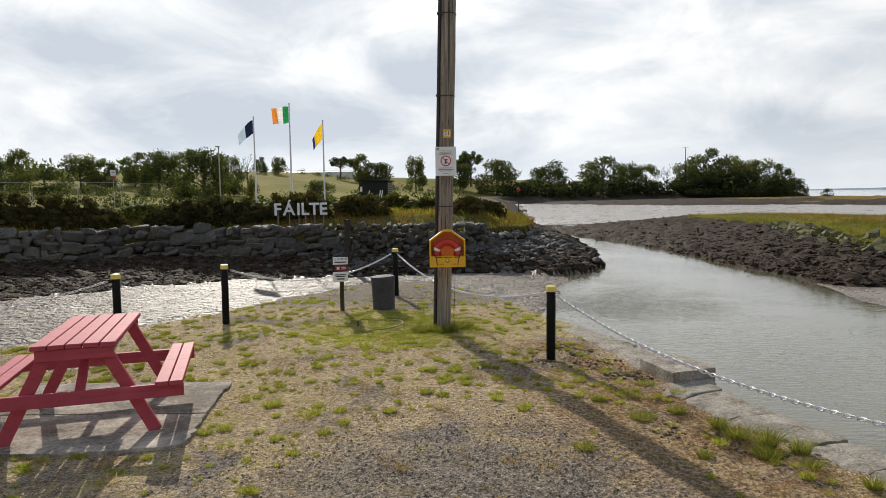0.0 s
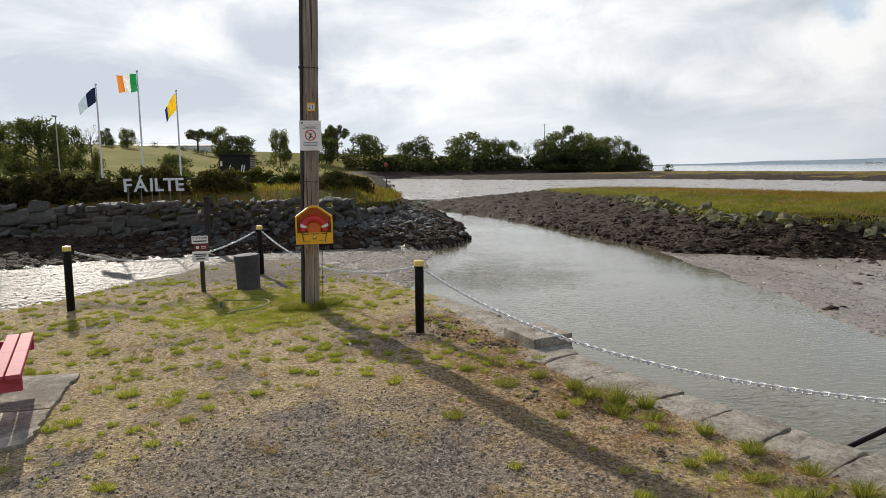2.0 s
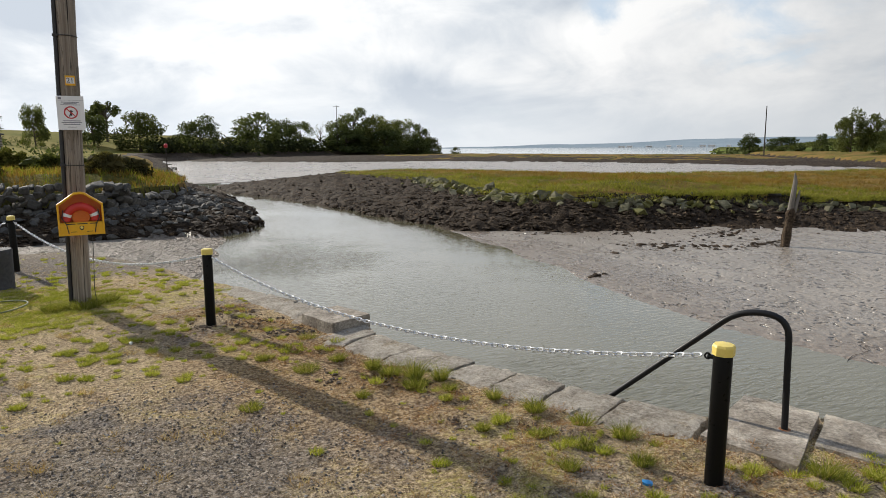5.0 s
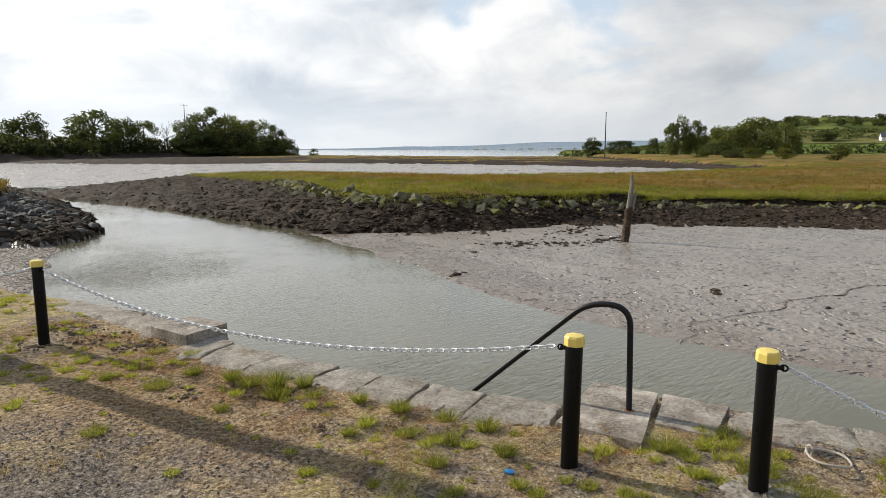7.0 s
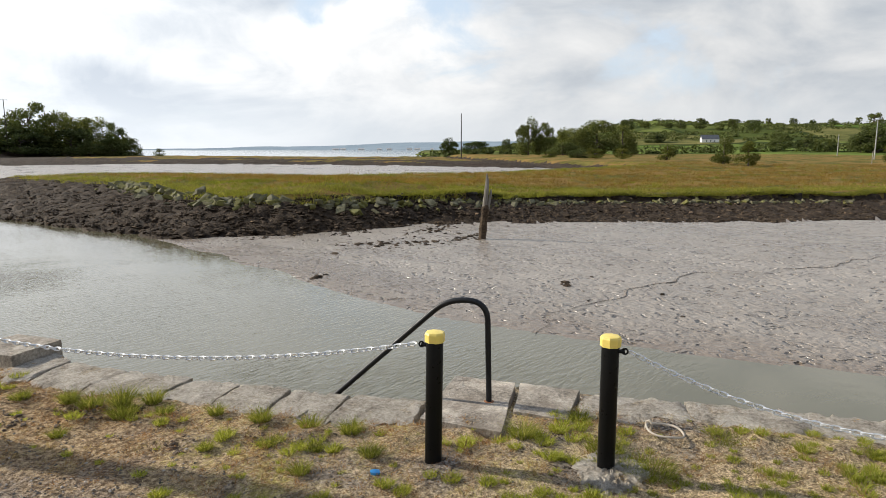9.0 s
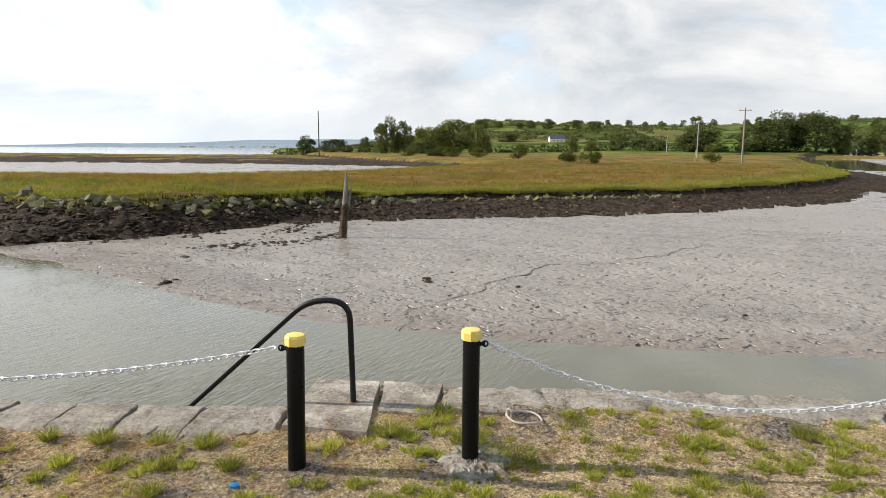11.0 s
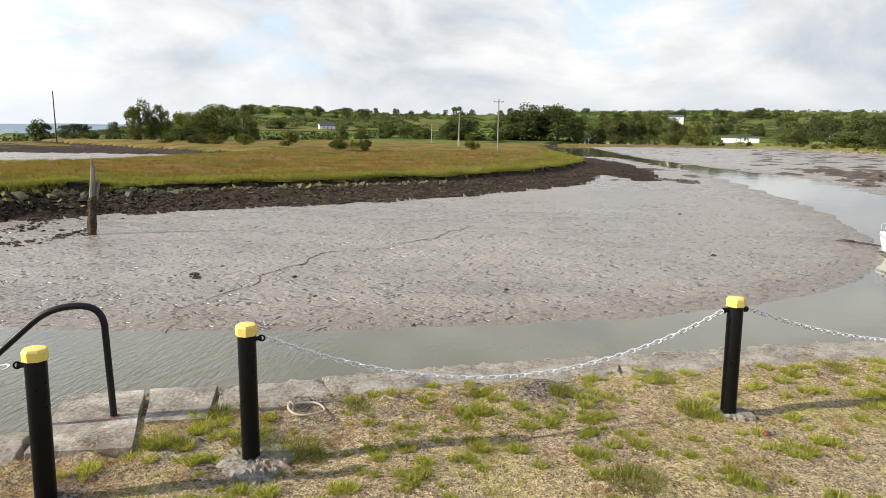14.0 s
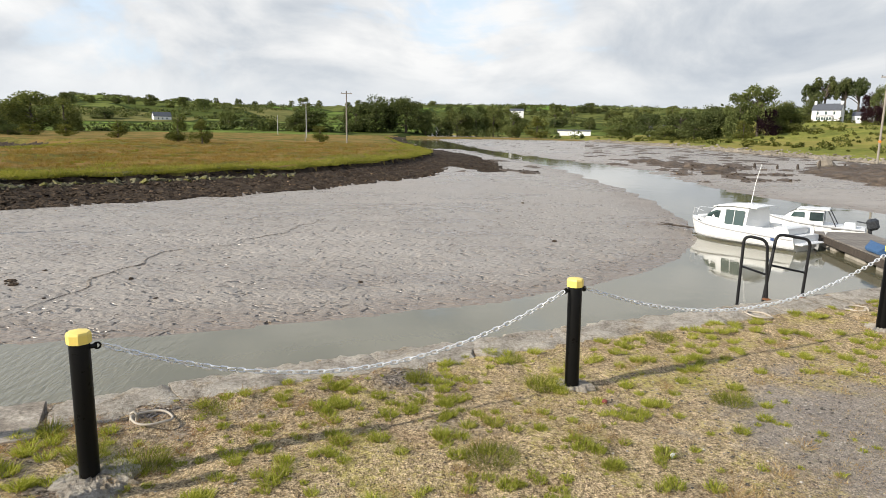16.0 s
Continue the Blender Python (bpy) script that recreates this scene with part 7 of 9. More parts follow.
def build_cuddy():
    ob = thing("fishing_boat", "small white open fishing boat with a cuddy", "boat", pose(24.4, -19.1, WATER + 0.02, 0, 0, 48.0))
    L, B = 3.5, 1.45
    sec = hull(L, B, 0.74, 0.44, 0.2)
    h = part("hull", loft(sec), "gelcoat", ob, "white hull")
    rail = [(p[-1][0], p[-1][1] + 0.01, p[-1][2] - 0.04) for p in sec]
    part("gunwale", Build().tube(rail, 0.03, 6).tube([(x, -y, z) for x, y, z in rail], 0.03, 6), "rub_rail", h)
    part("deck", deck_of(sec, 0.10), "gelcoat", ob)
    cut = [(1.2, 0.70, 0.34), (1.0, 0.88, 0.44), (0.68, 1.06, 0.52), (0.3, 1.10, 0.54), (-0.28, 1.08, 0.54)]
    rows = [[(x, hw + 0.08, 0.5), (x, hw, 0.5 + (z - 0.5) * 0.85), (x, hw * 0.8, z)] for x, z, hw in cut]
    part("cuddy", loft(rows, False), "gelcoat", ob, "white cuddy cabin", angle=50)
    part("cuddy_roof", Build().box((1.15, 1.14, 0.05), pose(0.12, 0, 1.10, 0, 1, 0), 0.02), "gelcoat", ob)
    for s in (-1, 1):
        part("side_window", Build().add([(0.80, s * 0.535, 0.97), (0.90, s * 0.555, 0.78), (0.40, s * 0.60, 0.76), (0.40, s * 0.575, 0.98)], [(0, 1, 2, 3), (3, 2, 1, 0)]), "tinted_glass", ob)
        part("rear_side_window", Build().add([(0.22, s * 0.575, 1.0), (0.22, s * 0.615, 0.66), (-0.26, s * 0.615, 0.66), (-0.26, s * 0.575, 1.0)], [(0, 1, 2, 3), (3, 2, 1, 0)]), "tinted_glass", ob)
        part("canopy_post", Build().tube([(-0.42, s * 0.52, 1.08), (-0.75, s * 0.62, 0.45)], 0.018, 6), "dark_pipe", ob)
    part("inner_lining", Build().box((0.03, 0.95, 0.6), pose(0.35, 0, 0.76), 0.02), "dark_gap", ob)
    part("front_window", Build().add([(1.0, 0.32, 0.90), (1.0, -0.32, 0.90), (0.72, -0.36, 1.055), (0.72, 0.36, 1.055)], [(0, 1, 2, 3), (3, 2, 1, 0)]), "tinted_glass", ob)
    part("thwart", Build().box((0.35, 1.4, 0.06), pose(-0.75, 0, 0.4), 0.02), "deck_plank", ob)
    m = part("outboard", Build().box((0.42, 0.32, 0.46), pose(-1.95, 0, 0.62, 0, 14, 0), 0.09), "outboard_black", ob, "black outboard motor")
    part("leg", Build().box((0.14, 0.09, 0.8), pose(-1.9, 0, 0.2, 0, 8, 0), 0.03), "outboard_black", m)
    part("tiller", Build().tube([(-1.8, 0, 0.64), (-1.4, 0.05, 0.7)], 0.025, 6), "outboard_black", m)
    part("fish_box", Build().box((0.4, 0.5, 0.28), pose(-1.2, 0.2, 0.5), 0.03), "white_band", ob)


build_cuddy()


def build_pontoon():
    ob = thing("pontoon", "floating pontoon with weathered planks", "pontoon", pose(19.2, -17.55, WATER, 0, 0, -18.0))
    L, Wd = 6.8, 1.9
    n = 44
    plank = Build().box((L / n - 0.012, Wd, 0.04), None, 0.004).mesh("plank", ["deck_plank"])
    for k in range(n):
        part("plank", plank, "", ob, at=pose(-L / 2 + (k + 0.5) * L / n, 0, 0.44))
    for s in (-1, 1):
        part("edge_beam", Build().box((L, 0.10, 0.24), pose(0, s * Wd / 2, 0.30), 0.01), "dark_timber", ob)
    for x in (-2.3, 0.0, 2.3):
        part("float", Build().box((1.5, Wd - 0.2, 0.5), pose(x, 0, 0.04), 0.06), "concrete", ob)
    for x in (-2.6, 2.6):
        part("cleat", Build().tube([(x - 0.12, Wd / 2 - 0.15, 0.53), (x + 0.12, Wd / 2 - 0.15, 0.53)], 0.02, 6).tube([(x, Wd / 2 - 0.15, 0.45), (x, Wd / 2 - 0.15, 0.53)], 0.025, 6), "galvanised", ob)


build_pontoon()


def build_blue_dinghy():
    ob = thing("covered_dinghy", "small dinghy under a blue cover beside the pontoon", "dinghy", pose(18.35, -16.65, WATER + 0.34, 0, 0, -18))
    sec = hull(1.25, 0.66, 0.26, 0.22, 0.08)
    part("hull", loft(sec), "blue_fabric", ob)
    cover = []
    for p in sec:
        x, y, z = p[-1]
        cover.append([(x, y, z), (x, y * 0.6, z + 0.10), (x, 0.0, z + 0.16)])
    part("cover", loft(cover), "blue_fabric", ob, "blue fabric cover")


build_blue_dinghy()


def build_driftwood():
    ob = thing("driftwood", "dark branch lying on the mud", "driftwood", pose(26.6, -14.3, WATER + 0.10, 0, 0, 33))
    part("branch", Build().tube([(-1.1, 0, 0.0), (-0.3, 0.06, 0.03), (0.5, 0.0, 0.02), (1.1, -0.08, -0.03)], [0.025, 0.04, 0.035, 0.015], 7), "dark_timber", ob)
    part("twig", Build().tube([(0.3, 0.05, 0.06), (0.7, 0.35, 0.12)], [0.03, 0.01], 5), "dark_timber", ob)
    rng = random.Random(4)
    for x, y, h in ((71, -47, 0.6), (69.6, -48.9, 0.4), (68.4, -50.6, 0.6), (67.1, -52.2, 0.9), (65.6, -54.1, 0.7)):
        z = land_at(x, y)
        st = thing("old_stump", "dark rotten post stump in the mud", "post stump", pose(x, y, z, rng.uniform(-8, 8), rng.uniform(-8, 8), 0), "old stumps in the creek")
        part("shaft", Build().tube([(0, 0, -0.3), (0.02, 0, h * 0.6), (0.0, 0.03, h)], [0.16, 0.14, 0.07], 7), "dark_timber", st)
        part("snag", Build().tube([(0.0, 0, h * 0.45), (0.22, 0.05, h * 0.6)], [0.07, 0.03], 5), "dark_timber", st)


build_driftwood()

# ---- grass, hedges and weed ----
def build_quay_grass():
    rng = np.random.default_rng(21)
    n = 80000
    x, y = rng.uniform(-8, 9, n), rng.uniform(-9, 16.5, n)
    d = inside(QUAY, x, y)
    r = np.hypot(x, y)
    az = np.degrees(np.arctan2(x, y))
    worn = np.hypot(x - 0.2, y - 4.2)
    patch = rumple(x, y, 1.9) + 0.8 * rumple(x + 31, y - 7, 0.75) + 0.6 * rumple(x - 5, y + 12, 0.33)
    stony = smooth(-np.hypot(x - 3.7, y + 3.9), -2.6, -1.2)
    lush = smooth(-np.hypot(x + 0.6, y - 10.2), -1.9, -0.6)
    chance = (smooth(patch, -0.3, 1.7) * 0.27 * smooth(worn, 1.6, 3.4) + 0.075 * smooth(worn, 0.8, 2.6)) * (1 - 0.8 * stony) * (1 + 0.8 * (1 - smooth(y, 0.5, 3.0))) + 0.5 * lush
    pad = (x > -4.4) & (x < -2.2) & (y > 5.25) & (y < 7.25)
    slabs = (d < np.where(y < 1.9, 0.46, 0.72)) & (y < 9) & (x > 1.5)
    keep = (d > 0.12) & (r > 3) & (r < 16.5) & (az > -42) & (az < 142) & (rng.uniform(0, 1, n) < chance) & ~pad & ~(slabs & (rng.uniform(0, 1, n) < 0.93)) & ~((y > 13.2) & (rng.uniform(0, 1, n) < 0.8))
    x, y, lush = x[keep], y[keep], lush[keep]
    z = quay_top(x, y)
    c = np.column_stack([x, y, z])
    m = len(x)
    size = rng.uniform(0.2, 1.0, m) ** 2.6
    V, F = blades("grass", c, (0.018 + 0.034 * size) * (1 - 0.3 * lush), 0.016 + 0.050 * size + 0.03 * lush, (26 + 190 * size * (1 - 0.4 * lush)).astype(int), 22, 0.0026, 1.0)
    thing("grass_tufts", "short green grass tufts on the quay", "grass", kind="stuff", mesh=fast_mesh("grass_tufts", V, F, ["grass_blade"]))
    # small withered tufts between them
    n = 16000
    x, y = rng.uniform(-6, 9, n), rng.uniform(-9, 12.5, n)
    d, r, az = inside(QUAY, x, y), np.hypot(x, y), np.degrees(np.arctan2(x, y))
    keep = (d > 0.7) & (r > 3) & (r < 12) & (az > -42) & (az < 142) & (rng.uniform(0, 1, n) < 0.05 + 0.22 * smooth(rumple(x + 17, y + 3, 1.4), 0.1, 1.1)) & ~((x > -4.4) & (x < -2.2) & (y > 5.25) & (y < 7.25))
    c = np.column_stack([x[keep], y[keep], quay_top(x[keep], y[keep])])
    m = len(c)
    size = rng.uniform(0.3, 1.0, m) ** 2
    V, F = blades("withered", c, 0.02 + 0.03 * size, 0.025 + 0.06 * size, (14 + 44 * size).astype(int), 25, 0.0026, 1.6)
    thing("withered_tufts", "small withered straw-yellow grass tufts on the quay", "grass", kind="stuff", mesh=fast_mesh("withered_tufts", V, F, ["dry_blade"]))
    # larger clumps by the coping stones and the bollards
    spots = [(2.42, 5.52, 0.08, 0.14), (2.5, 5.3, 0.10, 0.20), (2.66, 5.14, 0.09, 0.23), (2.58, 4.96, 0.12, 0.16), (2.84, 4.97, 0.08, 0.17), (2.25, 6.0, 0.10, 0.10), (2.78, 4.72, 0.07, 0.12),
             (3.0, 4.35, 0.07, 0.12), (3.13, 3.97, 0.10, 0.13), (3.28, 3.58, 0.09, 0.14), (3.42, 3.28, 0.10, 0.12), (2.9, 3.6, 0.07, 0.10), (3.05, 3.3, 0.08, 0.10), (2.75, 3.1, 0.08, 0.09), (3.2, 2.9, 0.09, 0.10), (2.6, 3.9, 0.06, 0.08), (2.1, 5.0, 0.07, 0.08), (1.6, 6.4, 0.08, 0.10),
             (4.05, 2.18, 0.12, 0.14), (4.2, 1.62, 0.16, 0.12), (4.62, 2.0, 0.10, 0.12), (4.12, 1.28, 0.24, 0.10), (4.9, 1.0, 0.2, 0.09), (0.15, 9.85, 0.26, 0.2), (0.42, 10.1, 0.2, 0.16), (-0.2, 9.95, 0.22, 0.14), (2.25, 6.9, 0.12, 0.1),
             (5.3, -0.6, 0.15, 0.09), (5.75, -1.5, 0.16, 0.1), (6.2, -3.2, 0.18, 0.1), (5.05, -1.6, 0.2, 0.11), (3.3, 0.6, 0.2, 0.08), (3.9, -0.9, 0.24, 0.08), (4.6, -3.0, 0.2, 0.08), (1.9, 5.9, 0.16, 0.09), (1.2, 5.2, 0.12, 0.07)]
    c = np.array([(a, b, ground_at(a, b)) for a, b, _, _ in spots])
    V, F = blades("clump", c, np.array([s[3] for s in spots]) * 0.78, np.array([s[2] for s in spots]) * 0.72, np.array([int(2600 * s[2]) + 90 for s in spots]), 23, 0.0024, 1.1)
    thing("grass_clumps", "thick green grass clumps at the coping stones", "grass", kind="stuff", mesh=fast_mesh("grass_clumps", V, F, ["clump_blade"]))
    # dry straw lying about
    n = 60000
    x, y = rng.uniform(-8, 9, n), rng.uniform(-9, 15.5, n)
    d, r, az = inside(QUAY, x, y), np.hypot(x, y), np.degrees(np.arctan2(x, y))
    dense = smooth(rumple(x + 9, y + 4, 2.6), -0.5, 0.9) * smooth(np.hypot(x - 0.2, y - 4.2), 1.2, 2.8) + 0.6 * smooth(-d, -1.6, -0.6) * (y < 9)
    keep = (d > np.where(y < 1.9, 0.36, 0.55)) & (r > 3) & (r < 14) & (az > -42) & (az < 142) & (rng.uniform(0, 1, n) < np.minimum(1.0, dense * 1.3 + 0.15))
    x, y = x[keep], y[keep]
    c = np.column_stack([x, y, quay_top(x, y) + 0.003])
    m = len(x)
    V, F = blades("straw", c, np.full(m, 0.014), np.full(m, 0.06), np.full(m, 7), 24, 0.0021, 4.0)
    rust_x, rust_y = rng.uniform(0.5, 6.5, 26000), rng.uniform(-2, 9, 26000)
    d = inside(QUAY, rust_x, rust_y)
    keep = (d > 0.5) & (d < 2.1) & (rng.uniform(0, 1, 26000) < 1.0 * smooth(-d, -2.1, -0.9) * smooth(rust_y, -1.0, 2.5) * smooth(rumple(rust_x + 5, rust_y, 1.1), -1.0, 0.6))
    dead = np.column_stack([rust_x[keep], rust_y[keep], quay_top(rust_x[keep], rust_y[keep]) + 0.004])
    k = len(dead)
    V2, F2 = blades("dead", dead, np.full(k, 0.02), np.full(k, 0.06), np.full(k, 8), 26, 0.0024, 3.0)
    thing("dead_grass", "rust-brown dead grass behind the coping stones", "dry grass", kind="stuff", mesh=fast_mesh("dead_grass", V2, F2, ["dead_blade"]))
    thing("dry_straw", "dead straw-coloured grass lying on the gravel", "dry grass", kind="stuff", mesh=fast_mesh("dry_straw", V, F, ["dry_blade"]))


build_quay_grass()


def build_clods():
    rng = np.random.default_rng(35)
    pts = []
    for cx, cy, sp, k in ((2.35, 5.25, 0.10, 40), (2.6, 5.0, 0.07, 40), (1.95, 5.45, 0.08, 30), (2.15, 7.3, 0.13, 160), (1.9, 7.9, 0.2, 160), (1.75, 8.6, 0.2, 120), (2.5, 4.1, 0.06, 20), (2.95, 3.75, 0.06, 20), (1.35, 8.05, 0.08, 60)):
        pts += [(cx + u, cy + v) for u, v in rng.normal(0, sp, (k, 2))]
    xy = np.array(pts)
    V, F = lumps(np.column_stack([xy, quay_top(xy[:, 0], xy[:, 1]) + 0.004]), rng.uniform(0.2, 1.0, len(xy)) ** 3 * 0.020 + 0.006, 36, 0.6)
    thing("turf_clods", "crumbled dark clods of soil behind the coping", "soil", kind="stuff", mesh=fast_mesh("turf_clods", V, F, ["peat"]))


def build_pebbles():
    rng = np.random.default_rng(31)
    n = 300000
    x, y = rng.uniform(-7, 9, n), rng.uniform(-9, 16.5, n)
    d, r, az = inside(QUAY, x, y), np.hypot(x, y), np.degrees(np.arctan2(x, y))
    dense = 0.05 + 0.75 * smooth(-np.hypot(x - 0.2, y - 4.2), -2.8, -1.2) + 0.6 * smooth(-np.hypot(x - 3.7, y + 3.9), -2.4, -1.2) + 0.5 * smooth(y, 12.8, 14)
    keep = (d > 0.1) & (r > 3) & (r < 17) & (az > -42) & (az < 142) & (rng.uniform(0, 1, n) < dense * np.clip(6 / r, 0.15, 1) ** 1.5)
    x, y = x[keep], y[keep]
    m = len(x)
    s = rng.uniform(0.2, 1.0, m) ** 3.5 * 0.011 + 0.0042
    base = np.array([(1, 0, 0), (0, 1, 0), (-1, 0, 0), (0, -1, 0), (0, 0, 0.7), (0, 0, -0.7)], float)
    tri = np.array([(0, 1, 4), (1, 2, 4), (2, 3, 4), (3, 0, 4), (1, 0, 5), (2, 1, 5), (3, 2, 5), (0, 3, 5)])
    a = rng.uniform(0, math.tau, m)
    P = base[None] * rng.uniform(0.6, 1.2, (m, 6, 1)) * s[:, None, None]
    X = P[..., 0] * np.cos(a)[:, None] - P[..., 1] * np.sin(a)[:, None] + x[:, None]
    Y = P[..., 0] * np.sin(a)[:, None] + P[..., 1] * np.cos(a)[:, None] + y[:, None]
    Z = P[..., 2] + (quay_top(x, y) + s * 0.25)[:, None]
    V = np.stack([X, Y, Z], -1).reshape(-1, 3)
    F = (np.arange(m)[:, None, None] * 6 + tri[None]).reshape(-1, 3)
    thing("gravel", "loose grey gravel on the quay", "gravel", kind="stuff", mesh=fast_mesh("gravel", V, F, ["pebble"]))


build_pebbles()


def edge_line(step):
    """Points along the cut edge of the marsh, each with the way inland."""
    pts = [Vector(p) for p in ISLAND_TOP[5:15]]
    out = []
    for a, b in zip(pts, pts[1:]):
        n = max(1, int((b - a).length / step))
        t = (b - a).normalized()
        out += [((a.x + (b.x - a.x) * k / n, a.y + (b.y - a.y) * k / n), (-t.y, t.x)) for k in range(n)]
    return out


def build_marsh_edge():
    """The low cut bank of dark soil below the marsh grass, its undercut shade put into the colour."""
    rng = np.random.default_rng(45)
    line = edge_line(0.22)
    p = np.array([q for q, _ in line])
    n = np.array([w for _, w in line])
    wob = 0.25 * rumple(p[:, 0], p[:, 1], 2.4) + 0.1 * rumple(p[:, 0], p[:, 1], 0.8)
    p = p + n * wob[:, None]
    top, _ = land(p[:, 0] + n[:, 0] * 1.0, p[:, 1] + n[:, 1] * 1.0)
    rows = []
    for off, drop in ((0.9, -0.01), (0.02, 0.02), (-0.06, 0.10), (0.05, 0.24), (-0.05, 0.40), (-0.30, 0.62)):
        q = p + n * (off + rng.uniform(-0.05, 0.05, len(p)))[:, None]
        rows.append(np.column_stack([q, top - drop + rng.uniform(-0.02, 0.02, len(p))]))
    V = np.stack(rows, 1).reshape(-1, 3)
    i = np.arange(len(p) - 1)[:, None] * 6
    F = np.concatenate([i + np.array([k, k + 1, k + 7, k + 6]) for k in range(5)])
    thing("marsh_edge", "low cut bank of dark soil below the marsh grass, its shade put into the colour", "bank", kind="structure", mesh=fast_mesh("marsh_edge", V, F, ["shaded_bank_soil"], None, False))


def build_mud_ripples():
    """Low crescent ridges that the ebb leaves on the mudflat."""
    rng = np.random.default_rng(46)
    n = 60000
    az, r = np.radians(rng.uniform(26, 128, n)), 12.5 + 48 * rng.uniform(0, 1, n) ** 1.25
    x, y = r * np.sin(az), r * np.cos(az)
    z, kind = land(x, y)
    drift = rumple(x * 0.8, y, 6.0) + 0.5 * rumple(x, y, 2.2)
    keep = (kind == 0) & (z > WATER + 0.035) & (rng.uniform(0, 1, n) < np.clip(0.62 + 0.3 * drift, 0.1, 1.0) * np.clip(1.5 - r / 45, 0.25, 1))
    x, y, z = x[keep], y[keep], z[keep]
    m = len(x)
    a = math.pi / 2 + 0.35 * rumple(x, y, 9.0) + rng.normal(0, 0.25, m)
    w, d, h = rng.uniform(0.07, 0.17, m), rng.uniform(0.045, 0.09, m), rng.uniform(0.006, 0.019, m)
    u, v = np.stack([np.cos(a), np.sin(a)], 1), np.stack([-np.sin(a), np.cos(a)], 1)
    c = np.column_stack([x, y])
    pts = []
    for pu, pv, ph in ((-1, -0.5, -0.6), (-0.45, -1, -0.6), (0.45, -1, -0.6), (1, -0.5, -0.6), (0.5, 1.0, -0.6), (-0.5, 1.0, -0.6), (-0.4, -0.35, 1), (0.4, -0.35, 1)):
        q = c + u * (w * pu * rng.uniform(0.8, 1.2, m))[:, None] + v * (d * pv)[:, None]
        pts.append(np.column_stack([q, z + h * ph]))
    V = np.stack(pts, 1).reshape(-1, 3)
    tri = np.array([(0, 1, 6), (1, 2, 7), (1, 7, 6), (2, 3, 7), (3, 4, 7), (4, 5, 6), (4, 6, 7), (5, 0, 6)])
    F = (np.arange(m)[:, None, None] * 8 + tri[None]).reshape(-1, 3)
    thing("mud_ripples", "small wet crescent ripples on the mudflat", "mud ripples", kind="stuff", mesh=fast_mesh("mud_ripples", V, F, ["mud"], None, True))


build_marsh_edge()
build_mud_ripples()


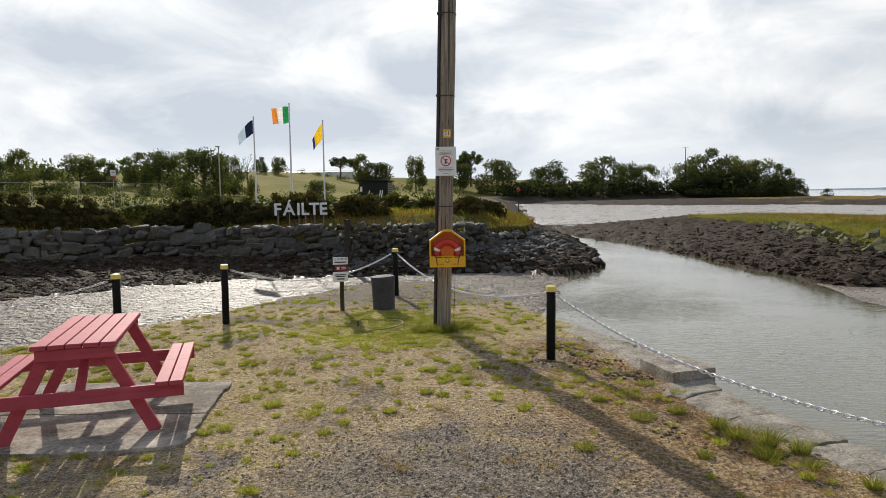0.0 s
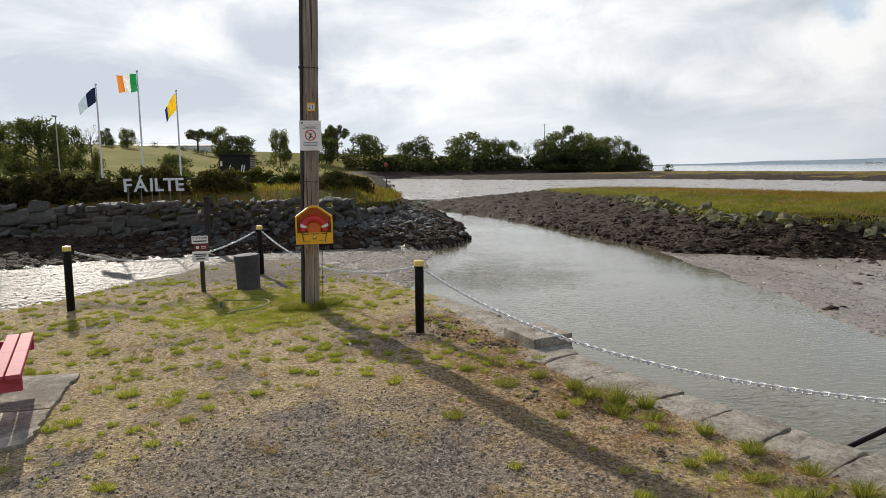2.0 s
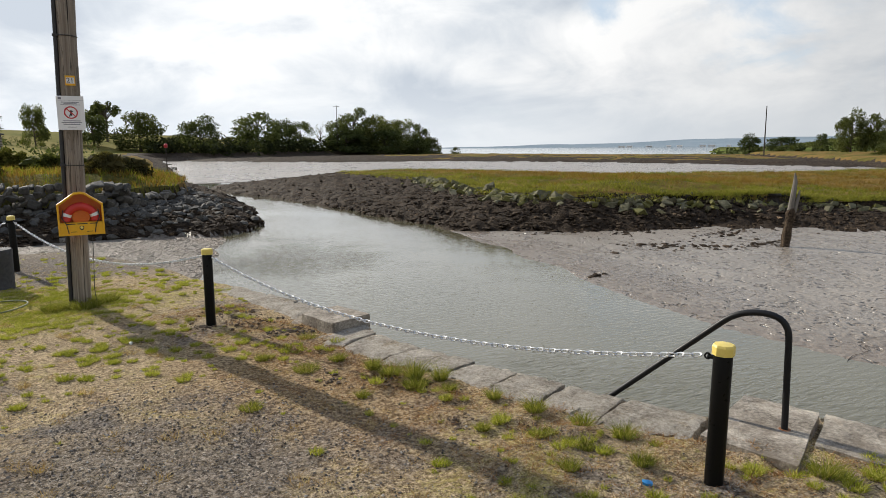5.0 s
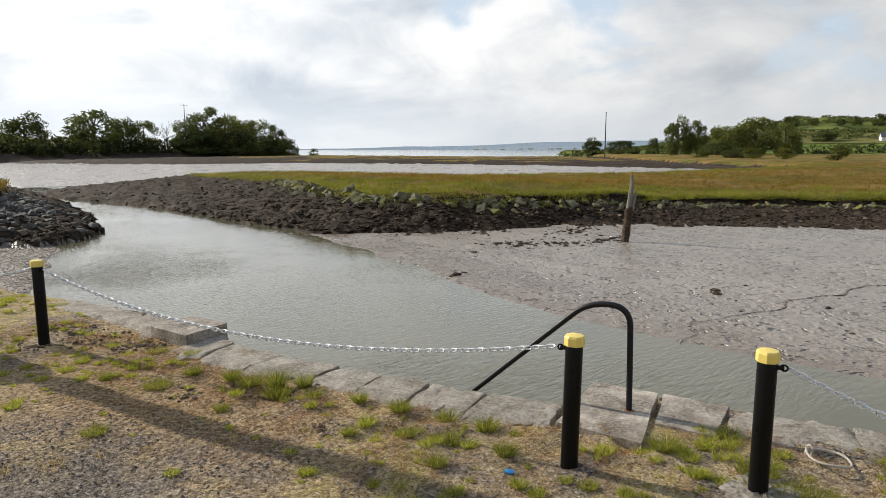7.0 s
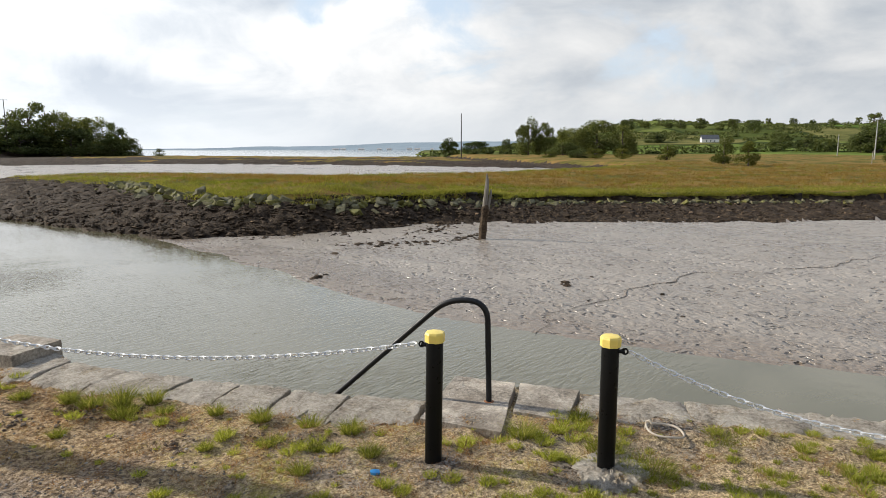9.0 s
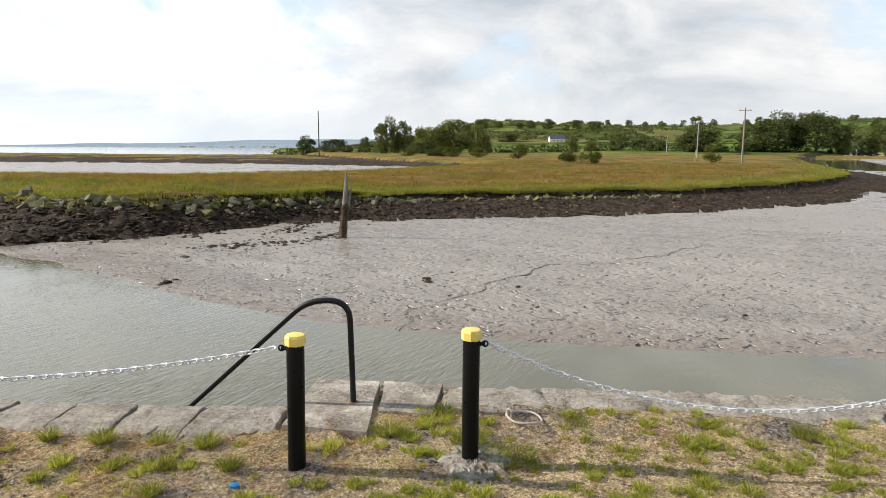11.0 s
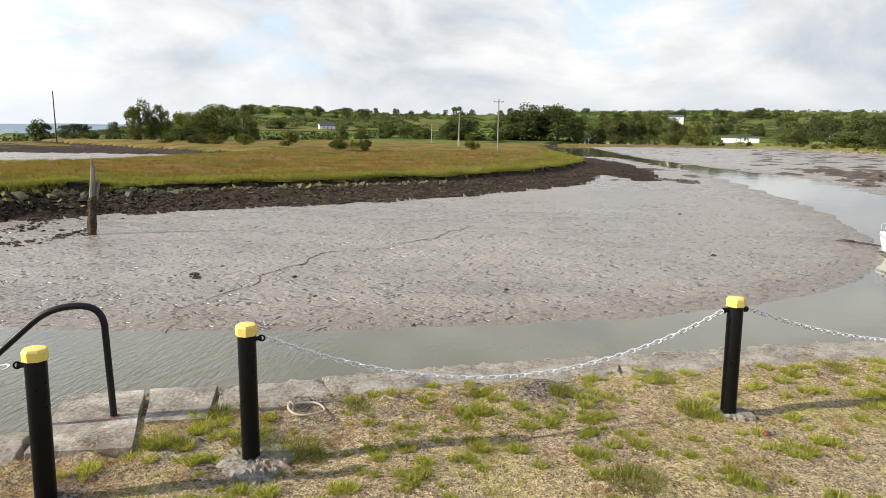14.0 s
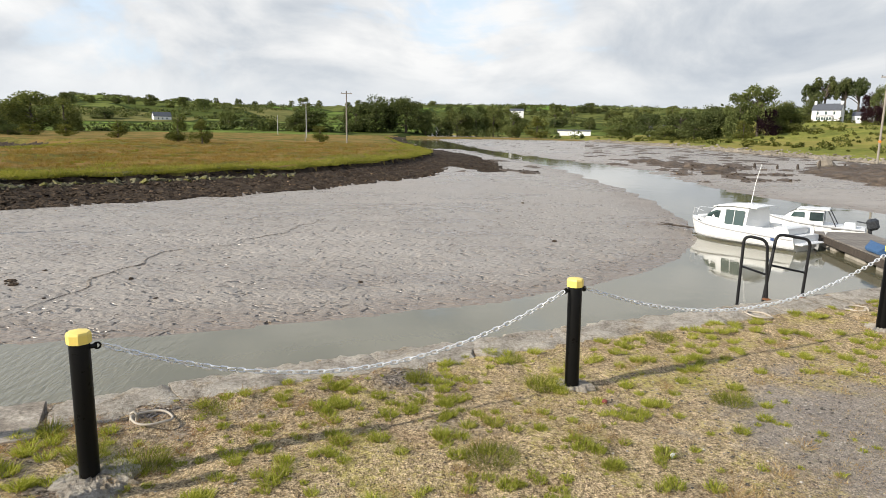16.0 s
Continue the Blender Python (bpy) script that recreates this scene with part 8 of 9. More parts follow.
def build_marsh_grass():
    rng = np.random.default_rng(41)
    n = 76000
    az, r = np.radians(rng.uniform(15, 108, n)), 24 + 110 * rng.uniform(0, 1, n) ** 1.35
    x, y = r * np.sin(az), r * np.cos(az)
    g = inside(ISLAND_TOP, x, y) + 0.3 * rumple(x, y, 4.3)
    keep = (g > -0.6) & (rng.uniform(0, 1, n) < 0.34 + 0.66 * smooth(-g, -2.5, 0))
    x, y, g, r = x[keep], y[keep], g[keep], r[keep]
    z, _ = land(x, y)
    c = np.column_stack([x, y, np.maximum(z, -0.8)])
    rust = (rumple(x, y, 16.0) * 0.55 + 0.4 * rumple(x, y, 5.0) + smooth(g, 1.5, 9) * 1.3 - 0.35 + rng.normal(0, 0.35, len(x))) > 0.3
    edge = g + 0.8 * rumple(x, y, 6.0) < 2.2
    rust = rust & ~edge
    for name, pick, mat, label, h in (("marsh_grass", ~rust & ~edge, "marsh_blade", "yellow-green salt marsh grass on the low island", 0.22), ("marsh_rushes", rust, "rust_blade", "rusty brown seeding marsh grass", 0.25), ("marsh_fringe", edge, "fringe_blade", "bright green grass along the edge of the island", 0.24)):
        cc = c[pick]
        m = len(cc)
        V, F = blades(name, cc, h * rng.uniform(0.5, 1.25, m) * (1 + 0.3 * rumple(cc[:, 0], cc[:, 1], 2.7)), rng.uniform(0.2, 0.45, m), np.full(m, 15), 42, 0.014, 1.3)
        thing(name, label, "marsh grass", kind="stuff", mesh=fast_mesh(name, V, F, [mat]))
    # grass hanging over the cut edge
    c, along_edge = [], edge_line(0.10)
    for (ax, ay), (nx, ny) in along_edge:
        for _ in range(5):
            q = rng.uniform(-0.25, 0.5)
            c.append((ax + nx * q + rng.normal(0, 0.12), ay + ny * q + rng.normal(0, 0.12)))
    xy = np.array(c)
    z, _ = land(xy[:, 0] + 0.0, xy[:, 1])
    zt, _ = land(np.array([p[0] + n[0] * 0.9 for p, n in along_edge]).repeat(5), np.array([p[1] + n[1] * 0.9 for p, n in along_edge]).repeat(5))
    m = len(xy)
    V, F = blades("overhang", np.column_stack([xy, np.maximum(z, zt - 0.10)]), rng.uniform(0.12, 0.28, m), rng.uniform(0.12, 0.3, m), np.full(m, 11), 44, 0.015, 1.6)
    thing("overhanging_grass", "yellow-green grass hanging over the cut edge of the marsh", "marsh grass", kind="stuff", mesh=fast_mesh("overhanging_grass", V, F, ["fringe_blade"]))
    # rough grass on the north bank's crest
    n = 15000
    x, y = rng.uniform(-34, 10, n), rng.uniform(28, 60, n)
    g = inside(NORTH_TOP, x, y)
    keep = (g > 0.1) & (g < 13) & (rng.uniform(0, 1, n) < 0.55)
    x, y = x[keep], y[keep]
    z, _ = land(x, y)
    c = np.column_stack([x, y, z])
    m = len(x)
    V, F = blades("bank_grass", c, rng.uniform(0.15, 0.5, m), rng.uniform(0.2, 0.4, m), np.full(m, 9), 43, 0.02, 0.6)
    pick = np.repeat(rng.uniform(0, 1, m) < 0.45, 9)
    faces = F.reshape(3, -1, 3)
    both = [np.concatenate([f[k] for f in faces]) for k in (pick, ~pick)]
    for name, f, mat, label in (("bank_grass", both[0], "marsh_blade", "rough green grass on the far bank"), ("bank_dry_grass", both[1], "rust_blade", "rough dry grass on the far bank")):
        thing(name, label, "grass", kind="stuff", mesh=fast_mesh(name, V, f, [mat]))


build_marsh_grass()


def lumps(xyz, size, seed, flat=0.55):
    """Many small irregular lumps: vertices and triangles."""
    rng = np.random.default_rng(seed)
    g = (1 + 5 ** 0.5) / 2
    base = np.array([(-1, g, 0), (1, g, 0), (-1, -g, 0), (1, -g, 0), (0, -1, g), (0, 1, g), (0, -1, -g), (0, 1, -g), (g, 0, -1), (g, 0, 1), (-g, 0, -1), (-g, 0, 1)]) / 1.9
    tri = np.array([(0, 11, 5), (0, 5, 1), (0, 1, 7), (0, 7, 10), (0, 10, 11), (1, 5, 9), (5, 11, 4), (11, 10, 2), (10, 7, 6), (7, 1, 8), (3, 9, 4), (3, 4, 2), (3, 2, 6), (3, 6, 8), (3, 8, 9), (4, 9, 5), (2, 4, 11), (6, 2, 10), (8, 6, 7), (9, 8, 1)])
    m = len(xyz)
    P = base[None] * rng.uniform(0.6, 1.3, (m, 12, 1)) * size[:, None, None] * np.array([1, 1, flat])
    P = P * rng.uniform(0.7, 1.5, (m, 1, 3))
    a = rng.uniform(0, math.tau, m)
    X = P[..., 0] * np.cos(a)[:, None] - P[..., 1] * np.sin(a)[:, None]
    Y = P[..., 0] * np.sin(a)[:, None] + P[..., 1] * np.cos(a)[:, None]
    V = (np.stack([X, Y, P[..., 2]], -1) + xyz[:, None]).reshape(-1, 3)
    return V, (np.arange(m)[:, None, None] * 12 + tri[None]).reshape(-1, 3)


def build_hedges():
    """Clipped dark hedges on the crest of the far bank."""
    rng = np.random.default_rng(51)
    runs = [((-29.5, 33.0), (-18.6, 38.4), 1.75, "long dark hedge on the crest of the far bank"), ((-16.6, 39.2), (-10.4, 40.0), 1.6, "dark hedge on the crest of the far bank"), ((-10.2, 40.1), (-6.5, 40.5), 1.55, "dark hedge behind the white letters"),
            ((-5.9, 40.5), (-2.9, 41.0), 1.3, "rounded dark hedge on the far bank"), ((1.4, 41.0), (2.9, 41.2), 1.45, "rounded shrub at the end of the far bank"), ((3.1, 42.6), (4.4, 43.2), 1.3, "rounded shrub at the point of the far bank"),
            ((-2.0, 47.5), (3.0, 48.5), 0.9, "low scrub on the far bank"), ((-18.4, 40.5), (-16.8, 40.6), 1.2, "dry brown scrub in a gap of the hedge"), ((-7.6, 54.0), (-1.6, 55.2), 1.25, "low olive scrub in front of the hut")]
    for k, (a, b, h, label) in enumerate(runs):
        L = math.hypot(b[0] - a[0], b[1] - a[1])
        n = int(L * 15)
        t = rng.uniform(0, 1, n)
        x, y = a[0] + (b[0] - a[0]) * t + rng.normal(0, 0.28, n), a[1] + (b[1] - a[1]) * t + rng.normal(0, 0.28, n)
        z, _ = land(x, y)
        edge = np.clip(np.minimum(t, 1 - t) * L / 0.9, 0.35, 1)
        zz = z + rng.uniform(0.0, 1.0, n) * (h - 0.15) * edge
        V, F = leaf_cloud(np.column_stack([x, y, zz]), rng.uniform(0.28, 0.44, n), 210, 0.085, 60 + k, 0.9, 0.3)
        ob = thing("hedge", label, "hedge", group="hedges on the far bank", mesh=fast_mesh("hedge", V, F, ["leaf_olive" if k in (6, 7, 8) else "leaf_hedge"]))
        m = int(L * 5) + 3
        t = (np.arange(m) + 0.5) / m
        x, y = a[0] + (b[0] - a[0]) * t, a[1] + (b[1] - a[1]) * t
        z, _ = land(x, y)
        V, F = lumps(np.concatenate([np.column_stack([x, y, z + h * q]) for q in (0.12, 0.32, 0.50)]), np.full(3 * m, 0.27), 90 + k, 0.9)
        part("inner_growth", fast_mesh("inner_growth", V, F, ["leaf_olive" if k in (6, 7, 8) else "leaf_hedge"]), "", ob)


build_hedges()


def build_weed():
    rng = np.random.default_rng(61)
    n = 330000
    az, r = np.radians(rng.uniform(-44, 128, n)), 22 + 60 * rng.uniform(0, 1, n) ** 1.4
    x, y = r * np.sin(az), r * np.cos(az)
    z, kind = land(x, y)
    keep = ((kind == 1) | ((kind == 5) & (rng.uniform(0, 1, n) < 0.5))) & (rng.uniform(0, 1, n) < np.clip(1.25 - r / 50, 0.12, 1))
    x, y, z, r = x[keep], y[keep], z[keep], r[keep]
    s = rng.uniform(0.3, 1.0, len(x)) ** 3 * 0.11 + 0.045
    V, F = lumps(np.column_stack([x, y, z + 0.02]), s, 62, 0.5)
    thing("seaweed", "dark bladder wrack over the rocks of the banks", "seaweed", kind="stuff", mesh=fast_mesh("seaweed", V, F, ["weed_rock"]))
    # strays on the mud: patches by the stake, single clumps elsewhere
    pts = []
    for cx, cy, sp, k in ((24.6, 18.5, 1.1, 60), (22.0, 21.5, 0.9, 50), (26.6, 18.8, 1.2, 60), (20.2, 24.0, 0.8, 40), (14.3, 15.3, 0.16, 10), (22.4, 15.9, 0.8, 50), (21.2, 17.0, 0.8, 40), (20.0, 18.4, 0.9, 40), (23.6, 15.5, 0.5, 26), (20.3, 17.6, 0.3, 18), (28.0, 19.2, 0.8, 30), (17.5, 8.2, 0.2, 8), (36, 13, 0.6, 14)):
        a = rng.normal(0, sp, (k, 2)) * np.array([1, 0.45])
        pts += [(cx + u, cy + v) for u, v in a]
    n = 90
    az, r = np.radians(rng.uniform(20, 125, n)), rng.uniform(14, 70, n)
    pts += [(q * math.sin(p), q * math.cos(p)) for p, q in zip(az, r)]
    for _ in range(260):
        q = rng.uniform(0, 1)
        pts.append((-16 + 24 * q + rng.normal(0, 0.6), 31.2 + rng.normal(0, 1.0)))
    xy = np.array(pts)
    z, kind = land(xy[:, 0], xy[:, 1])
    keep = (kind == 0) & (z > WATER + 0.01)
    xy, z = xy[keep], z[keep]
    V, F = lumps(np.column_stack([xy, z + 0.005]), rng.uniform(0.2, 1, len(xy)) ** 3 * 0.11 + 0.025, 63, 0.4)
    thing("stray_weed", "stray clumps of dark weed on the mud", "seaweed", kind="stuff", mesh=fast_mesh("stray_weed", V, F, ["weed_rock"]))


build_weed()
build_clods()

# ---- pieces: coping stones, wall stones, chain links ----
def stone_meshes(prefix, count, seed, material, bevel=0.10, jitter=0.10):
    """Rough one-metre blocks to be scaled, shared by many stones."""
    rng = random.Random(seed)
    return [Build().box((1, 1, 1), None, bevel, 0, jitter, rng).mesh(prefix, [material], 40) for _ in range(count)]


def polyline(points, s):
    for (ax, ay), (bx, by) in zip(points, points[1:]):
        L = math.hypot(bx - ax, by - ay)
        if s <= L:
            return ax + (bx - ax) * s / L, ay + (by - ay) * s / L, math.degrees(math.atan2(by - ay, bx - ax))
        s -= L
    return None


def add_worn_coping(o1, o2, i2, i1, lift, rng, gap=0.0, wear=1.0):
    """An eroded edge stone: pitted top, chipped arris, its inner side sinking raggedly under the soil."""
    o1, o2, i2, i1 = [Vector(p) for p in (o1, o2, i2, i1)]
    mid = (o1 + o2 + i1 + i2) / 4
    nu, nv = 17, 10
    verts, faces = [], []
    chip = [wear * (rng.uniform(0, 0.035) + (0.05 if rng.random() < 0.18 else 0)) for _ in range(nu)]
    creep = [rng.uniform(-0.04, 0.10) for _ in range(nu)]
    skew = [rng.uniform(-0.012, 0.012) for _ in range(nv)], [rng.uniform(-0.012, 0.012) for _ in range(nv)]
    phase = rng.uniform(0, 9)
    for j in range(nv):
        v = j / (nv - 1)
        for i in range(nu):
            u = i / (nu - 1)
            p = o1.lerp(o2, u).lerp(i1.lerp(i2, u), v)
            across = (i1.lerp(i2, u) - o1.lerp(o2, u)).normalized()
            run = (o2 - o1).normalized()
            p = p + across * (chip[i] * (1 - v) + creep[i] * v) + run * (skew[0][j] + gap if i == 0 else skew[1][j] - gap if i == nu - 1 else 0)
            q = math.sin(11 * u + phase) * math.sin(7 * v + 1.3 * phase)
            z = lift + (0.008 * q + rng.uniform(-0.006, 0.006)) * (0.3 + 0.7 * wear)
            if j == 0:
                z -= 0.012 * wear + chip[i] * 0.5
            if i in (0, nu - 1):
                z -= rng.uniform(0.006, 0.022) * wear
            z -= (0.02 + 0.025 * wear) * max(0.0, v - 0.72) / 0.28 + 0.3 * max(0.0, creep[i]) * max(0.0, v - 0.5)
            verts.append((p.x - mid.x, p.y - mid.y, z))
    n = nu * nv
    faces = [(j * nu + i, (j + 1) * nu + i, (j + 1) * nu + i + 1, j * nu + i + 1) for j in range(nv - 1) for i in range(nu - 1)]
    rim = list(range(nu)) + [j * nu + nu - 1 for j in range(1, nv)] + [(nv - 1) * nu + i for i in range(nu - 2, -1, -1)] + [j * nu for j in range(nv - 2, 0, -1)]
    verts += [(verts[k][0], verts[k][1], -0.33) for k in rim]
    m = len(rim)
    faces += [(rim[k], rim[(k + 1) % m], n + (k + 1) % m, n + k) for k in range(m)]
    ax, ay, bx, by = o2.x - o1.x, o2.y - o1.y, i1.x - o1.x, i1.y - o1.y
    if by * ax - bx * ay > 0:
        faces = [f[::-1] for f in faces]
    part("coping_stone", Build().add(verts, faces), "worn_coping", quay_wall, at=pose(mid.x, mid.y, 0), angle=30)


def build_coping():
    """The flat stones along the quay's edge: a plan of corners, each stone a little out of line."""
    rng = random.Random(14)
    outer = [(2.26, 10.3), (2.52, 9.3), (2.74, 8.6), (2.90, 7.72)]
    inner = [(1.86, 10.1), (2.1, 9.1), (2.26, 8.4), (2.36, 7.55)]
    for k in range(len(outer) - 1):
        o1, o2, i1, i2 = outer[k], outer[k + 1], inner[k], inner[k + 1]
        add_worn_coping(o1, o2, i2, i1, (0.0, 0.02, 0.035)[k], rng)
    # one stone stands proud of its neighbours, its dark end showing
    add_coping((2.90, 7.70), (3.08, 7.05), (2.51, 6.86), (2.36, 7.53), 0.125, rng)
    outer = [(3.02, 7.03), (2.95, 6.615), (3.125, 5.87), (3.37, 5.185), (3.57, 4.73), (3.715, 4.255), (3.91, 3.74), (4.19, 3.15)]
    inner = [(2.26, 6.86), (2.45, 6.40), (2.60, 5.75), (2.95, 5.09), (3.07, 4.57), (3.20, 4.06), (3.44, 3.58), (3.78, 2.985)]
    for k in range(len(outer) - 1):
        add_worn_coping(outer[k], outer[k + 1], inner[k + 1], inner[k], (0.03, 0.025, 0.035, 0.02, 0.03, 0.022, 0.03)[k] - 0.006, rng, 0.016, 0.3)
    # the broad stone at the head of the steps, and the row past it
    add_coping((4.81, 3.31), (4.98, 2.76), (3.98, 2.31), (3.82, 2.97), 0.02, rng)
    add_coping((4.985, 2.74), (5.14, 2.22), (4.5, 2.03), (4.37, 2.46), 0.015, rng)
    outer = [(5.16, 2.20), (5.48, 1.46), (5.80, 0.62), (6.05, -0.2), (6.3, -1.1), (6.62, -2.1), (6.9, -3.1), (7.2, -4.2), (7.45, -5.1), (7.75, -6.2), (8.1, -7.4), (8.6, -9.0), (9.3, -11.4), (10.2, -14.4)]
    inner = [(4.55, 2.00), (5.0, 1.22), (5.30, 0.46), (5.50, -0.36), (5.76, -1.22), (6.04, -2.22), (6.32, -3.22), (6.62, -4.28), (6.9, -5.22), (7.16, -6.32), (7.5, -7.55), (8.0, -9.15), (8.7, -11.55), (9.6, -14.5)]
    for k in range(len(outer) - 1):
        add_worn_coping(outer[k], outer[k + 1], inner[k + 1], inner[k], rng.uniform(0.006, 0.018), rng)


def add_coping(o1, o2, i2, i1, lift, rng, gap=0.009, ragged=0.014):
    c = [Vector(p) for p in (o1, o2, i2, i1)]
    mid = sum(c, Vector((0, 0))) / 4
    ring = []
    for k in range(4):
        a, b = c[k], c[(k + 1) % 4]
        for t in (0.015, 0.13, 0.27, 0.42, 0.58, 0.73, 0.87, 0.985):
            p = a.lerp(b, t)
            p = p + (mid - p).normalized() * (gap + rng.uniform(0, ragged))
            ring.append((p.x - mid.x, p.y - mid.y))
    n = len(ring)
    top = 0.003 + lift
    tilt = (rng.uniform(-0.012, 0.012), rng.uniform(-0.012, 0.012))
    b = Build()
    verts = [(x * 1.0, y * 1.0, -0.32) for x, y in ring] + [(x, y, top - 0.03 + tilt[0] * x + tilt[1] * y) for x, y in ring] + [(x * 0.992, y * 0.992, top + tilt[0] * x + tilt[1] * y + rng.uniform(-0.004, 0.004)) for x, y in ring]
    verts += [(x * 0.5, y * 0.5, top + tilt[0] * x * 0.5 + tilt[1] * y * 0.5 + rng.uniform(-0.002, 0.002)) for x, y in ring] + [(0, 0, top)]
    faces = [(i * n + k, i * n + (k + 1) % n, (i + 1) * n + (k + 1) % n, (i + 1) * n + k) for i in range(3) for k in range(n)] + [(3 * n + k, 3 * n + (k + 1) % n, 4 * n) for k in range(n)]
    area = sum(ring[k][0] * ring[(k + 1) % n][1] - ring[(k + 1) % n][0] * ring[k][1] for k in range(n))
    if area < 0:
        faces = [f[::-1] for f in faces]
    b.add(verts, faces)
    part("coping_stone", b, "coping_stone", quay_wall, at=pose(mid.x, mid.y, 0), angle=28)


build_coping()


def build_quay_face():
    """Courses of cut blocks down the water side of the quay."""
    rng = random.Random(15)
    meshes = stone_meshes("block", 4, 16, "rubble_stone", 0.05, 0.04)
    line = [(0.6, 15.6), (1.0, 14.4), (1.7, 11.8), (2.2, 10.1), (2.75, 8.5), (3.0, 6.7), (3.15, 5.9), (3.7, 4.3), (4.25, 3.2), (5.1, 2.8), (5.9, 0.3), (6.6, -2.1), (7.3, -4.7), (8.1, -7.5), (9.4, -12)]
    total = sum(math.hypot(b[0] - a[0], b[1] - a[1]) for a, b in zip(line, line[1:]))
    for row in range(4):
        s = rng.uniform(0, 0.5)
        while s < total - 0.8:
            w = rng.uniform(0.6, 1.15)
            q = polyline(line, s + w / 2)
            if q:
                x, y, a = q
                part("block", rng.choice(meshes), "", quay_wall, at=pose(x - 0.05 * math.sin(radians(a)), y + 0.05 * math.cos(radians(a)), -0.57 - 0.46 * row, 0, 0, a) @ Matrix.Diagonal((w - 0.03, 0.34, 0.43, 1)))
            s += w


build_quay_face()


def build_rubble_wall():
    """The dry rubble wall along the far bank, larger and squarer blocks to the west, tumbled to the east."""
    rng = random.Random(17)
    wall = thing("rubble_wall", "dry rubble stone wall along the far bank", "wall", kind="structure", mesh=None)
    meshes = stone_meshes("stone", 10, 18, "rubble_stone", 0.17, 0.16)
    line = [(-31, 25.6), (-24.6, 30.2), (-21.2, 34.0), (-15.4, 37.0), (-8, 36.2), (-2, 35.9), (2.4, 35.8), (4.6, 37.2), (6.0, 41.0), (6.8, 47)]
    total = sum(math.hypot(b[0] - a[0], b[1] - a[1]) for a, b in zip(line, line[1:]))
    rest = Build()
    count = 0
    for row in range(7):
        s = rng.uniform(0, 0.4)
        while s < total - 0.6:
            q = polyline(line, s)
            east = 1 if q[0] > -6 else 0
            w = rng.uniform(0.2, 0.5) if east else rng.uniform(0.3, 1.1)
            q = polyline(line, s + w / 2)
            if q is None:
                break
            x, y, a = q
            h = rng.uniform(0.2, 0.42) if east else rng.uniform(0.22, 0.6)
            out = 0.16 - 0.055 * row + rng.uniform(-0.05, 0.05) + (rng.uniform(-0.15, 0.15) if east else 0)
            z = -1.70 + row * 0.33 + rng.uniform(-0.14, 0.14)
            m = pose(x + out * math.sin(radians(a)), y - out * math.cos(radians(a)), z, rng.uniform(-11, 11) * (1 + east), rng.uniform(-12, 12) * (1 + 1.2 * east), a + rng.uniform(-12, 12)) @ Matrix.Diagonal((w * 0.98, rng.uniform(0.4, 0.6), h, 1))
            if x > 3 and row >= 5:
                s += w
                continue
            if count < 300 and row >= 2 and -19 < x < 4 and (row < 7):
                part("stone", rng.choice(meshes), "", wall, at=m)
                count += 1
            else:
                me = rng.choice(meshes)
                rest.add([m @ v.co for v in me.vertices], [tuple(p.vertices) for p in me.polygons])
            s += w
    ob = part("backing_stones", rest, "rubble_stone", wall)
    tagged(ob, kind="stuff")


build_rubble_wall()


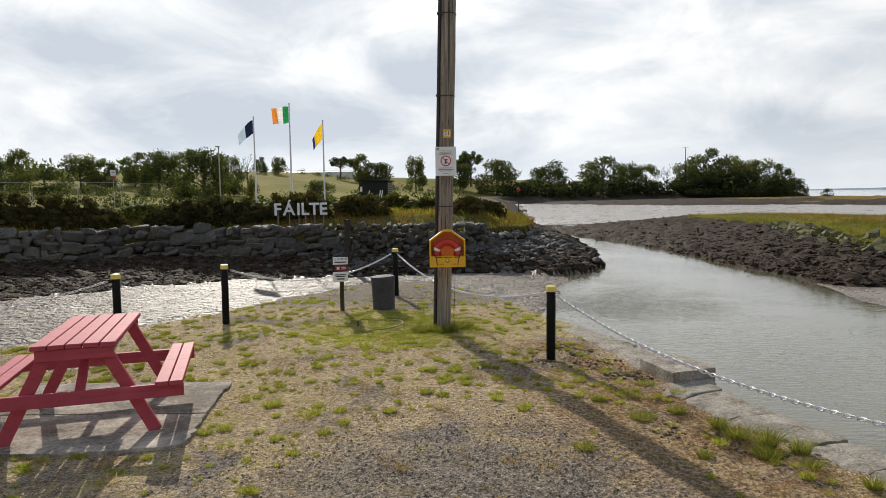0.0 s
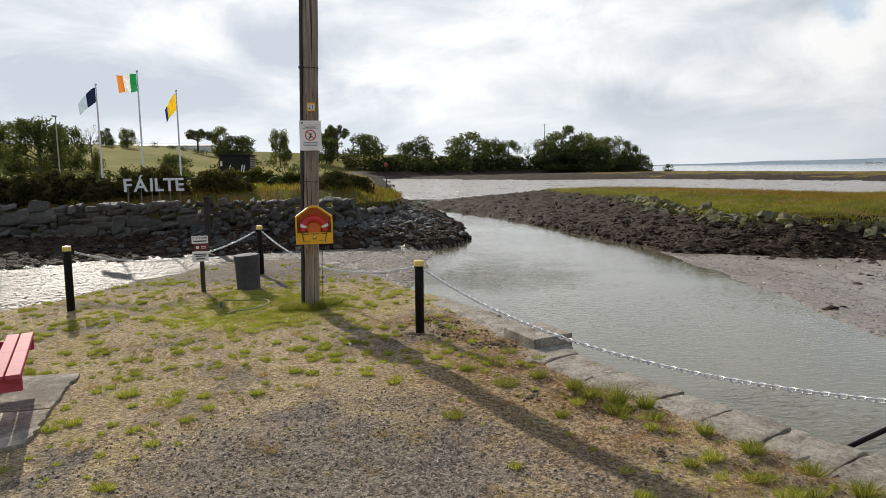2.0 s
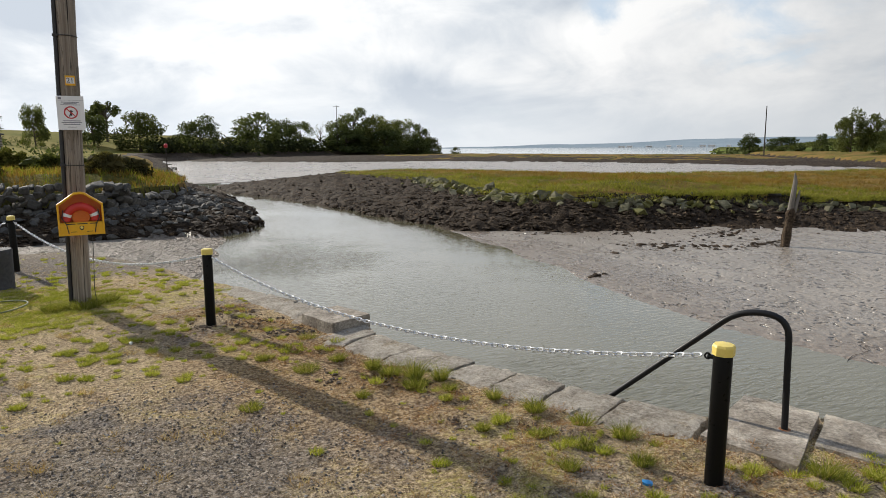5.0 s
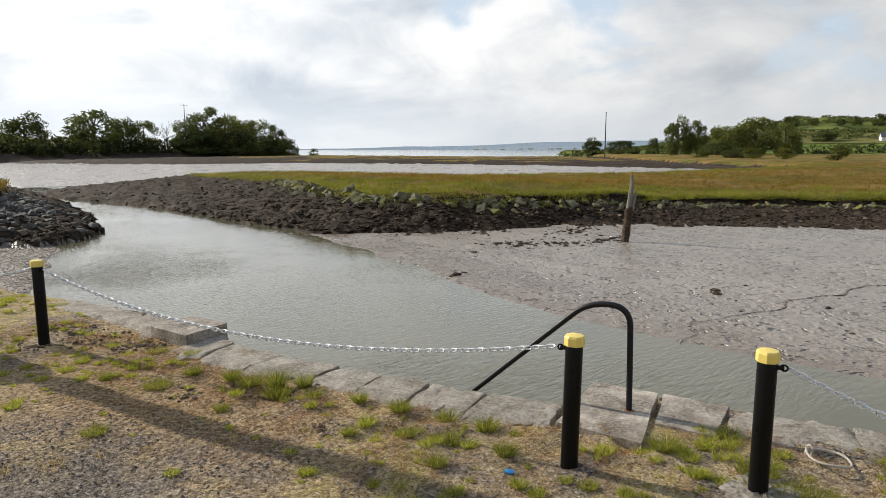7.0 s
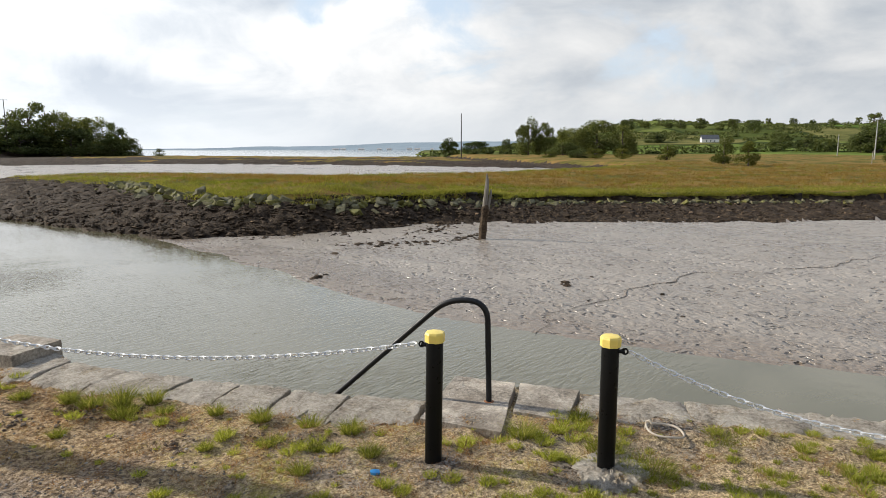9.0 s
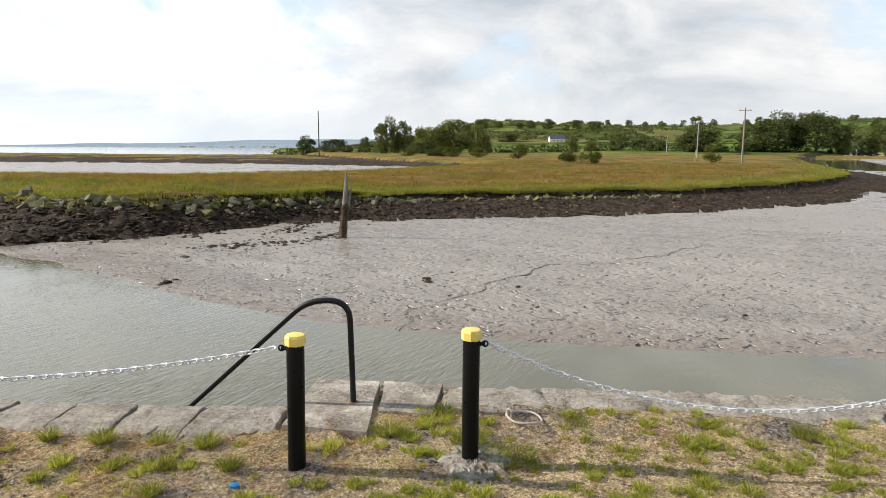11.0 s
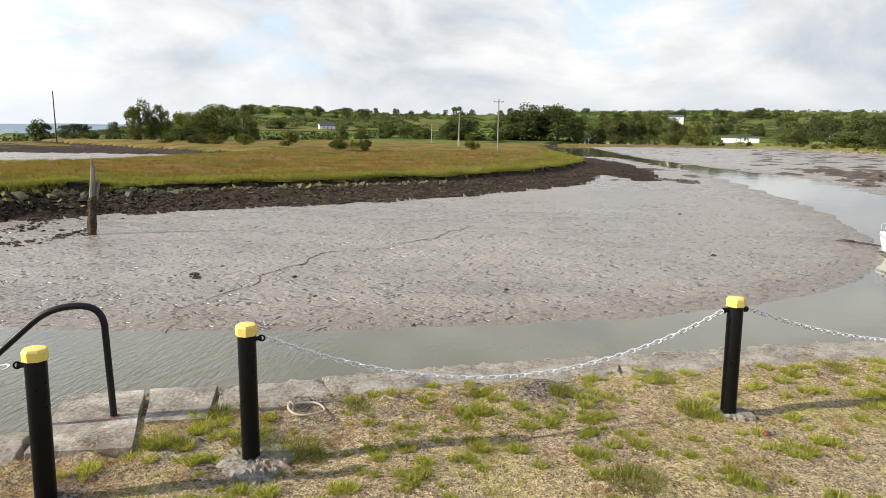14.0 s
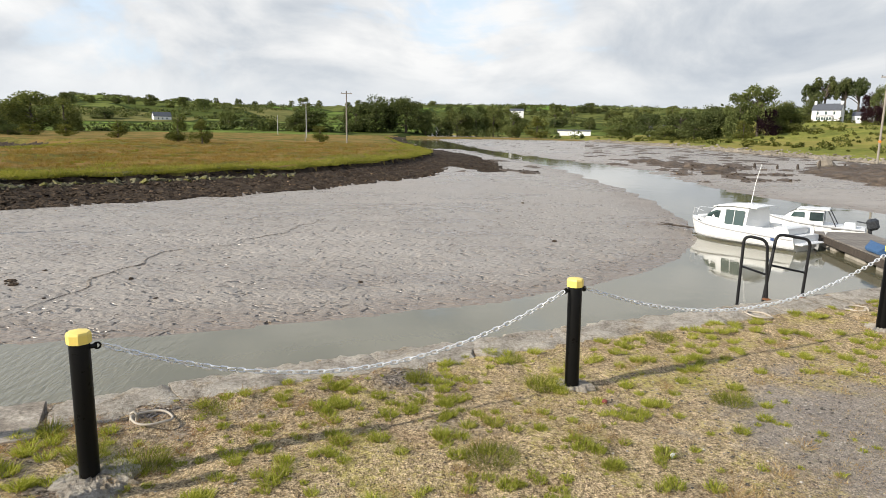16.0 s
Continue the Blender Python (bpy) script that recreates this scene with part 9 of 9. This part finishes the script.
def build_island_stones():
    """Pale, mossy stones at the foot of the island's grass, and loose stones on the point of the far bank."""
    rng = random.Random(19)
    bank = thing("island_revetment", "tumbled stone edging below the marsh grass", "revetment", kind="structure", mesh=None)
    meshes = stone_meshes("stone", 8, 20, "mossy_stone", 0.07, 0.2)
    line = [(24.4, 45), (21.9, 35.8), (21.0, 28.5), (22.6, 25.0), (25.7, 23.2), (29.7, 20.9), (37.6, 17.8), (44.7, 11.8), (51.6, 3.6)]
    total = sum(math.hypot(b[0] - a[0], b[1] - a[1]) for a, b in zip(line, line[1:]))
    rest = Build()
    for k in range(620):
        s = total * rng.uniform(0, 1) ** 1.5
        q = polyline(line, min(s, total - 0.1))
        if q is None:
            continue
        x, y, a = q
        off = abs(rng.gauss(0, 0.55)) + 0.05
        x, y = x + off * math.sin(radians(a)), y - off * math.cos(radians(a))
        w = (0.2 + 0.55 * rng.random() ** 1.6) * (1 - 0.5 * s / total)
        m = pose(x, y, land_at(x, y) + 0.07, rng.uniform(-40, 40), rng.uniform(-40, 40), rng.uniform(0, 180)) @ Matrix.Diagonal((w, w * rng.uniform(0.5, 0.9), w * rng.uniform(0.28, 0.5), 1))
        if k < 300:
            part("stone", rng.choice(meshes), "", bank, at=m)
        else:
            me = rng.choice(meshes)
            rest.add([m @ v.co for v in me.vertices], [tuple(p.vertices) for p in me.polygons])
    tagged(part("small_stones", rest, "mossy_stone", bank), kind="stuff")
    rr = np.random.default_rng(71)
    pts = []
    for cx, cy, sp, k in ((3.5, 35.6, 1.6, 160), (6.2, 38.5, 1.3, 110), (7.0, 44, 1.2, 90), (-4, 35.0, 1.8, 120)):
        pts += [(cx + u, cy + v) for u, v in rr.normal(0, sp, (k, 2))]
    xy = np.array(pts)
    z, kind = land(xy[:, 0], xy[:, 1])
    ok = kind == 1
    V, F = lumps(np.column_stack([xy[ok], z[ok] + 0.05]), rr.uniform(0.12, 0.3, ok.sum()), 72, 0.65)
    thing("loose_stones", "loose grey stones tumbled below the wall", "stones", kind="stuff", mesh=fast_mesh("loose_stones", V, F, ["rubble_stone"]))
    n = 3800
    t = rr.uniform(0, 1, n)
    a = np.interp(t, [0, 0.3, 0.55, 0.75, 0.9, 1], [270, 210, 164, 123, 100, 77])
    b = np.interp(t, [0, 0.3, 0.55, 0.75, 0.9, 1], [-103, -93, -89, -79.5, -75.5, -73])
    xy = np.column_stack([a + rr.normal(0, 1.0, n), b - np.abs(rr.normal(0.6, 1.4, n))])
    z, _ = land(xy[:, 0], xy[:, 1])
    V, F = lumps(np.column_stack([xy, z + 0.1]), rr.uniform(0.2, 1.0, n) ** 2 * 0.34 + 0.08, 73, 0.6)
    thing("shore_boulders", "pale stones along the east shore", "stones", kind="stuff", mesh=fast_mesh("shore_boulders", V, F, ["shore_stones"]))
    big_rock = Build().box((1.9, 1.4, 1.3), None, 0.4, 0, 0.25, rng)
    thing("boulder", "large pale boulder on the mud bank", "boulder", pose(74.6, -58.9, land_at(74.6, -58.9) + 0.3, 8, 12, 30), mesh=big_rock.mesh("boulder", ["shore_stones"], 30))


build_island_stones()


def build_chains():
    """Galvanised chains hung between the bollards, link by link."""
    pitch, half = 0.052, 0.0
    n = 10
    pts = []
    for k in range(n):
        a = k * math.tau / n
        pts.append((0.026 * math.copysign(abs(math.cos(a)) ** 0.7, math.cos(a)) + 0.006 * math.cos(a), 0.0155 * math.sin(a), 0))
    link = Build().tube(pts, 0.0060, 4, closed=True).mesh("link", ["galvanised"], 60)
    spans = [(0, None, 0.30), (1, 2, 0.33), (2, 3, 0.35), (3, 4, 0.31), (5, 6, 0.38), (6, 7, 0.36), (7, None, 0.4)]
    for a, b, sag in spans:
        xa, ya, ha = BOLLARDS[a]
        xb, yb, hb = BOLLARDS[b] if b is not None else ((-8.4, 6.9, 0.95) if a == 0 else (7.4, -9.9, 0.93))
        za, zb = ground_at(xa, ya) + ha * 0.89, ground_at(xb, yb) + hb * 0.89
        way = Vector((xb - xa, yb - ya, 0)).normalized()
        p, q = Vector((xa, ya, za)) + way * 0.12, Vector((xb, yb, zb)) - way * 0.12
        span = (q - p).length
        ob = thing("chain", "galvanised steel chain hanging between bollards", "chain", pose(0, 0, 0), "chains between the bollards")
        steps = 400
        line = [p.lerp(q, k / steps) - Vector((0, 0, 4 * sag * (k / steps) * (1 - k / steps))) for k in range(steps + 1)]
        dist = [0.0]
        for u, w in zip(line, line[1:]):
            dist.append(dist[-1] + (w - u).length)
        count = int(dist[-1] / pitch)
        j = 0
        for k in range(count):
            s = (k + 0.5) * dist[-1] / count
            while dist[j + 1] < s:
                j += 1
            c = line[j].lerp(line[j + 1], (s - dist[j]) / (dist[j + 1] - dist[j]))
            t = (line[j + 1] - line[j]).normalized()
            side = Vector((0, 0, 1)).cross(t).normalized()
            m = Matrix((t, side, t.cross(side))).transposed().to_4x4()
            m = Matrix.Translation(c) @ m @ pose(0, 0, 0, (45 if k % 2 else -45) + 7 * math.sin(k * 1.7), 0, 0)
            part("link", link, "", ob, at=m)


build_chains()
